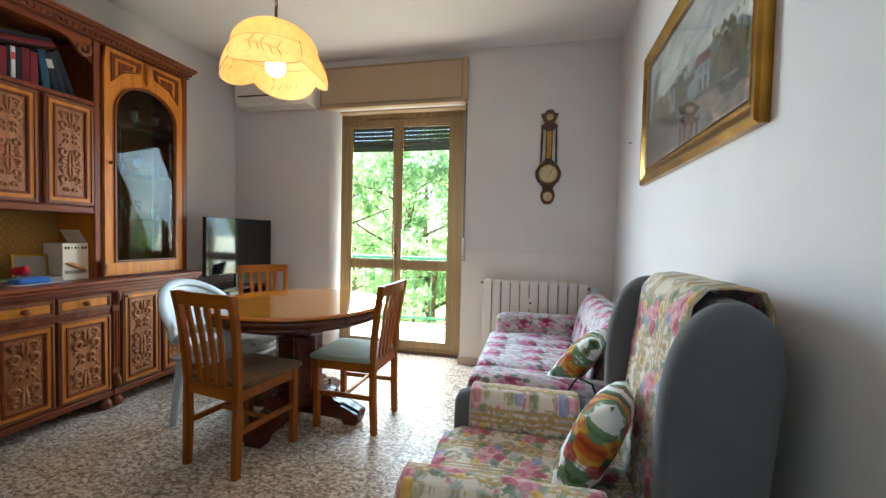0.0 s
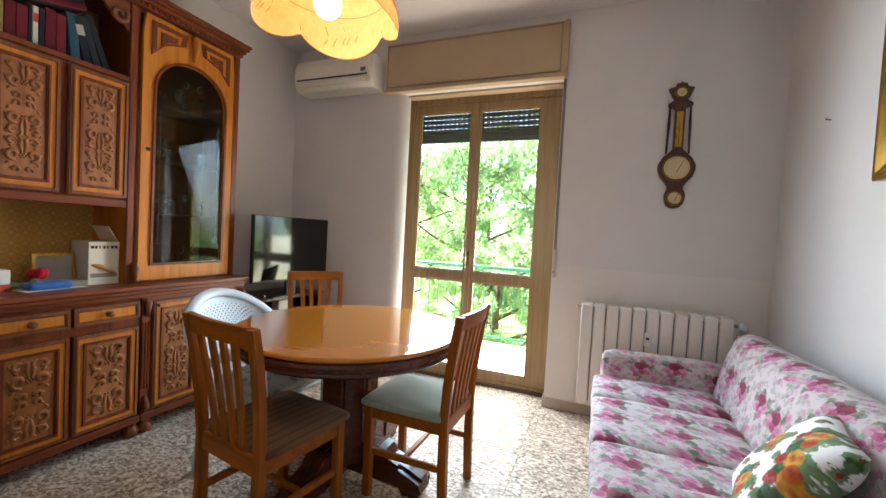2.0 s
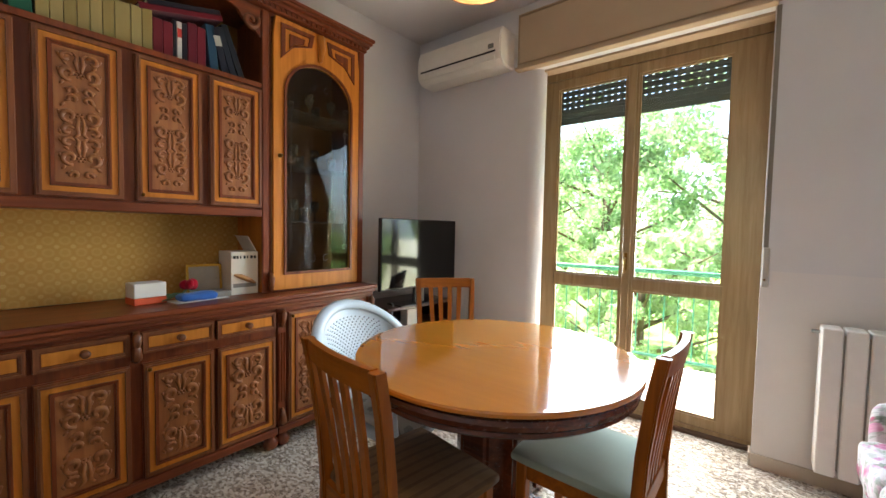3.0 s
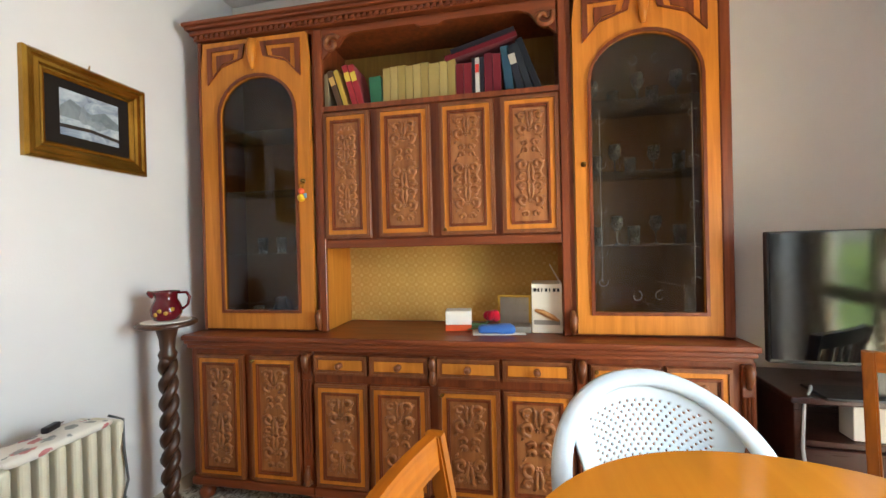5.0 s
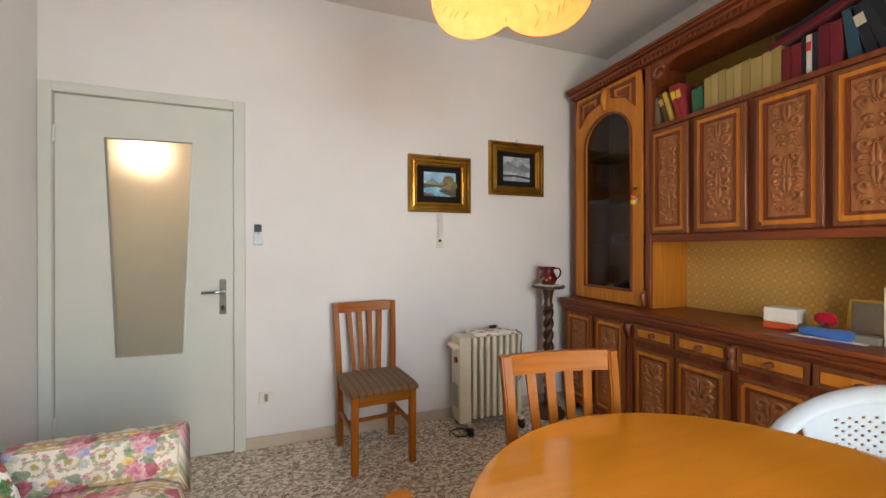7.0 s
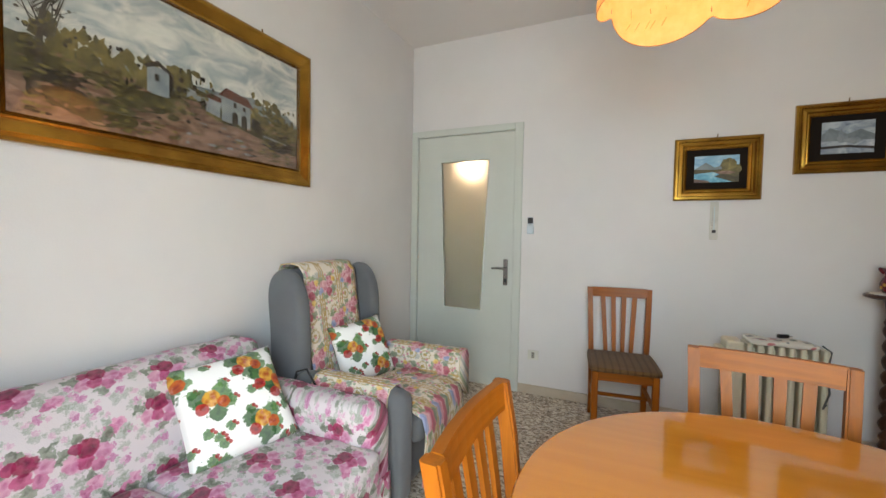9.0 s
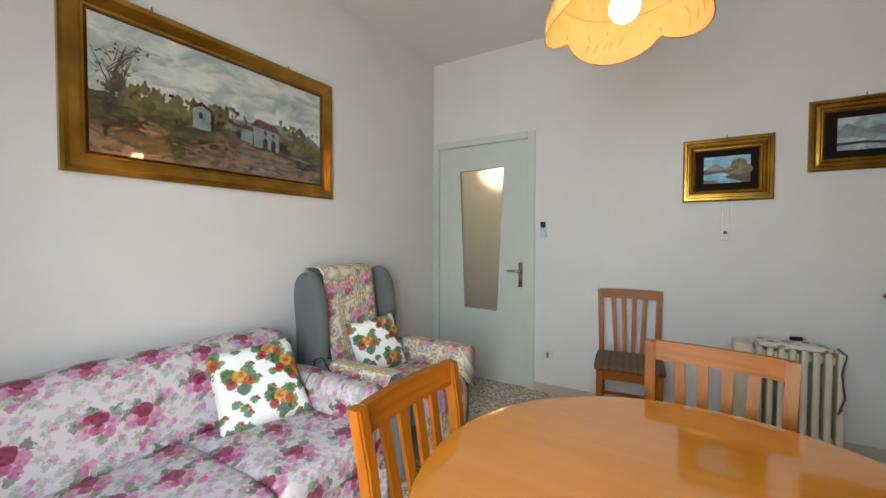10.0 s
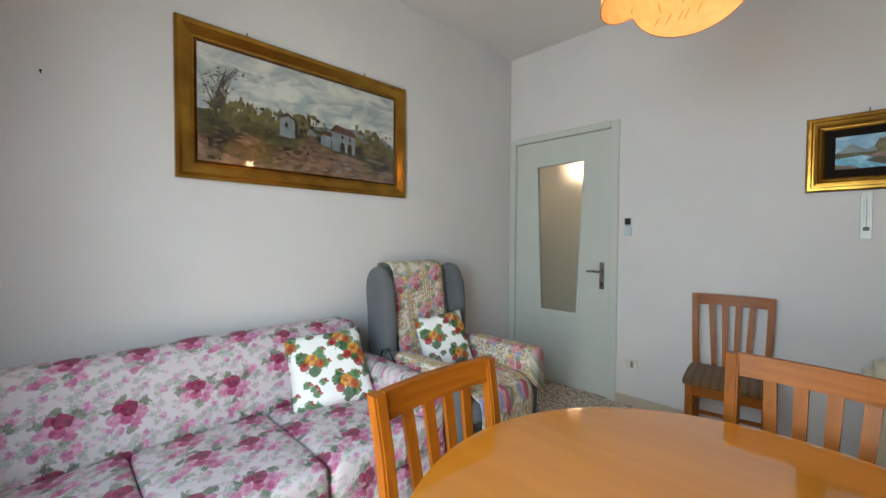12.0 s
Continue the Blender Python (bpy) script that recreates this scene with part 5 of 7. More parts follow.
# ---- dining table ----
table = thing("dining_table", pose(-1.19, 3.17, 0), "round honey-topped dining table on a dark mahogany pedestal", "table")
part("tabletop", lathe(bmesh.new(), [(0.48, 0.738), (0.552, 0.738), (0.560, 0.744), (0.560, 0.754), (0.556, 0.760), (0.54, 0.7605), (0.002, 0.7605)], 96), TABLETOP, table, "glossy honey-coloured tabletop")
bm = lathe(bmesh.new(), [(0.50, 0.668), (0.525, 0.668), (0.540, 0.680), (0.536, 0.690), (0.546, 0.700), (0.550, 0.715), (0.545, 0.728), (0.553, 0.737), (0.50, 0.737)], 96)
part("apron", bm, MAHOGANY, table, "moulded dark mahogany apron")
bm = lathe(bmesh.new(), [(0.30, 0.667), (0.30, 0.60), (0.18, 0.57), (0.15, 0.54)], 8)
part("top_block", bm, MAHOGANY, table)
col = bmesh.new()
prism(col, [(0.15 * math.cos(a), 0.15 * math.sin(a)) for a in [math.pi / 8 + k * math.pi / 4 for k in range(8)]], 0.10, 0.58)
bmesh.ops.bevel(col, geom=[ed for ed in col.edges if abs(ed.verts[0].co.z - ed.verts[1].co.z) > 0.2], offset=0.012, segments=2, affect="EDGES")
part("column", col, MAHOGANY, table)
for k in range(4):
    bm = bmesh.new()
    prof = [(0.05, 0.20), (0.22, 0.20), (0.25, 0.185), (0.28, 0.15), (0.33, 0.135), (0.345, 0.115), (0.39, 0.10), (0.405, 0.085), (0.45, 0.075), (0.455, 0.03), (0.44, 0.02), (0.44, 0.0), (0.36, 0.0), (0.34, 0.03), (0.05, 0.04)]
    slab(bm, prof, -0.052, 0.052)
    for w, dz in ((0.062, 0.0), (0.030, 0.012)):
        slab(bm, [(0.30, 0.13 + dz), (0.345, 0.118 + dz), (0.395, 0.10 + dz), (0.448, 0.078 + dz), (0.456, 0.05), (0.30, 0.05)], -w, w)
    part("foot", bm, MAHOGANY, table, "stepped carved foot", at=pose(0, 0, 0, 0, 0, 40 + k * 90 - 45 + 4))


# ---- wooden chairs ----
def dining_chair(seat_material, label):
    """Slatted wooden chair, front towards -y."""
    c = thing("dining_chair", pose(0, 0, 0), label, "chair", "wooden dining chairs")
    for s in (-1, 1):
        bm = bmesh.new()
        box(bm, s * 0.172 - 0.019, s * 0.172 + 0.019, -0.205, -0.167, 0.0, 0.432, 0.004)
        part("front_leg", bm, BEECH, c)
        bm = bmesh.new()
        pts = [(0.200, 0.0), (0.192, 0.22), (0.190, 0.44), (0.200, 0.60), (0.222, 0.78), (0.246, 0.905)]
        x = [0.172, 0.174, 0.178, 0.184, 0.190, 0.195]
        rings = []
        for (y, z), xx in zip(pts, x):
            rings.append([bm.verts.new((s * xx + dx, y + dy, z)) for dx, dy in ((-0.017, -0.019), (0.017, -0.019), (0.017, 0.019), (-0.017, 0.019))])
        for p, q in zip(rings, rings[1:]):
            for i in range(4):
                bm.faces.new((p[i], p[(i + 1) % 4], q[(i + 1) % 4], q[i]))
        bm.faces.new(rings[0])
        bm.faces.new(rings[-1])
        bmesh.ops.bevel(bm, geom=[ed for ed in bm.edges if abs(ed.verts[0].co.z - ed.verts[1].co.z) > 0.05], offset=0.005, segments=2, affect="EDGES")
        part("back_leg", bm, BEECH, c)
        part("side_rail", box(bmesh.new(), s * 0.172 - 0.012, s * 0.172 + 0.012, -0.168, 0.176, 0.375, 0.43, 0.003), BEECH_H, c)
        part("side_stretcher", box(bmesh.new(), s * 0.172 - 0.010, s * 0.172 + 0.010, -0.168, 0.178, 0.205, 0.235, 0.004), BEECH_H, c)
    part("front_rail", box(bmesh.new(), -0.154, 0.154, -0.198, -0.176, 0.375, 0.43, 0.003), BEECH_H, c)
    part("rear_rail", box(bmesh.new(), -0.160, 0.160, 0.180, 0.202, 0.375, 0.445, 0.003), BEECH_H, c)
    part("cross_stretcher", box(bmesh.new(), -0.163, 0.163, -0.012, 0.012, 0.21, 0.23, 0.004), BEECH_H, c)
    top = bmesh.new()
    pts = [(-0.18 + 0.36 * i / 8, 0.238 + 0.016 * (1 - (i / 4 - 1) ** 2), 0) for i in range(9)]
    lo = [[top.verts.new((x, y + dy, z)) for dy in (-0.011, 0.011)] for x, y, _ in pts for z in (0.842,)]
    hi = [[top.verts.new((x, y + dy + 0.008, 0.908)) for dy in (-0.011, 0.011)] for x, y, _ in pts]
    for i in range(8):
        top.faces.new((lo[i][0], lo[i + 1][0], hi[i + 1][0], hi[i][0]))
        top.faces.new((lo[i + 1][1], lo[i][1], hi[i][1], hi[i + 1][1]))
        top.faces.new((hi[i][0], hi[i + 1][0], hi[i + 1][1], hi[i][1]))
        top.faces.new((lo[i][1], lo[i + 1][1], lo[i + 1][0], lo[i][0]))
    for i in (0, 8):
        top.faces.new((lo[i][0], hi[i][0], hi[i][1], lo[i][1]))
    part("top_rail", top, BEECH_H, c)
    for i in range(4):
        f = (i - 1.5) / 1.5
        x0, x1 = f * 0.080, f * 0.105
        bm = bmesh.new()
        rings = []
        for k in range(6):
            u = k / 5
            x, y, z = x0 + (x1 - x0) * u, 0.190 + 0.062 * u ** 1.3, 0.425 + 0.43 * u
            w = 0.013 + 0.003 * u
            rings.append([bm.verts.new((x + dx, y + dy, z)) for dx, dy in ((-w, -0.006), (w, -0.006), (w, 0.006), (-w, 0.006))])
        for p, q in zip(rings, rings[1:]):
            for j in range(4):
                bm.faces.new((p[j], p[(j + 1) % 4], q[(j + 1) % 4], q[j]))
        part("slat", bm, BEECH, c)
    part("seat", soft(bmesh.new(), -0.205, 0.205, -0.225, 0.185, 0.432, 0.470, 0.016, 8, 0.006), seat_material, c, "cloth-covered seat pad", True)
    return c


ch1 = dining_chair(SEATBROWN, "slatted beech chair with brown striped seat at the table")
ch1.matrix_basis = pose(-1.215, 2.690, 0, 0, 0, 171)
ch4 = copy_thing(ch1, pose(-0.863, 1.150, 0, 0, 0, 186))
tagged(ch4, "slatted beech chair with brown striped seat against the wall")
ch2 = dining_chair(SEATGREEN, "slatted beech chair with pale green seat pushed to the table")
ch2.matrix_basis = pose(-0.795, 3.215, 0, 0, 0, -91)
ch3 = copy_thing(ch2, pose(-1.905, 3.815, 0, 0, 0, 49))
tagged(ch3, "slatted beech chair with pale green seat in the corner")
cloth = thing("folded_cloth", pose(-1.89, 3.80, 0.482, 0, 0, 35), "folded white cloth lying on a chair seat", "cloth")
part("fold", soft(bmesh.new(), -0.15, 0.15, -0.12, 0.12, 0.0, 0.022, 0.01, 8, 0.002, 0.010, 1.0), PAPER, cloth, smooth=True)


# ---- white plastic armchair ----
mono = thing("plastic_armchair", pose(-1.63, 3.06, 0, 0, 0, 92), "white moulded plastic armchair with a pierced back", "chair")


def back_point(u, v):
    """Point on the curved back: u across, v up to the hoop."""
    x = u * (0.17 + 0.075 * v)
    top = 0.61 + 0.235 * math.sqrt(max(0.0, 1 - (x / 0.285) ** 2))
    z = 0.42 + (top - 0.42) * v
    return Vector((x, 0.20 + 0.185 * (z - 0.42) / 0.42 - 1.3 * x * x * (0.4 + 0.6 * v), z))


bm = bmesh.new()
NU, NV = 76, 66
grid = {}
for i in range(NU + 1):
    for j in range(NV + 1):
        grid[i, j] = bm.verts.new(back_point(-1 + 2 * i / NU, j / NV))
for i in range(NU):
    for j in range(NV):
        if 8 < i < NU - 9 and 16 < j < NV - 8 and ((i % 4 == 1 and j % 4 == 1) or (i % 4 == 3 and j % 4 == 3)):
            continue
        bm.faces.new((grid[i, j], grid[i + 1, j], grid[i + 1, j + 1], grid[i, j + 1]))
ob = part("back_panel", bm, WHITEPL, mono, "pierced back panel", True)
sol = ob.modifiers.new("thickness", "SOLIDIFY")
sol.thickness, sol.offset = 0.006, 0
bm = bmesh.new()
rim = []
for k in range(33):
    a = -0.12 * math.pi + 1.24 * math.pi * k / 32
    rim.append((0.285 * math.cos(a), 0.16 + 0.01 + 0.22 * max(0.0, math.sin(a)) ** 1.1, 0.62 + 0.235 * math.sin(a)))
tube(bm, rim, [0.030] * 33, 8, flat=0.5)
part("hoop", bm, WHITEPL, mono, "rounded hoop of the back and arms", True)
for s in (-1, 1):
    bm = tube(bmesh.new(), [(s * 0.265, 0.17, 0.535), (s * 0.272, 0.0, 0.63), (s * 0.27, -0.13, 0.64), (s * 0.262, -0.20, 0.60), (s * 0.25, -0.215, 0.42)], [0.022, 0.025, 0.026, 0.024, 0.022], 8)
    part("armrest", bm, WHITEPL, mono, smooth=True)
    bm = tube(bmesh.new(), [(s * 0.245, -0.215, 0.43), (s * 0.25, -0.225, 0.2), (s * 0.258, -0.235, 0.0)], [0.028, 0.025, 0.020], 8)
    part("front_leg", bm, WHITEPL, mono, smooth=True)
    bm = tube(bmesh.new(), [(s * 0.21, 0.17, 0.44), (s * 0.225, 0.19, 0.2), (s * 0.24, 0.205, 0.0)], [0.028, 0.025, 0.020], 8)
    part("rear_leg", bm, WHITEPL, mono, smooth=True)
part("seat", soft(bmesh.new(), -0.25, 0.25, -0.24, 0.22, 0.405, 0.432, 0.012, 8), WHITEPL, mono, smooth=True)
pad = thing("seat_cushion", pose(-1.61, 3.06, 0.433, 0, 0, 92), "flat grey-white patterned cushion on the plastic chair", "cushion")
part("pad", soft(bmesh.new(), -0.21, 0.21, -0.22, 0.17, 0.0, 0.05, 0.025, 10, 0.012, 0.010, 2.0), CUSHIONGREY, pad, smooth=True)

# ---- corner with the television ----
TVROT = 86.0
stand = thing("tv_stand", pose(-2.53, 4.03, 0, 0, 0, TVROT), "dark wooden television stand with open shelf and drawer", "tv stand")
part("top", box(bmesh.new(), -0.34, 0.34, -0.20, 0.20, 0.665, 0.69, 0.006, 2), STANDWOOD, stand)
for s in (-1, 1):
    part("side", box(bmesh.new(), s * 0.315 - 0.012, s * 0.315 + 0.012, -0.19, 0.19, 0.03, 0.665, 0.003), STANDWOOD, stand)
part("shelf", box(bmesh.new(), -0.303, 0.303, -0.18, 0.19, 0.50, 0.52), STANDWOOD, stand)
part("back", boxes((-0.303, 0.303, 0.178, 0.19, 0.03, 0.665)), STANDWOOD, stand)
dr = part("drawer", box(bmesh.new(), -0.30, 0.30, -0.192, -0.172, 0.30, 0.495, 0.004), STANDWOOD, stand)
part("knob", lathe(bmesh.new(), [(0.006, 0), (0.012, 0.012), (0.006, 0.02)], 10), OLDBRASS, dr, at=pose(0, -0.192, 0.40, 90))
dr = part("drawer", box(bmesh.new(), -0.30, 0.30, -0.192, -0.172, 0.06, 0.295, 0.004), STANDWOOD, stand)
part("knob", lathe(bmesh.new(), [(0.006, 0), (0.012, 0.012), (0.006, 0.02)], 10), OLDBRASS, dr, at=pose(0, -0.192, 0.18, 90))
for s in (-1, 1):
    for t in (-1, 1):
        part("foot", box(bmesh.new(), s * 0.29 - 0.02, s * 0.29 + 0.02, t * 0.16 - 0.02, t * 0.16 + 0.02, 0, 0.031), STANDWOOD, stand)
tv = thing("television", pose(-2.352, 3.998, 0.690, 0, 0, TVROT), "black flat-screen television switched off on its stand", "television")
part("bezel", box(bmesh.new(), -0.385, 0.385, -0.012, 0.022, 0.125, 0.635, 0.004), BLACK, tv)
part("screen", boxes((-0.379, 0.379, -0.0155, -0.0122, 0.140, 0.629)), SCREEN, tv, "glossy black screen")
part("rear_housing", box(bmesh.new(), -0.30, 0.30, 0.022, 0.055, 0.17, 0.50, 0.012, 2), BLACK, tv)
part("neck", box(bmesh.new(), -0.05, 0.05, 0.0, 0.03, 0.01, 0.13, 0.004), BLACK, tv)
part("foot", box(bmesh.new(), -0.22, 0.22, -0.04, 0.12, 0.0, 0.012, 0.005, 2), BLACK, tv)
wb = thing("paper_box", pose(-2.40, 3.93, 0.521, 0, 0, TVROT), "white cardboard box on the stand's shelf", "box")
part("box_body", box(bmesh.new(), -0.03, 0.10, -0.02, 0.06, 0.0, 0.13, 0.003), PAPER, wb)
cable = thing("white_cable", pose(-2.40, 3.73, 0), "white cable hanging over the television stand", "cable")
part("cord", tube(bmesh.new(), [(-0.06, 0.08, 0.70), (0.0, 0.04, 0.705), (0.03, 0.0, 0.66), (0.05, -0.02, 0.5), (0.09, -0.02, 0.30), (0.16, -0.03, 0.14), (0.22, -0.03, 0.012)], 0.006, 6), WHITEPL, cable, smooth=True)

# ---- air conditioner ----
ac = thing("air_conditioner", pose(-2.26, FRONT, 0), "white split air conditioner high on the wall", "air conditioner")
prof = [(0.0, 2.46), (-0.16, 2.465), (-0.205, 2.50), (-0.215, 2.56), (-0.21, 2.66), (-0.19, 2.72), (-0.15, 2.735), (0.0, 2.735)]
bm = bmesh.new()
L = [bm.verts.new((-0.40, y - 0.002, z)) for y, z in prof]
R = [bm.verts.new((0.40, y - 0.002, z)) for y, z in prof]
bm.faces.new(L)
bm.faces.new(R[::-1])
for i in range(len(prof)):
    j = (i + 1) % len(prof)
    bm.faces.new((L[i], R[i], R[j], L[j]))
bmesh.ops.bevel(bm, geom=bm.edges[:], offset=0.008, segments=2, affect="EDGES")
part("casing", bm, ACWHITE, ac, smooth=False)
part("air_slot", boxes((-0.36, 0.36, -0.2195, -0.20, 2.545, 2.556)), DARKSLOT, ac)
part("flap", box(bmesh.new(), -0.355, 0.355, -0.221, -0.20, 2.488, 2.534, 0.004), ACWHITE, ac, at=pose(0, 0, 0, 0, 0, 0))
part("display", box(bmesh.new(), 0.30, 0.345, -0.224, -0.21, 2.575, 2.605, 0.002), plain("grey_badge", "6A6A66", 0.3), ac)

# ---- banjo barometer ----
bar = thing("barometer", pose(0.415, FRONT - 0.002, 0), "dark wooden banjo barometer with brass dials on the wall", "barometer")


def round_out(cx, cz, r, n=28):
    return [(cx + r * math.cos(2 * math.pi * i / n), cz + r * math.sin(2 * math.pi * i / n)) for i in range(n)]


half = [(0.0, 2.335), (0.03, 2.332), (0.036, 2.31), (0.075, 2.30), (0.055, 2.25), (0.035, 2.225), (0.072, 2.20), (0.072, 2.185), (0.030, 2.165), (0.030, 1.90), (0.055, 1.872), (0.085, 1.845), (0.108, 1.80), (0.110, 1.765), (0.095, 1.715), (0.062, 1.68), (0.045, 1.655), (0.045, 1.635), (0.058, 1.61), (0.062, 1.58), (0.052, 1.54), (0.030, 1.515), (0.0, 1.508)]
out = half + [(-x, z) for x, z in half[-2:0:-1]]
part("backboard", slab(bmesh.new(), out, -0.024, 0.0), BAROWOOD, bar)
for s in (-1, 1):
    bm = bmesh.new()
    tube(bm, [(s * 0.060, -0.014, 2.19), (s * 0.061, -0.014, 2.08), (s * 0.063, -0.014, 1.98), (s * 0.066, -0.014, 1.87)], [0.006, 0.009, 0.007, 0.006], 8)
    part("side_column", bm, BAROWOOD, bar, smooth=True)
part("thermometer", boxes((-0.018, 0.018, -0.029, -0.0235, 1.915, 2.145)), BRASS, bar, "brass thermometer strip")
part("mercury", boxes((-0.002, 0.002, -0.031, -0.0285, 1.93, 2.07)), plain("mercury_red", "7A1A1A", 0.3), bar)
for cz, r, nm in ((2.27, 0.030, "hygrometer"), (1.775, 0.078, "dial"), (1.575, 0.042, "small_dial")):
    p = part(nm, slab(bmesh.new(), round_out(0, cz, r), -0.030, -0.0235), plain("dial_cream", "D2BE94", 0.4), bar, "round dial")
    part("bezel", ring_slab(bmesh.new(), round_out(0, cz, r + 0.010), round_out(0, cz, r - 0.002), -0.036, -0.0235), OLDBRASS, p)
    part("pointer", slab(bmesh.new(), [(-0.002, cz - r * 0.4), (0.002, cz - r * 0.4), (r * 0.5, cz + r * 0.6), (r * 0.46, cz + r * 0.62)], -0.034, -0.032), BLACK, p)
    if r > 0.04:
        bm = bmesh.new()
        for k in range(24):
            a = k * math.pi / 12
            tube(bm, [(math.cos(a) * r * 0.80, -0.031, cz + math.sin(a) * r * 0.80), (math.cos(a) * r * 0.90, -0.031, cz + math.sin(a) * r * 0.90)], 0.0012, 4)
        part("scale_marks", bm, BLACK, p)
part("hanging_eye", tube(bmesh.new(), [(0, -0.004, 2.33), (0, -0.004, 2.352)], 0.004, 6), OLDBRASS, bar)

# ---- radiator ----
rad = thing("radiator", pose(-0.115, 4.365, 0), "cream enamelled column radiator under a heat meter", "radiator")
bm = bmesh.new()
box(bm, 0.002, 0.0735, -0.065, 0.055, 0.14, 0.83, 0.007, 2)
fin = put_mesh("section", bm, RADPAINT)
bm = bmesh.new()
box(bm, 0.0736, 0.0818, -0.052, 0.045, 0.17, 0.80)
joint = put_mesh("joint", bm, plain("joint_shade", "8C857A", 0.7))
for i in range(11):
    share("section", fin, rad, pose(i * 0.08, 0, 0))
    if i < 10:
        share("joint", joint, rad, pose(i * 0.08, 0, 0))
part("bracket", boxes((0.2, 0.24, 0.05, 0.112, 0.72, 0.75), (0.64, 0.68, 0.05, 0.112, 0.72, 0.75), (0.2, 0.24, 0.05, 0.112, 0.2, 0.23)), RADPAINT, rad)
part("heat_meter", box(bmesh.new(), 0.392, 0.430, -0.092, -0.066, 0.60, 0.69, 0.006, 2), ACWHITE, rad, "small white heat meter")
part("meter_window", boxes((0.402, 0.420, -0.0945, -0.091, 0.645, 0.662)), BLACK, rad)
bm = tube(bmesh.new(), [(0.88, 0, 0.785), (0.92, 0, 0.785), (0.94, 0.0, 0.785)], [0.014, 0.012, 0.012], 8)
part("valve", bm, CHROME, rad)
part("valve_knob", lathe(bmesh.new(), [(0.016, 0), (0.022, 0.01), (0.022, 0.04), (0.014, 0.05)], 12), WHITEPL, rad, at=pose(0.925, -0.01, 0.785, 90))
part("pipe", tube(bmesh.new(), [(0.93, 0.03, 0.785), (0.93, 0.05, 0.5), (0.93, 0.05, 0.0)], 0.009, 8), RADPAINT, rad)
part("bleed_valve", tube(bmesh.new(), [(0.0, 0, 0.80), (-0.03, 0, 0.80)], 0.009, 8), CHROME, rad)

# ---- sofa ----
sofa = thing("sofa", pose(0.0, 0.0, 0.0), "long sofa under a rose-patterned fabric cover", "sofa")
part("base", soft(bmesh.new(), 0.035, 0.90, 2.60, 4.18, 0.012, 0.30, 0.03, 12, 0.0, 0.008, 1.0), ROSES, sofa, smooth=True)
for i, (a, b) in enumerate(((2.715, 3.205), (3.215, 3.715), (3.725, 4.075))):
    part("seat_cushion", soft(bmesh.new(), -0.015, 0.62, a - 0.003, b + 0.003, 0.285, 0.445, 0.036, 12, 0.005, 0.008, 3.0 + i), ROSES, sofa, smooth=True)
bk = soft(bmesh.new(), -0.11, 0.11, 2.63, 4.17, 0.0, 0.46, 0.09, 14, 0.010, 0.016, 5.0)
bmesh.ops.transform(bk, matrix=pose(0.70, 0, 0.335, 0, 14, 0), verts=bk.verts)
part("backrest", bk, ROSES, sofa, smooth=True)
for nm, a, b, top, front in (("armrest", 2.57, 2.735, 0.585, 0.03), ("armrest", 4.075, 4.19, 0.59, 0.03)):
    part(nm, soft(bmesh.new(), front, 0.80, a, b, 0.02, top, 0.055, 12, 0.006, 0.010, a), ROSES_ARM, sofa, smooth=True)
bm = bmesh.new()
for y0, y1 in ((2.60, 4.08),):
    n = 60
    rows = []
    for j in range(6):
        rows.append([bm.verts.new((0.028 - 0.012 * math.sin(i * 1.3 + j * 0.4) * (1 - j / 6) - 0.006, y0 + (y1 - y0) * i / n, 0.015 + 0.055 * j)) for i in range(n + 1)])
    for p, q in zip(rows, rows[1:]):
        for i in range(n):
            bm.faces.new((p[i], p[i + 1], q[i + 1], q[i]))
sk = part("skirt", bm, ROSES, sofa, "loose hanging edge of the cover", True)
so = sk.modifiers.new("thickness", "SOLIDIFY")
so.thickness = 0.004


def pillow(m, size, label):
    p = thing("throw_pillow", m, label, "pillow", "fruit-print pillows")
    bm = bmesh.new()
    n = 18
    front, back = {}, {}
    for i in range(n + 1):
        for j in range(n + 1):
            u, v = 2 * i / n - 1, 2 * j / n - 1
            pin = 1 - 0.07 * (1 - u * u) * 0 - 0.06 * (v * v * (1 - u * u) + u * u * (1 - v * v))
            t = 0.065 * ((1 - u ** 4) * (1 - v ** 4)) ** 0.55
            w = 0.006 * noise.noise(Vector((u * 2, v * 2, size * 9)))
            x, z = u * size / 2 * pin, v * size / 2 * pin
            front[i, j] = bm.verts.new((x, -t - w, z))
            back[i, j] = front[i, j] if i in (0, n) or j in (0, n) else bm.verts.new((x, t - w, z))
    for i in range(n):
        for j in range(n):
            bm.faces.new((front[i, j], front[i + 1, j], front[i + 1, j + 1], front[i, j + 1]))
            bm.faces.new((back[i, j + 1], back[i + 1, j + 1], back[i + 1, j], back[i, j]))
    part("cover", bm, FRUIT, p, smooth=True)
    return p


pillow(pose(0.535, 2.92, 0.595, -38, -3, -106), 0.40, "white fruit-print pillow leaning on the sofa")

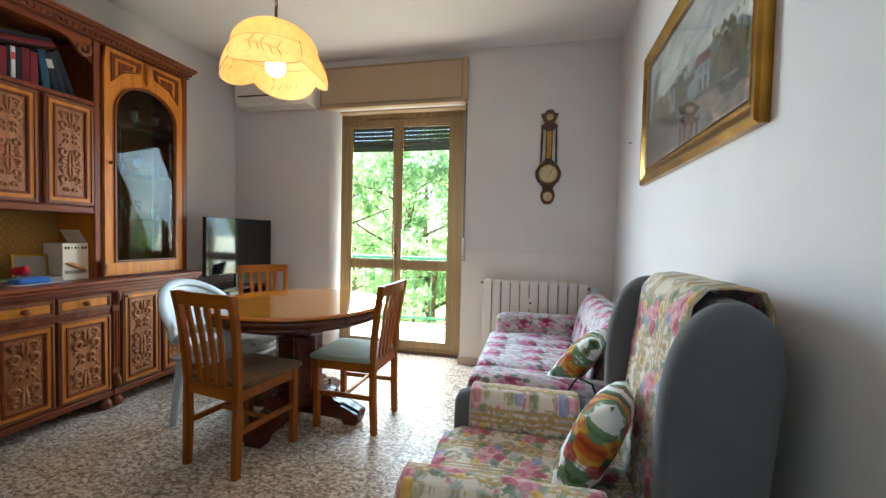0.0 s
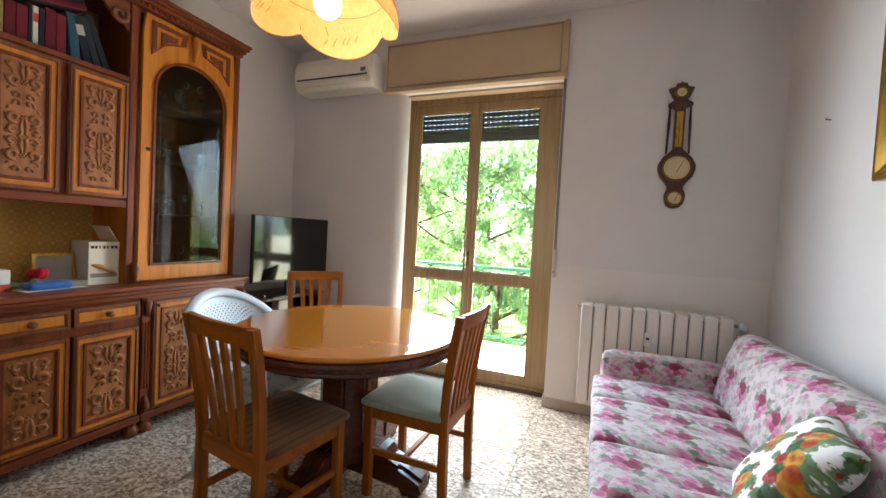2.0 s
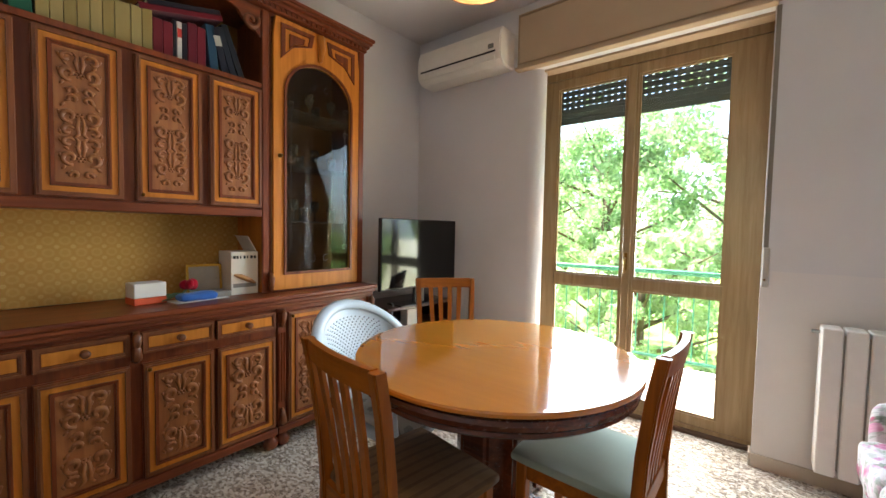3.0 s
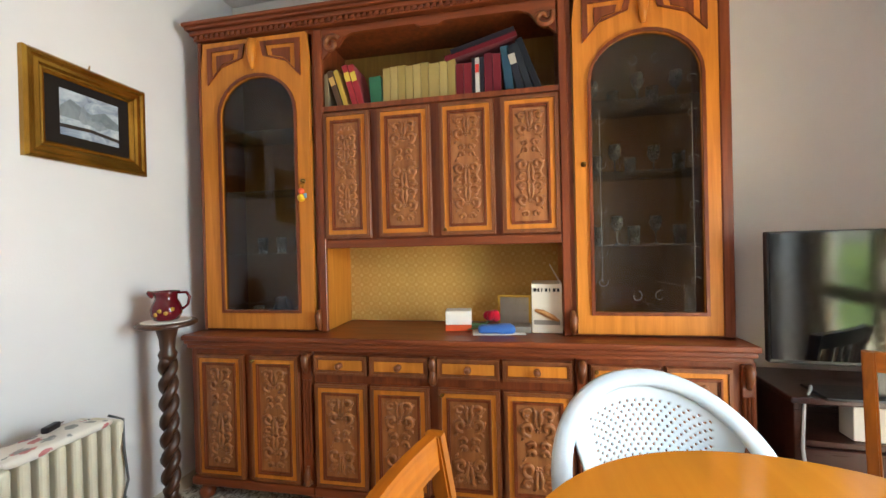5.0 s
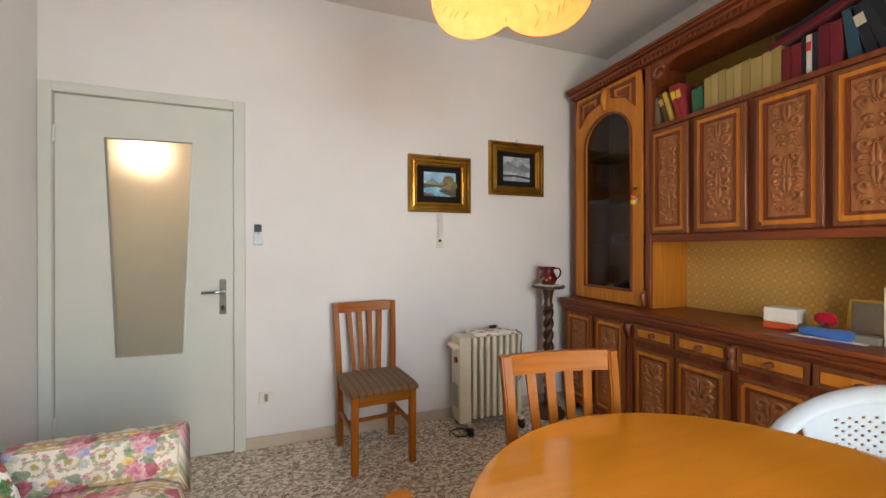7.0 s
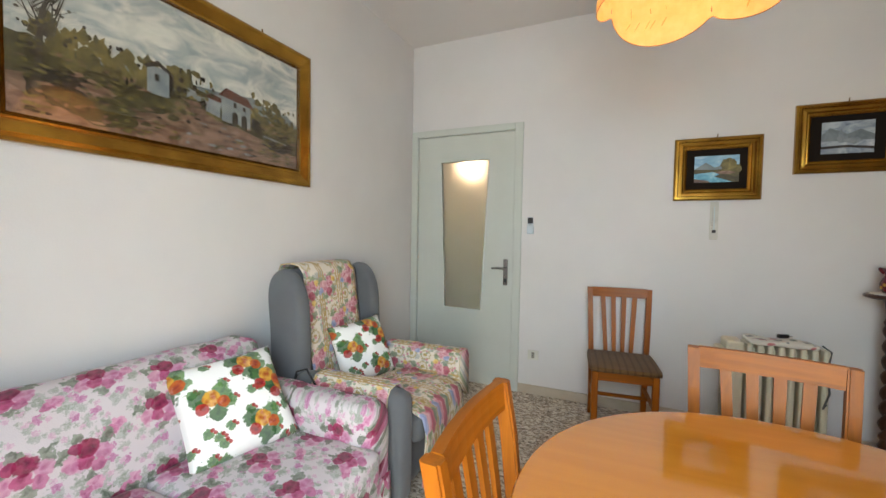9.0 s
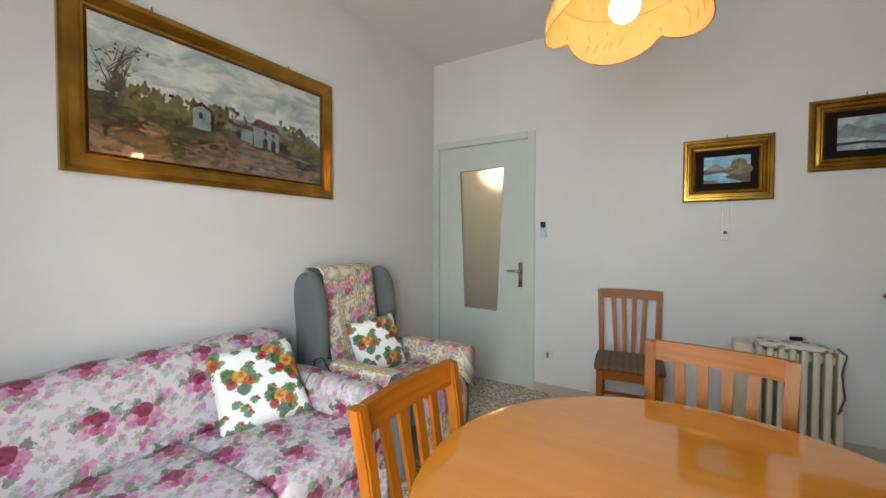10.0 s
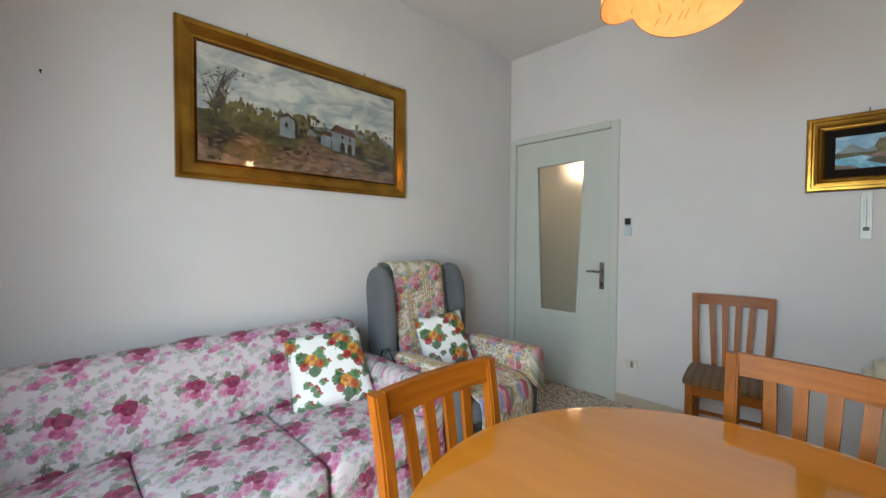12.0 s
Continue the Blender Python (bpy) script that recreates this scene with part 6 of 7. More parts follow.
def padded(bm, outline, x0, x1, r=0.04, n=8):
    """A padded board: a smoothed outline in y and z with a rounded rim between two x."""
    for _ in range(3):
        cut = []
        for p, q in zip(outline, outline[1:] + outline[:1]):
            cut += [(p[0] * 0.75 + q[0] * 0.25, p[1] * 0.75 + q[1] * 0.25), (p[0] * 0.25 + q[0] * 0.75, p[1] * 0.25 + q[1] * 0.75)]
        outline = cut
    cy, cz = sum(p[0] for p in outline) / len(outline), sum(p[1] for p in outline) / len(outline)
    rings = []
    for k in range(n + 1):
        f = -math.pi / 2 + math.pi * k / n
        inset = r * (1 - math.cos(f))
        ring = []
        for y, z in outline:
            d = math.hypot(y - cy, z - cz)
            g = (d - inset) / d
            ring.append(bm.verts.new(((x0 + x1) / 2 + (x1 - x0) / 2 * math.sin(f), cy + (y - cy) * g, cz + (z - cz) * g)))
        rings.append(ring)
    m = len(outline)
    for p, q in zip(rings, rings[1:]):
        for i in range(m):
            bm.faces.new((p[i], p[(i + 1) % m], q[(i + 1) % m], q[i]))
    bm.faces.new(rings[0])
    bm.faces.new(rings[-1])
    return bm


# ---- wing armchair ----
AC = pose(0.035, 2.15, 0, 0, 0, -90)  # local -y faces the room's west; local x runs along the world's -y
wing = thing("wing_armchair", AC, "grey upholstered wing armchair draped with flowered throws", "armchair")
part("base", soft(bmesh.new(), -0.37, 0.37, 0.03, 0.78, 0.05, 0.30, 0.03, 8), GREYFAB, wing, smooth=True)
part("seat", soft(bmesh.new(), -0.25, 0.25, -0.04, 0.58, 0.28, 0.425, 0.05, 10, 0.014), GREYFAB, wing, smooth=True)
for s in (-1, 1):
    part("armrest", soft(bmesh.new(), s * 0.255, s * 0.385, -0.03, 0.62, 0.06, 0.575, 0.055, 10, 0.004), GREYFAB, wing, smooth=True)
bk = soft(bmesh.new(), -0.29, 0.29, -0.075, 0.045, 0.0, 0.745, 0.055, 10, 0.004)
bmesh.ops.transform(bk, matrix=pose(0, 0.66, 0.33, -8), verts=bk.verts)
part("backrest", bk, GREYFAB, wing, smooth=True)
for s in (-1, 1):
    prof = [(0.56, 0.54), (0.545, 0.66), (0.545, 0.82), (0.565, 0.94), (0.61, 1.03), (0.68, 1.085), (0.76, 1.10), (0.83, 1.085), (0.885, 1.03), (0.895, 0.90), (0.87, 0.70), (0.84, 0.50), (0.72, 0.44), (0.60, 0.47)]
    prof = [(0.553 + (y - 0.545) * 0.70, z * 0.985) for y, z in prof]
    bm = padded(bmesh.new(), prof, s * 0.272, s * 0.360)
    part("wing", bm, GREYFAB, wing, "padded side wing", True)
for s in (-1, 1):
    for y in (0.07, 0.72):
        part("leg", lathe(bmesh.new(), [(0.018, 0), (0.024, 0.055)], 10), PEDWOOD, wing, at=pose(s * 0.32, y, 0))


def drape(rows_pts, x0, x1, name, cloth, nx=16, thick=0.006, wob=0.006):
    """A cloth strip: a profile of (y, z) swept from x0 to x1 with light folds."""
    bm = bmesh.new()
    fine = []
    for (ya, za), (yb, zb) in zip(rows_pts, rows_pts[1:]):
        for k in range(4):
            fine.append((ya + (yb - ya) * k / 4, za + (zb - za) * k / 4))
    fine.append(rows_pts[-1])
    g = [[bm.verts.new((x0 + (x1 - x0) * i / nx + wob * 2 * noise.noise(Vector((y * 5, z * 5, i * 0.1))), y + wob * noise.noise(Vector((i * 0.5, z * 8, y * 8))), z + wob * noise.noise(Vector((i * 0.6, y * 9, 3.3))))) for i in range(nx + 1)] for y, z in fine]
    for p, q in zip(g, g[1:]):
        for i in range(nx):
            bm.faces.new((p[i], p[i + 1], q[i + 1], q[i]))
    ob = part("cloth", bm, cloth, name, smooth=True)
    md = ob.modifiers.new("thickness", "SOLIDIFY")
    md.thickness, md.offset = thick, 0
    return ob


HEM = fabric("hem_cloth", "CDBE9C")
th = thing("throw_blanket", AC, "flowered tapestry throw hanging over the armchair's back", "blanket", "tapestry throws")
drape([(0.838, 0.95), (0.834, 1.05), (0.815, 1.092), (0.755, 1.10), (0.695, 1.092), (0.660, 1.05), (0.646, 0.95), (0.628, 0.80), (0.600, 0.62), (0.578, 0.47)], -0.24, 0.20, th, TAPESTRY)
th = thing("throw_blanket", AC, "flowered tapestry throw spread over the armchair's seat", "blanket", "tapestry throws")
drape([(0.62, 0.475), (0.52, 0.465), (0.45, 0.452), (0.20, 0.455), (0.02, 0.450), (-0.055, 0.42), (-0.07, 0.36), (-0.066, 0.20), (-0.06, 0.10)], -0.235, 0.235, th, TAPESTRY_SEAT)
for s, lab in ((-1, "flowered arm cover over the armrest by the sofa"), (1, "flowered arm cover over the armrest by the door")):
    th = thing("arm_cover", AC, lab, "arm cover", "tapestry throws")
    bm = bmesh.new()
    prof = [(s * 0.247, 0.40), (s * 0.244, 0.50), (s * 0.25, 0.555), (s * 0.275, 0.588), (s * 0.32, 0.594), (s * 0.365, 0.588), (s * 0.390, 0.555), (s * 0.395, 0.48), (s * 0.395, 0.30 if s > 0 else 0.42)]
    fine = []
    for (xa, za), (xb, zb) in zip(prof, prof[1:]):
        for k in range(3):
            fine.append((xa + (xb - xa) * k / 3, za + (zb - za) * k / 3))
    fine.append(prof[-1])
    ny = 24
    y_front = -0.042 if s > 0 else 0.045
    g = [[bm.verts.new((x + s * 0.004 * noise.noise(Vector((z * 9, j * 0.4, s))), y_front + (0.458 - y_front) * j / ny, z + 0.004 * noise.noise(Vector((x * 9, j * 0.5, 1.0))))) for j in range(ny + 1)] for x, z in fine]
    for p, q in zip(g, g[1:]):
        for j in range(ny):
            bm.faces.new((p[j], p[j + 1], q[j + 1], q[j]))
    if s > 0:
        bm.faces.new([bm.verts.new((x, -0.046, z)) for x, z in fine])
    ob = part("cloth", bm, TAPESTRY_ARM, th, smooth=True)
    md = ob.modifiers.new("thickness", "SOLIDIFY")
    md.thickness, md.offset = 0.005, 0
    part("hem", tube(bmesh.new(), [(x, y_front - 0.003, z) for x, z in fine], 0.003, 5), HEM, th, "cream sewn hem")
    part("rear_hem", tube(bmesh.new(), [(x + s * 0.001, 0.458, z) for x, z in fine], 0.003, 5), HEM, th, "cream sewn hem")
pillow(AC @ pose(0.03, 0.47, 0.60, -24, -5, -18), 0.35, "white fruit-print pillow propped in the armchair")
lead = thing("black_cable", pose(0, 0, 0), "black cable between armchair and sofa", "cable")
part("cord", tube(bmesh.new(), [(0.45, 2.56, 0.55), (0.50, 2.57, 0.63), (0.56, 2.57, 0.61), (0.60, 2.565, 0.50), (0.62, 2.56, 0.30), (0.64, 2.56, 0.008)], 0.005, 6), RUBBER, lead, smooth=True)


# ---- pictures ----
def frame_profile(bm, w, h, prof):
    """A mitred picture frame swept round a rectangle; prof is (inset, depth) from the outside in."""
    rings = []
    for d, y in prof:
        rings.append([bm.verts.new((sx * (w / 2 - d), -y, sz * (h / 2 - d))) for sx, sz in ((-1, -1), (1, -1), (1, 1), (-1, 1))])
    for p, q in zip(rings, rings[1:]):
        for i in range(4):
            bm.faces.new((p[i], p[(i + 1) % 4], q[(i + 1) % 4], q[i]))
    return bm


SKY_P = brushed_scene("painted_sky", [(0.25, "828E96"), (0.42, "A2AAAC"), (0.54, "CCCBC5"), (0.62, "DEDBD3"), (0.76, "949EA2")], 5.5, stretch=(1, 1, 2.0))
EARTH_P = brushed_scene("painted_earth", [(0.25, "463329"), (0.45, "725545"), (0.6, "977868"), (0.78, "60493C")], 9.0, stretch=(1, 1, 2.5))
GREEN_P = brushed_scene("painted_grass", [(0.25, "2E2A1A"), (0.5, "4C452B"), (0.75, "6E643C")], 16.0, stretch=(1, 1, 1.6))
TREE_P = brushed_scene("painted_trees", [(0.25, "3E3722"), (0.5, "6C6038"), (0.75, "968448")], 22.0)
HILL_P = brushed_scene("painted_hills", [(0.3, "5F6A6E"), (0.6, "7E878A")], 10.0)
HOUSE_P = brushed_scene("painted_house", [(0.3, "66727C"), (0.65, "939A9C")], 14.0)
ROOF_P = brushed_scene("painted_roof", [(0.3, "4A2A22"), (0.7, "6E4032")], 18.0)
DARK_P = brushed_scene("painted_dark", [(0.3, "1E1A16"), (0.7, "3A3026")], 18.0)
BRANCH_P = brushed_scene("painted_branch", [(0.3, "2A241E"), (0.7, "5E564A")], 20.0)
WATER_P = brushed_scene("painted_water", [(0.3, "3E7A9A"), (0.5, "6FB0C6"), (0.75, "B9D6D6")], 14.0, stretch=(1, 1, 2))
BLUE_P = brushed_scene("painted_blue_sky", [(0.3, "5E8FB4"), (0.55, "8FB6CC"), (0.75, "D6DCD6")], 8.0, stretch=(1, 1, 2))
SNOW_P = brushed_scene("painted_snow", [(0.3, "5E6A7C"), (0.5, "9AA4AE"), (0.75, "D0D4D4")], 12.0, stretch=(1, 1, 1.6))


def blob(cx, cz, rx, rz, seed, n=22, rough=0.22):
    rng = random.Random(seed)
    return [(cx + rx * math.cos(2 * math.pi * i / n) * (1 + rng.uniform(-rough, rough)), cz + rz * math.sin(2 * math.pi * i / n) * (1 + rng.uniform(-rough, rough))) for i in range(n)]


def painted(name, parent, mats, shapes):
    """Flat painted shapes, each a hair in front of the last: (outline, material index)."""
    bm = bmesh.new()
    for i, (o, mi) in enumerate(shapes):
        y = -0.000022 * (i + 1)
        f = bm.faces.new([bm.verts.new((x, y, z)) for x, z in o])
        f.material_index = mi
    me = bpy.data.meshes.new(name)
    bm.to_mesh(me)
    bm.free()
    for mt in mats:
        me.materials.append(mt)
    return share(name, me, parent, pose(0, -0.010, 0), "oil-painted country scene")


slope = math.degrees(math.atan(0.0266))
big = thing("large_painting", pose(right_x(2.80) - 0.001, 2.803, 1.925, 0, 0, -90 - slope), "large gilt-framed painting of farmhouses under a cloudy sky", "painting")
W2, H2 = 1.375, 0.765
part("frame", frame_profile(bmesh.new(), W2, H2, [(0.0, 0.0), (0.0, 0.028), (0.012, 0.036), (0.028, 0.036), (0.05, 0.026), (0.068, 0.018), (0.072, 0.021), (0.080, 0.021), (0.085, 0.012), (0.085, 0.0)]), GILT, big, "moulded gilt frame")
part("inner_slip", frame_profile(bmesh.new(), W2 - 0.168, H2 - 0.168, [(0.0, 0.0), (0.0, 0.016), (0.010, 0.014), (0.010, 0.0)]), GILTDARK, big)
a, b = W2 / 2 - 0.092, H2 / 2 - 0.092
# local x runs towards the hall door, so the bare tree stands at the low-x end
shapes = [([(-a, -b), (a, -b), (a, b), (-a, b)], 0),
          ([(-a, -0.06), (-0.25, -0.02), (0.1, 0.0), (0.3, 0.03), (0.42, -0.01), (0.52, 0.0), (a, -0.05), (a, -b), (-a, -b)], 4),
          ([(-a, -0.03), (-0.35, -0.05), (0.0, -0.07), (0.4, -0.09), (a, -0.12), (a, -b), (-a, -b)], 2),
          ([(-a, -b), (-a, -0.16), (-0.35, -0.13), (0.0, -0.16), (0.2, -0.14), (a, -0.22), (a, -b)], 1),
          ([(-0.05, -0.11), (0.05, -0.10), (0.45, -b), (-0.3, -b)], 1)]
shapes += [(blob(-0.46 + 0.028 * i, -0.03 + 0.035 * math.sin(i * 2.0), 0.03, 0.04, i, 16, 0.4), 3) for i in range(15)]
shapes += [(blob(0.28 + 0.026 * i, -0.085 + 0.02 * math.sin(i), 0.026, 0.034, 20 + i, 16, 0.4), 3) for i in range(13)]
shapes += [(blob(-0.47, -0.17, 0.09, 0.06, 31), 7), (blob(-0.35, -0.22, 0.14, 0.05, 32), 2), (blob(-0.2, -0.15, 0.10, 0.035, 33), 2), (blob(0.46, -0.19, 0.09, 0.03, 34), 7)]
houses = [([(-0.22, -0.10), (-0.10, -0.10), (-0.10, 0.06), (-0.22, 0.06)], 5), ([(-0.235, 0.055), (-0.16, 0.10), (-0.075, 0.045), (-0.09, 0.035), (-0.16, 0.07), (-0.225, 0.04)], 7),
           ([(-0.18, -0.02), (-0.155, -0.02), (-0.155, 0.02), (-0.18, 0.02)], 7), ([(-0.10, -0.10), (-0.075, -0.08), (-0.075, 0.04), (-0.10, 0.06)], 7),
           ([(0.10, -0.13), (0.30, -0.14), (0.30, 0.0), (0.10, 0.02)], 5), ([(0.08, 0.02), (0.13, 0.075), (0.28, 0.05), (0.325, -0.005)], 6),
           ([(0.0, -0.10), (0.09, -0.12), (0.09, -0.02), (0.0, -0.02)], 5), ([(-0.015, -0.02), (0.03, 0.01), (0.10, 0.0), (0.095, -0.03)], 6),
           ([(0.17, -0.14), (0.21, -0.14), (0.21, -0.07), (0.19, -0.055), (0.17, -0.07)], 7), ([(0.235, -0.14), (0.275, -0.14), (0.275, -0.075), (0.255, -0.06), (0.235, -0.075)], 7),
           ([(0.18, -0.03), (0.20, -0.03), (0.20, 0.0), (0.18, 0.0)], 7), ([(0.245, -0.035), (0.265, -0.035), (0.265, -0.01), (0.245, -0.01)], 7),
           ([(0.31, -0.13), (0.38, -0.15), (0.38, -0.07), (0.31, -0.06)], 7), ([(0.40, -0.165), (a, -0.185), (a, -0.175), (0.40, -0.15)], 5)]
for outline, colour in houses:
    left_house = max(x for x, z in outline) < -0.05
    cx, cz, k = (-0.13, -0.10, 0.70) if left_house else (0.22, -0.12, 0.78)
    shapes.append(([(cx + (x - cx) * k, cz + (z - cz) * k) for x, z in outline], colour))
rt = random.Random(7)
for i in range(90):
    x0, z0 = rt.uniform(-a + 0.03, a - 0.03), rt.uniform(-b + 0.02, -0.02)
    shapes.insert(5, (blob(x0, z0, rt.uniform(0.008, 0.04), rt.uniform(0.004, 0.014), 100 + i, 9, 0.35), rt.choice((1, 2, 3, 1, 2))))
for i in range(40):
    x0 = rt.choice((rt.uniform(-a + 0.03, -0.24), rt.uniform(0.30, a - 0.03), rt.uniform(-0.09, 0.02)))
    shapes.insert(11, (blob(x0, rt.uniform(-0.10, 0.05), rt.uniform(0.010, 0.03), rt.uniform(0.012, 0.035), 300 + i, 11, 0.35), rt.choice((3, 3, 2))))
for i in range(30):
    shapes.append((blob(-0.50 + rt.uniform(-0.07, 0.12), rt.uniform(0.0, 0.20), 0.006, 0.005, 500 + i, 7, 0.3), rt.choice((7, 8))))
for i in range(26):
    x0 = -0.50 + rt.uniform(-0.03, 0.03)
    z0 = rt.uniform(-0.05, 0.12)
    dx, dz = rt.uniform(-0.07, 0.13), rt.uniform(0.05, 0.15)
    w = 0.003
    shapes.append(([(x0 - w, z0), (x0 + w, z0), (x0 + dx + 0.001, min(b - 0.01, z0 + dz)), (x0 + dx - 0.001, min(b - 0.01, z0 + dz))], 8))
shapes.append(([(-0.535, -0.22), (-0.512, -0.22), (-0.50, 0.05), (-0.46, 0.19), (-0.464, 0.19), (-0.512, 0.06)], 8))
for i in range(420):
    x0 = rt.uniform(-a + 0.03, a - 0.03)
    z0 = rt.uniform(-b + 0.015, -0.10) if i % 3 else rt.uniform(-0.13, -0.05)
    if -0.20 < x0 < 0.32 and z0 > -0.135:
        continue
    road = abs(x0 - 0.10) < 0.05 + 0.9 * (-0.10 - z0)
    colour = rt.choice((1, 1, 1, 7, 5)) if road else rt.choice((1, 2, 2, 3, 7, 3))
    shapes.append((blob(x0, z0, rt.uniform(0.005, 0.022), rt.uniform(0.002, 0.007), 700 + i, 7, 0.4), colour))
for i in range(110):
    x0 = rt.choice((rt.uniform(-0.56, -0.22), rt.uniform(0.34, a - 0.02), rt.uniform(-0.08, 0.08)))
    shapes.append((blob(x0, rt.uniform(-0.09, 0.03), rt.uniform(0.004, 0.012), rt.uniform(0.005, 0.016), 1200 + i, 7, 0.4), rt.choice((3, 3, 2, 7))))
painted("canvas", big, [SKY_P, EARTH_P, GREEN_P, TREE_P, HILL_P, HOUSE_P, ROOF_P, DARK_P, BRANCH_P], shapes)
pane = part("pane", boxes((-a - 0.004, a + 0.004, -0.0300, -0.0285, -b - 0.004, b + 0.004)), PICGLASS, big, "clear picture glass")
pane.visible_shadow = False
for x in (-0.36, 0.36):
    part("hanging_hook", tube(bmesh.new(), [(x, -0.01, H2 / 2 - 0.002), (x, -0.008, H2 / 2 + 0.025)], 0.004, 6), OLDBRASS, big)


def small_picture(x, z, w, h, mats, shapes, label):
    p = thing("small_painting", pose(x, BACK + 0.001, z, 0, 0, 180), label, "painting", "small framed paintings")
    part("frame", frame_profile(bmesh.new(), w, h, [(0.0, 0.0), (0.0, 0.022), (0.010, 0.032), (0.022, 0.032), (0.028, 0.024), (0.034, 0.024), (0.048, 0.027), (0.056, 0.019), (0.062, 0.021), (0.070, 0.018), (0.077, 0.010), (0.077, 0.0)]), GILT, p, "stepped gilt frame")
    part("mount", boxes((-w / 2 + 0.075, w / 2 - 0.075, -0.006, -0.001, -h / 2 + 0.075, h / 2 - 0.075)), VELVET, p, "dark velvet mount")
    painted("canvas", p, mats, shapes)
    part("nail", tube(bmesh.new(), [(0, -0.004, h / 2), (0, -0.012, h / 2 + 0.022)], 0.003, 6), OLDBRASS, p)
    return p


q, r = 0.125, 0.088
small_picture(-1.402, 1.735, 0.490, 0.415, [BLUE_P, HILL_P, GREEN_P, TREE_P, WATER_P, EARTH_P], [
    ([(-q, -r), (q, -r), (q, r), (-q, r)], 0), ([(-q, 0.0), (-0.06, 0.045), (-0.01, 0.01), (0.05, 0.03), (q, 0.0), (q, -r), (-q, -r)], 1),
    ([(-q, 0.0), (0.0, -0.005), (q, 0.005), (q, -r), (-q, -r)], 2), (blob(0.07, 0.02, 0.045, 0.05, 3), 3), (blob(0.10, 0.0, 0.04, 0.03, 4), 3),
    ([(-q, -0.03), (-0.02, -0.02), (0.02, -0.035), (-0.01, -0.05), (0.09, -r), (-0.03, -r), (-q, -0.06)], 4), ([(-q, -r), (-q, -0.065), (-0.05, -0.075), (-0.03, -r)], 5), (blob(0.05, -0.025, 0.05, 0.010, 6), 5)], "small gilt-framed painting of a river meadow")
q, r = 0.120, 0.095
small_picture(-2.050, 1.890, 0.495, 0.420, [SNOW_P, HILL_P, HOUSE_P, DARK_P], [
    ([(-q, -r), (q, -r), (q, r), (-q, r)], 0), ([(-q, 0.02), (-0.08, 0.06), (0.0, 0.02), (0.06, 0.045), (q, 0.01), (q, -0.02), (-q, -0.02)], 1),
    (blob(-0.02, -0.01, 0.03, 0.022, 8), 2), (blob(0.03, -0.02, 0.035, 0.02, 9), 2), (blob(-0.03, 0.015, 0.012, 0.03, 10), 2), ([(-q, -0.05), (0.0, -0.045), (q, -0.06), (q, -0.075), (0.0, -0.06), (-q, -0.065)], 3)], "small gilt-framed painting of a grey snowy valley")

# ---- small things on the walls ----
th = thing("wall_thermometer", pose(-1.402, BACK, 1.385), "clear plastic wall thermometer with a dark bulb", "thermometer")
part("backing", box(bmesh.new(), -0.024, 0.024, 0.001, 0.006, -0.12, 0.135, 0.003), plain("clear_plastic", "CFCBC2", 0.25), th)
part("tube", tube(bmesh.new(), [(0, 0.008, -0.06), (0, 0.008, 0.10)], 0.003, 6), WHITEPL, th)
part("bulb", box(bmesh.new(), -0.012, 0.012, 0.006, 0.014, -0.075, -0.055, 0.004), BLACK, th)
bm = bmesh.new()
for i in range(14):
    box(bm, 0.006, 0.014, 0.0062, 0.0075, -0.045 + i * 0.010, -0.0435 + i * 0.010)
part("scale_marks", bm, BLACK, th)
rc = thing("remote_control", pose(-0.183, BACK, 1.352), "white remote control in its wall holder", "remote control")
part("holder", box(bmesh.new(), -0.026, 0.026, 0.001, 0.026, -0.066, 0.0, 0.005, 2), WHITEPL, rc)
part("handset", box(bmesh.new(), -0.022, 0.022, 0.006, 0.022, -0.03, 0.066, 0.006, 2), WHITEPL, rc)
part("screen", boxes((-0.021, 0.021, 0.0225, 0.0245, 0.016, 0.063)), BLACK, rc)
for i in range(3):
    part("button", boxes((-0.006, 0.006, 0.0225, 0.0245, 0.006 - i * 0.012, 0.012 - i * 0.012)), plain("grey_button", "7A7A78", 0.5), rc)
so = thing("wall_socket", pose(-0.227, BACK, 0.318), "white wall socket plate above the skirting", "socket")
part("plate", box(bmesh.new(), -0.043, 0.043, 0.001, 0.010, -0.038, 0.038, 0.004, 2), plain("socket_plastic", "D8D4C8", 0.35), so)
part("insert", box(bmesh.new(), -0.012, 0.012, 0.0095, 0.014, -0.025, 0.025, 0.002), plain("socket_insert", "9C968A", 0.4), so)
bm = bmesh.new()
for dz in (-0.013, 0.0, 0.013):
    box(bm, -0.003, 0.003, 0.0135, 0.0152, dz - 0.003, dz + 0.003)
part("pin_holes", bm, BLACK, so)
nail = thing("wall_nail", pose(right_x(3.93), 3.93, 1.905), "bare nail stuck in the white wall", "nail")
part("shank", tube(bmesh.new(), [(0.0, 0, 0), (-0.018, 0, 0.004)], 0.0025, 6), DARKSLOT, nail)
part("head", lathe(bmesh.new(), [(0.005, 0), (0.005, 0.002)], 8), DARKSLOT, nail, at=pose(-0.018, 0, 0.004, 0, -90))

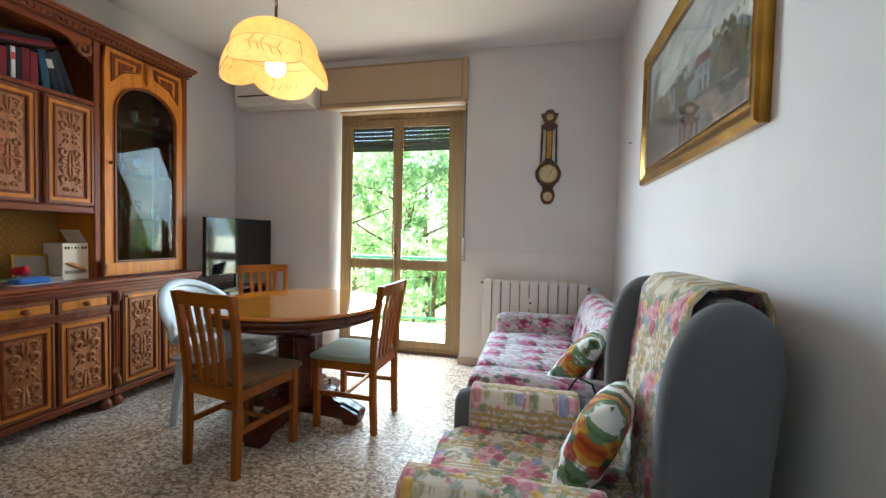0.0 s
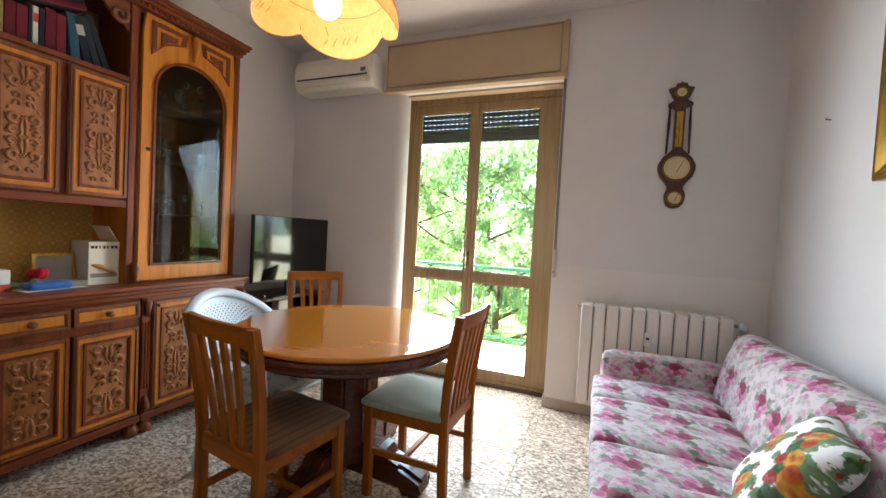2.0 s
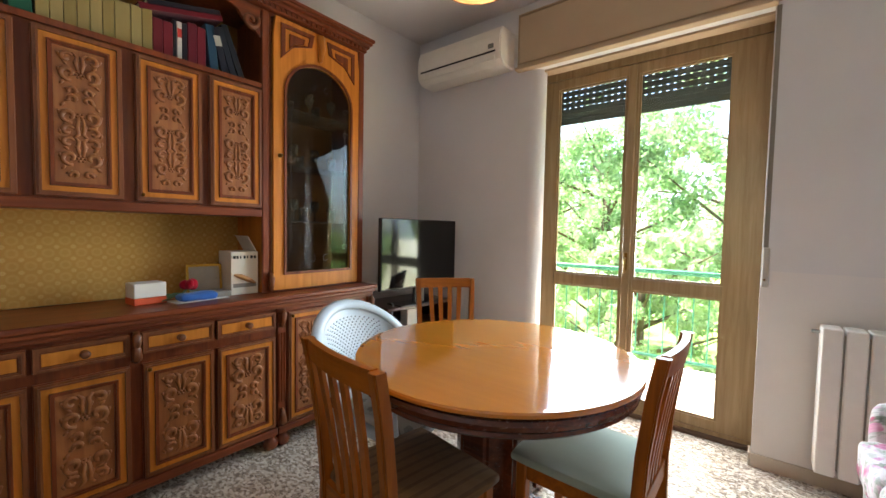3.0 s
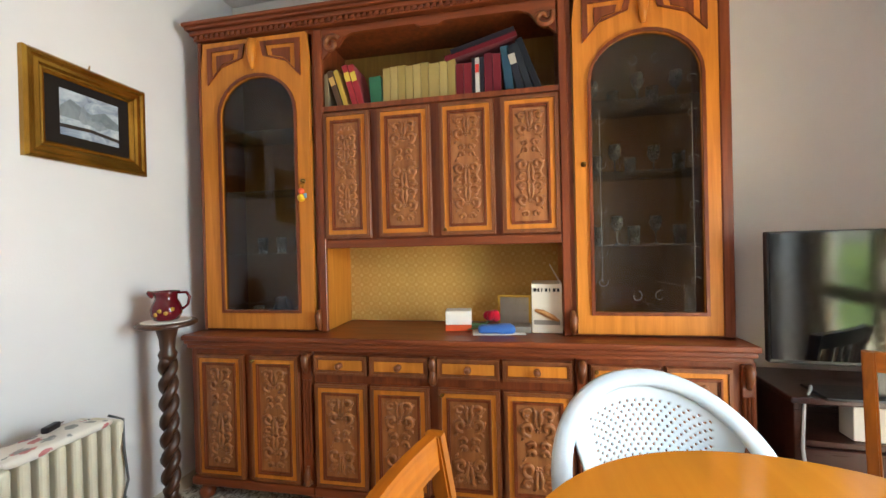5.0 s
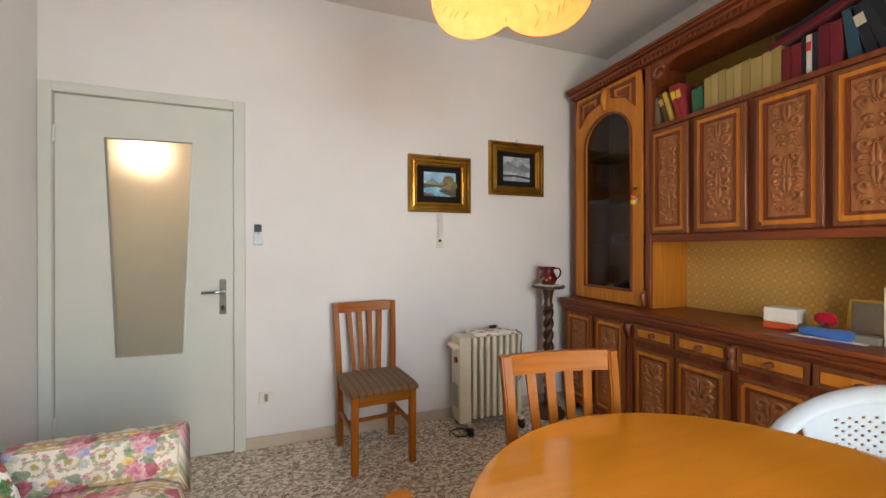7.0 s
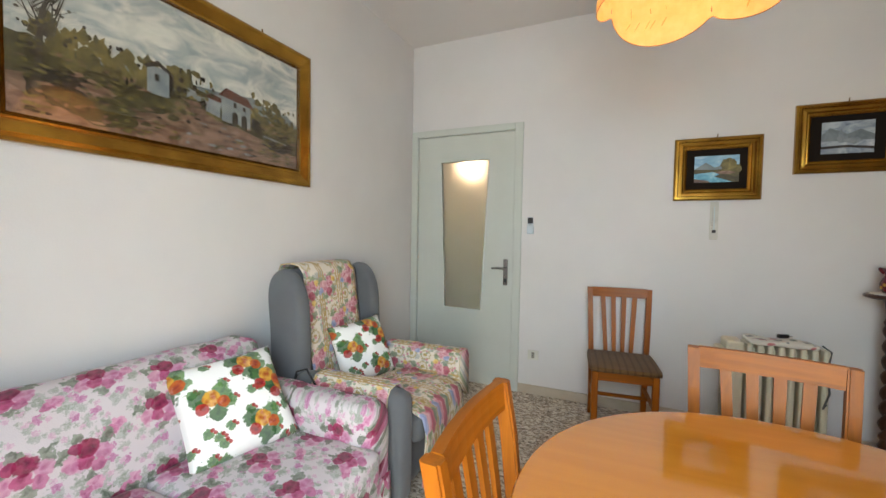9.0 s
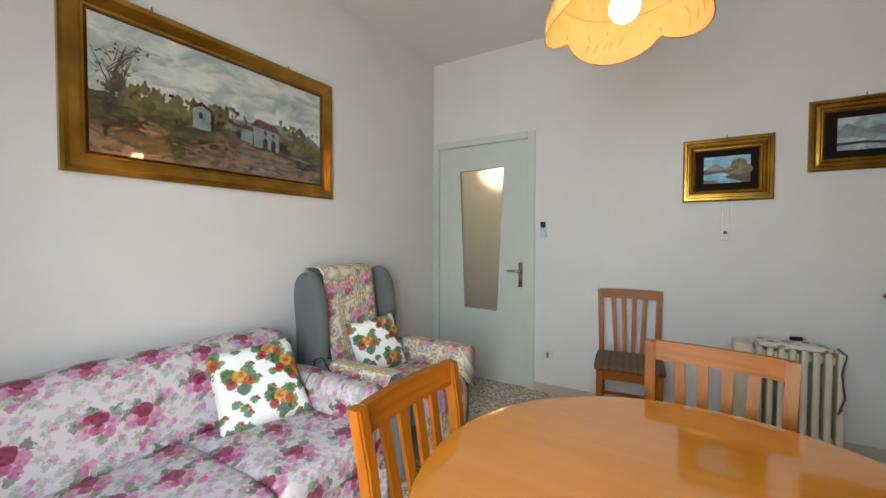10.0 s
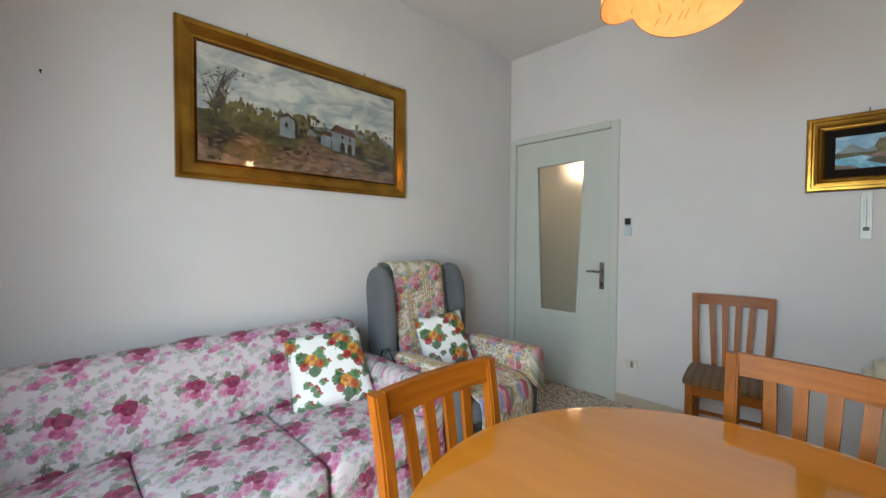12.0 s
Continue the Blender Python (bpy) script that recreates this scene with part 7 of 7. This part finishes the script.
# ---- oil-filled heater ----
heat = thing("oil_heater", pose(-1.70, 1.06, 0), "cream oil-filled radiator heater standing on castors", "heater")
bm = bmesh.new()
box(bm, -0.016, 0.016, -0.075, 0.075, 0.09, 0.655, 0.014, 3)
finm = put_mesh("fin", bm, CREAM)
for i in range(8):
    share("fin", finm, heat, pose(-0.205 + i * 0.050, 0, 0))
for z in (0.12, 0.58):
    part("core_pipe", boxes((-0.20, 0.17, -0.02, 0.02, z, z + 0.04)), CREAM, heat)
part("control_box", box(bmesh.new(), 0.175, 0.265, -0.078, 0.078, 0.075, 0.66, 0.014, 3), CREAM, heat, "cream control housing")
part("handle", box(bmesh.new(), 0.262, 0.305, -0.06, 0.06, 0.575, 0.61, 0.010, 2), CREAM, heat)
part("dial", lathe(bmesh.new(), [(0.022, 0), (0.020, 0.014), (0.006, 0.016)], 14), plain("dial_red", "8A2A22", 0.5), heat, at=pose(0.264, 0.02, 0.50, 0, 90))
part("vent_slots", boxes(*[(0.2648, 0.2665, -0.05, 0.05, 0.18 + 0.02 * i, 0.188 + 0.02 * i) for i in range(8)]), DARKSLOT, heat)
for x in (-0.19, 0.20):
    part("axle", boxes((x - 0.012, x + 0.012, -0.12, 0.12, 0.055, 0.085), bev=0.003), CREAM, heat)
    for y in (-0.11, 0.11):
        part("castor", lathe(bmesh.new(), [(0.030, -0.012), (0.033, -0.008), (0.033, 0.008), (0.030, 0.012)], 16), RUBBER, heat, at=pose(x, y, 0.033, 0, 90))
bm = tube(bmesh.new(), [(-0.20, 0.02, 0.672), (-0.225, 0.06, 0.65), (-0.20, 0.090, 0.55), (-0.215, 0.088, 0.42), (-0.19, 0.085, 0.33), (-0.205, 0.088, 0.36)], 0.005, 6)
part("cord", bm, plain("grey_cord", "4A4A48", 0.5), heat, smooth=True)
cp = thing("cloth_pile", pose(-1.70, 1.06, 0.656), "crumpled patterned cloth and papers lying on the heater", "cloth")
part("folds", soft(bmesh.new(), -0.17, 0.15, -0.08, 0.08, 0.0, 0.022, 0.010, 12, 0.002, 0.020, 6.0), printed("pale_print", ("D9D2C6", "C4BCB0"), [(16.0, 0.45, 0.4, "B96A6A", "9A3E48", 0.6), (20.0, 0.4, 0.35, "8A8A86", "6E6E6C", 0.7)]), cp, smooth=True)
pl = thing("plug", pose(-1.73, 1.05, 0.690, 0, 0, 20), "black mains plug lying on the cloth", "plug")
part("body", box(bmesh.new(), -0.03, 0.03, -0.012, 0.012, 0.0, 0.022, 0.006, 2), BLACK, pl)
part("pins", boxes((-0.048, -0.03, -0.006, -0.003, 0.009, 0.012), (-0.048, -0.03, 0.003, 0.006, 0.009, 0.012)), CHROME, pl)
fc = thing("black_cable", pose(-1.45, 1.1, 0), "thin black flex lying on the floor by the heater", "cable")
part("cord", tube(bmesh.new(), [(0.10 * math.cos(k * 0.5) * (0.5 + 0.02 * k), 0.06 * math.sin(k * 0.5), 0.006) for k in range(14)], 0.004, 6), RUBBER, fc, smooth=True)

# ---- barley-twist pedestal with a red jug ----
ped = thing("pedestal", pose(-2.205, 1.045, 0), "dark barley-twist wooden pedestal beside the wall unit", "pedestal")
part("base", lathe(bmesh.new(), [(0.125, 0), (0.13, 0.015), (0.118, 0.032), (0.10, 0.038), (0.095, 0.055), (0.05, 0.062)], 28), PEDWOOD, ped, smooth=True)
part("lower_collar", lathe(bmesh.new(), [(0.03, 0.06), (0.042, 0.085), (0.030, 0.11), (0.040, 0.14), (0.028, 0.17), (0.034, 0.20)], 18), PEDWOOD, ped, smooth=True)
bm = bmesh.new()
for ph in (0.0, math.pi):
    tube(bm, [(0.019 * math.cos(ph + k * 0.42), 0.019 * math.sin(ph + k * 0.42), 0.19 + k * 0.0115) for k in range(55)], 0.023, 8)
part("twist", bm, PEDWOOD, ped, "spiral turned shaft", True)
part("upper_collar", lathe(bmesh.new(), [(0.032, 0.80), (0.040, 0.83), (0.030, 0.85), (0.034, 0.90), (0.046, 0.945), (0.052, 0.955)], 18), PEDWOOD, ped, smooth=True)
part("top", lathe(bmesh.new(), [(0.05, 0.952), (0.11, 0.958), (0.124, 0.966), (0.124, 0.976), (0.118, 0.982), (0.002, 0.982)], 32), PEDWOOD, ped)
doily = whole("doily", lathe(bmesh.new(), [(0.10, 0.0), (0.10, 0.003), (0.002, 0.003)], 32), PAPER, "white lace doily on the pedestal", "doily", m=pose(-2.205, 1.045, 0.9825))
jug = thing("jug", pose(-2.205, 1.045, 0.986, 0, 0, 135), "dark red glazed jug with painted flowers", "jug")
part("body", lathe(bmesh.new(), [(0.036, 0), (0.050, 0.004), (0.062, 0.03), (0.064, 0.055), (0.054, 0.08), (0.044, 0.10), (0.046, 0.12), (0.056, 0.135), (0.053, 0.136), (0.042, 0.12), (0.040, 0.10)], 28), REDGLAZE, jug, smooth=True)
part("handle", tube(bmesh.new(), [(0.048, 0, 0.125), (0.080, 0, 0.125), (0.092, 0, 0.10), (0.084, 0, 0.065), (0.060, 0, 0.045)], [0.006, 0.007, 0.007, 0.006, 0.006], 8), REDGLAZE, jug, smooth=True)
part("spout", tube(bmesh.new(), [(-0.045, 0, 0.118), (-0.060, 0, 0.128), (-0.072, 0, 0.137)], [0.018, 0.014, 0.006], 8), REDGLAZE, jug, smooth=True)
bm = bmesh.new()
for i, (ang, z) in enumerate(((-2.0, 0.05), (-1.6, 0.04), (-2.3, 0.035), (-1.2, 0.055), (2.2, 0.05), (1.7, 0.04))):
    t = bmesh.new()
    bmesh.ops.create_icosphere(t, subdivisions=1, radius=1.0)
    link_in(bm, t, Matrix.Rotation(ang, 4, "Z") @ Matrix.Translation((0.062, 0, z)) @ Matrix.Diagonal((0.004, 0.011, 0.011, 1)))
part("painted_flowers", bm, plain("ochre_glaze", "B98A3A", 0.25), jug, smooth=True)

# ---- pendant lamp ----
LX, LY = -0.978, 2.612
pend = thing("pendant_lamp", pose(LX, LY, 0), "lit orange cloth pendant lamp with four petals on a chain", "lamp")


def shade_point(theta, v):
    """v from 0 at the crown to 1 at the petal's rim; four petals."""
    pet = abs(math.cos(2 * (theta - 0.35)))
    low = 2.018 - 0.062 * pet ** 0.6
    if v < 0.55:
        f = v / 0.55
        r = 0.028 + 0.178 * math.sin(f * math.pi / 2 * 0.98)
        z = 2.245 - 0.130 * (1 - math.cos(f * math.pi / 2)) - 0.012 * f
    else:
        f = (v - 0.55) / 0.45
        z = 2.103 + (low - 2.103) * f
        r = 0.206 + 0.046 * math.sin(f * math.pi * 0.55) * (0.5 + 0.5 * pet)
    return Vector((r * math.cos(theta), r * math.sin(theta), z))


bm = bmesh.new()
NT_, NVV = 96, 22
g = [[bm.verts.new(shade_point(2 * math.pi * i / NT_, j / NVV)) for i in range(NT_)] for j in range(NVV + 1)]
for j in range(NVV):
    for i in range(NT_):
        bm.faces.new((g[j][i], g[j][(i + 1) % NT_], g[j + 1][(i + 1) % NT_], g[j + 1][i]))
sh = part("shade", bm, SHADE, pend, "glowing cream-orange cloth shade", True)
wire = plain("shade_wire", "8A5A2E", 0.5)
bm = bmesh.new()
tube(bm, [shade_point(2 * math.pi * i / 64, 0.56) for i in range(64)], 0.0014, 4, True)
part("rim_cord", bm, wire, sh)
bm = bmesh.new()
tube(bm, [shade_point(2 * math.pi * i / NT_, 1.0) for i in range(NT_)], 0.0016, 4, True)
part("petal_cord", bm, wire, sh)
for k in range(4):
    th0 = 0.35 + math.pi / 4 + k * math.pi / 2
    part("seam_cord", tube(bmesh.new(), [shade_point(th0, 0.56 + 0.44 * i / 6) * 1.003 for i in range(7)], 0.002, 4), wire, sh)
    th1 = 0.35 + k * math.pi / 2
    bm = bmesh.new()
    stem = [shade_point(th1 + (i - 4) * 0.075, 0.74 + 0.012 * (i - 4) + 0.010 * math.sin(i)) * 1.0015 for i in range(9)]
    tube(bm, stem, 0.0010, 4)
    for i in (1, 3, 4, 6, 8):
        for up in ((-1, 1) if i % 3 else (1,)):
            root = stem[i]
            tip = shade_point(th1 + (i - 4) * 0.075 + 0.085, 0.74 + 0.012 * (i - 4) + up * 0.13) * 1.0015
            mid_leaf = (root + tip) / 2
            tube(bm, [root, root.lerp(mid_leaf, 0.6), mid_leaf.lerp(tip, 0.4), tip], [0.0008, 0.0042, 0.0036, 0.0006], 5, flat=0.3)
    part("leaf_motif", bm, plain("motif_tan", "C98A3E", 0.7), sh)
part("crown", lathe(bmesh.new(), [(0.030, 2.230), (0.030, 2.246), (0.018, 2.254), (0.008, 2.256), (0.007, 2.33)], 16), OLDBRASS, pend, smooth=True)
part("socket", lathe(bmesh.new(), [(0.018, 2.10), (0.018, 2.23)], 14), OLDBRASS, pend)
bm = bmesh.new()
bmesh.ops.create_uvsphere(bm, u_segments=24, v_segments=16, radius=0.047, matrix=Matrix.Translation((0, 0, 2.035)))
lathe(bm, [(0.016, 2.105), (0.020, 2.09), (0.038, 2.07)], 18)
bulb = part("bulb", bm, BULB, pend, "lit warm white globe bulb", True)
bm = bmesh.new()
z, k = 2.335, 0
while z < CEILING - 0.03:
    loop = []
    for i in range(14):
        a_ = 2 * math.pi * i / 14
        u, w = 0.0085 * math.cos(a_), 0.019 * math.sin(a_)
        loop.append((u, 0, z + 0.017 + w) if k % 2 else (0, u, z + 0.017 + w))
    tube(bm, loop, 0.0022, 5, True)
    z += 0.031
    k += 1
part("chain", bm, OLDBRASS, pend)
part("flex", tube(bmesh.new(), [(0.004, 0.003, 2.33), (-0.006, 0.004, 2.5), (0.006, -0.003, 2.7), (0, 0, 2.9)], 0.003, 6), plain("flex_brown", "6A5238", 0.6), pend)
part("ceiling_rose", lathe(bmesh.new(), [(0.012, 2.86), (0.04, 2.885), (0.05, 2.9195)], 18), OLDBRASS, pend, smooth=True)

# ---- floor tiles ----
TS = 0.40
bm = bmesh.new()
box(bm, -TS / 2 + 0.0009, TS / 2 - 0.0009, -TS / 2 + 0.0009, TS / 2 - 0.0009, -0.012, 0.0, 0.0006)
tile_mesh = put_mesh("tile", bm, TERRAZZO)
y = 0.90
while y < 4.88:
    x = -2.99
    while x < 1.2:
        share("tile", tile_mesh, floor, pose(x, y, 0.0))
        x += TS
    y += TS
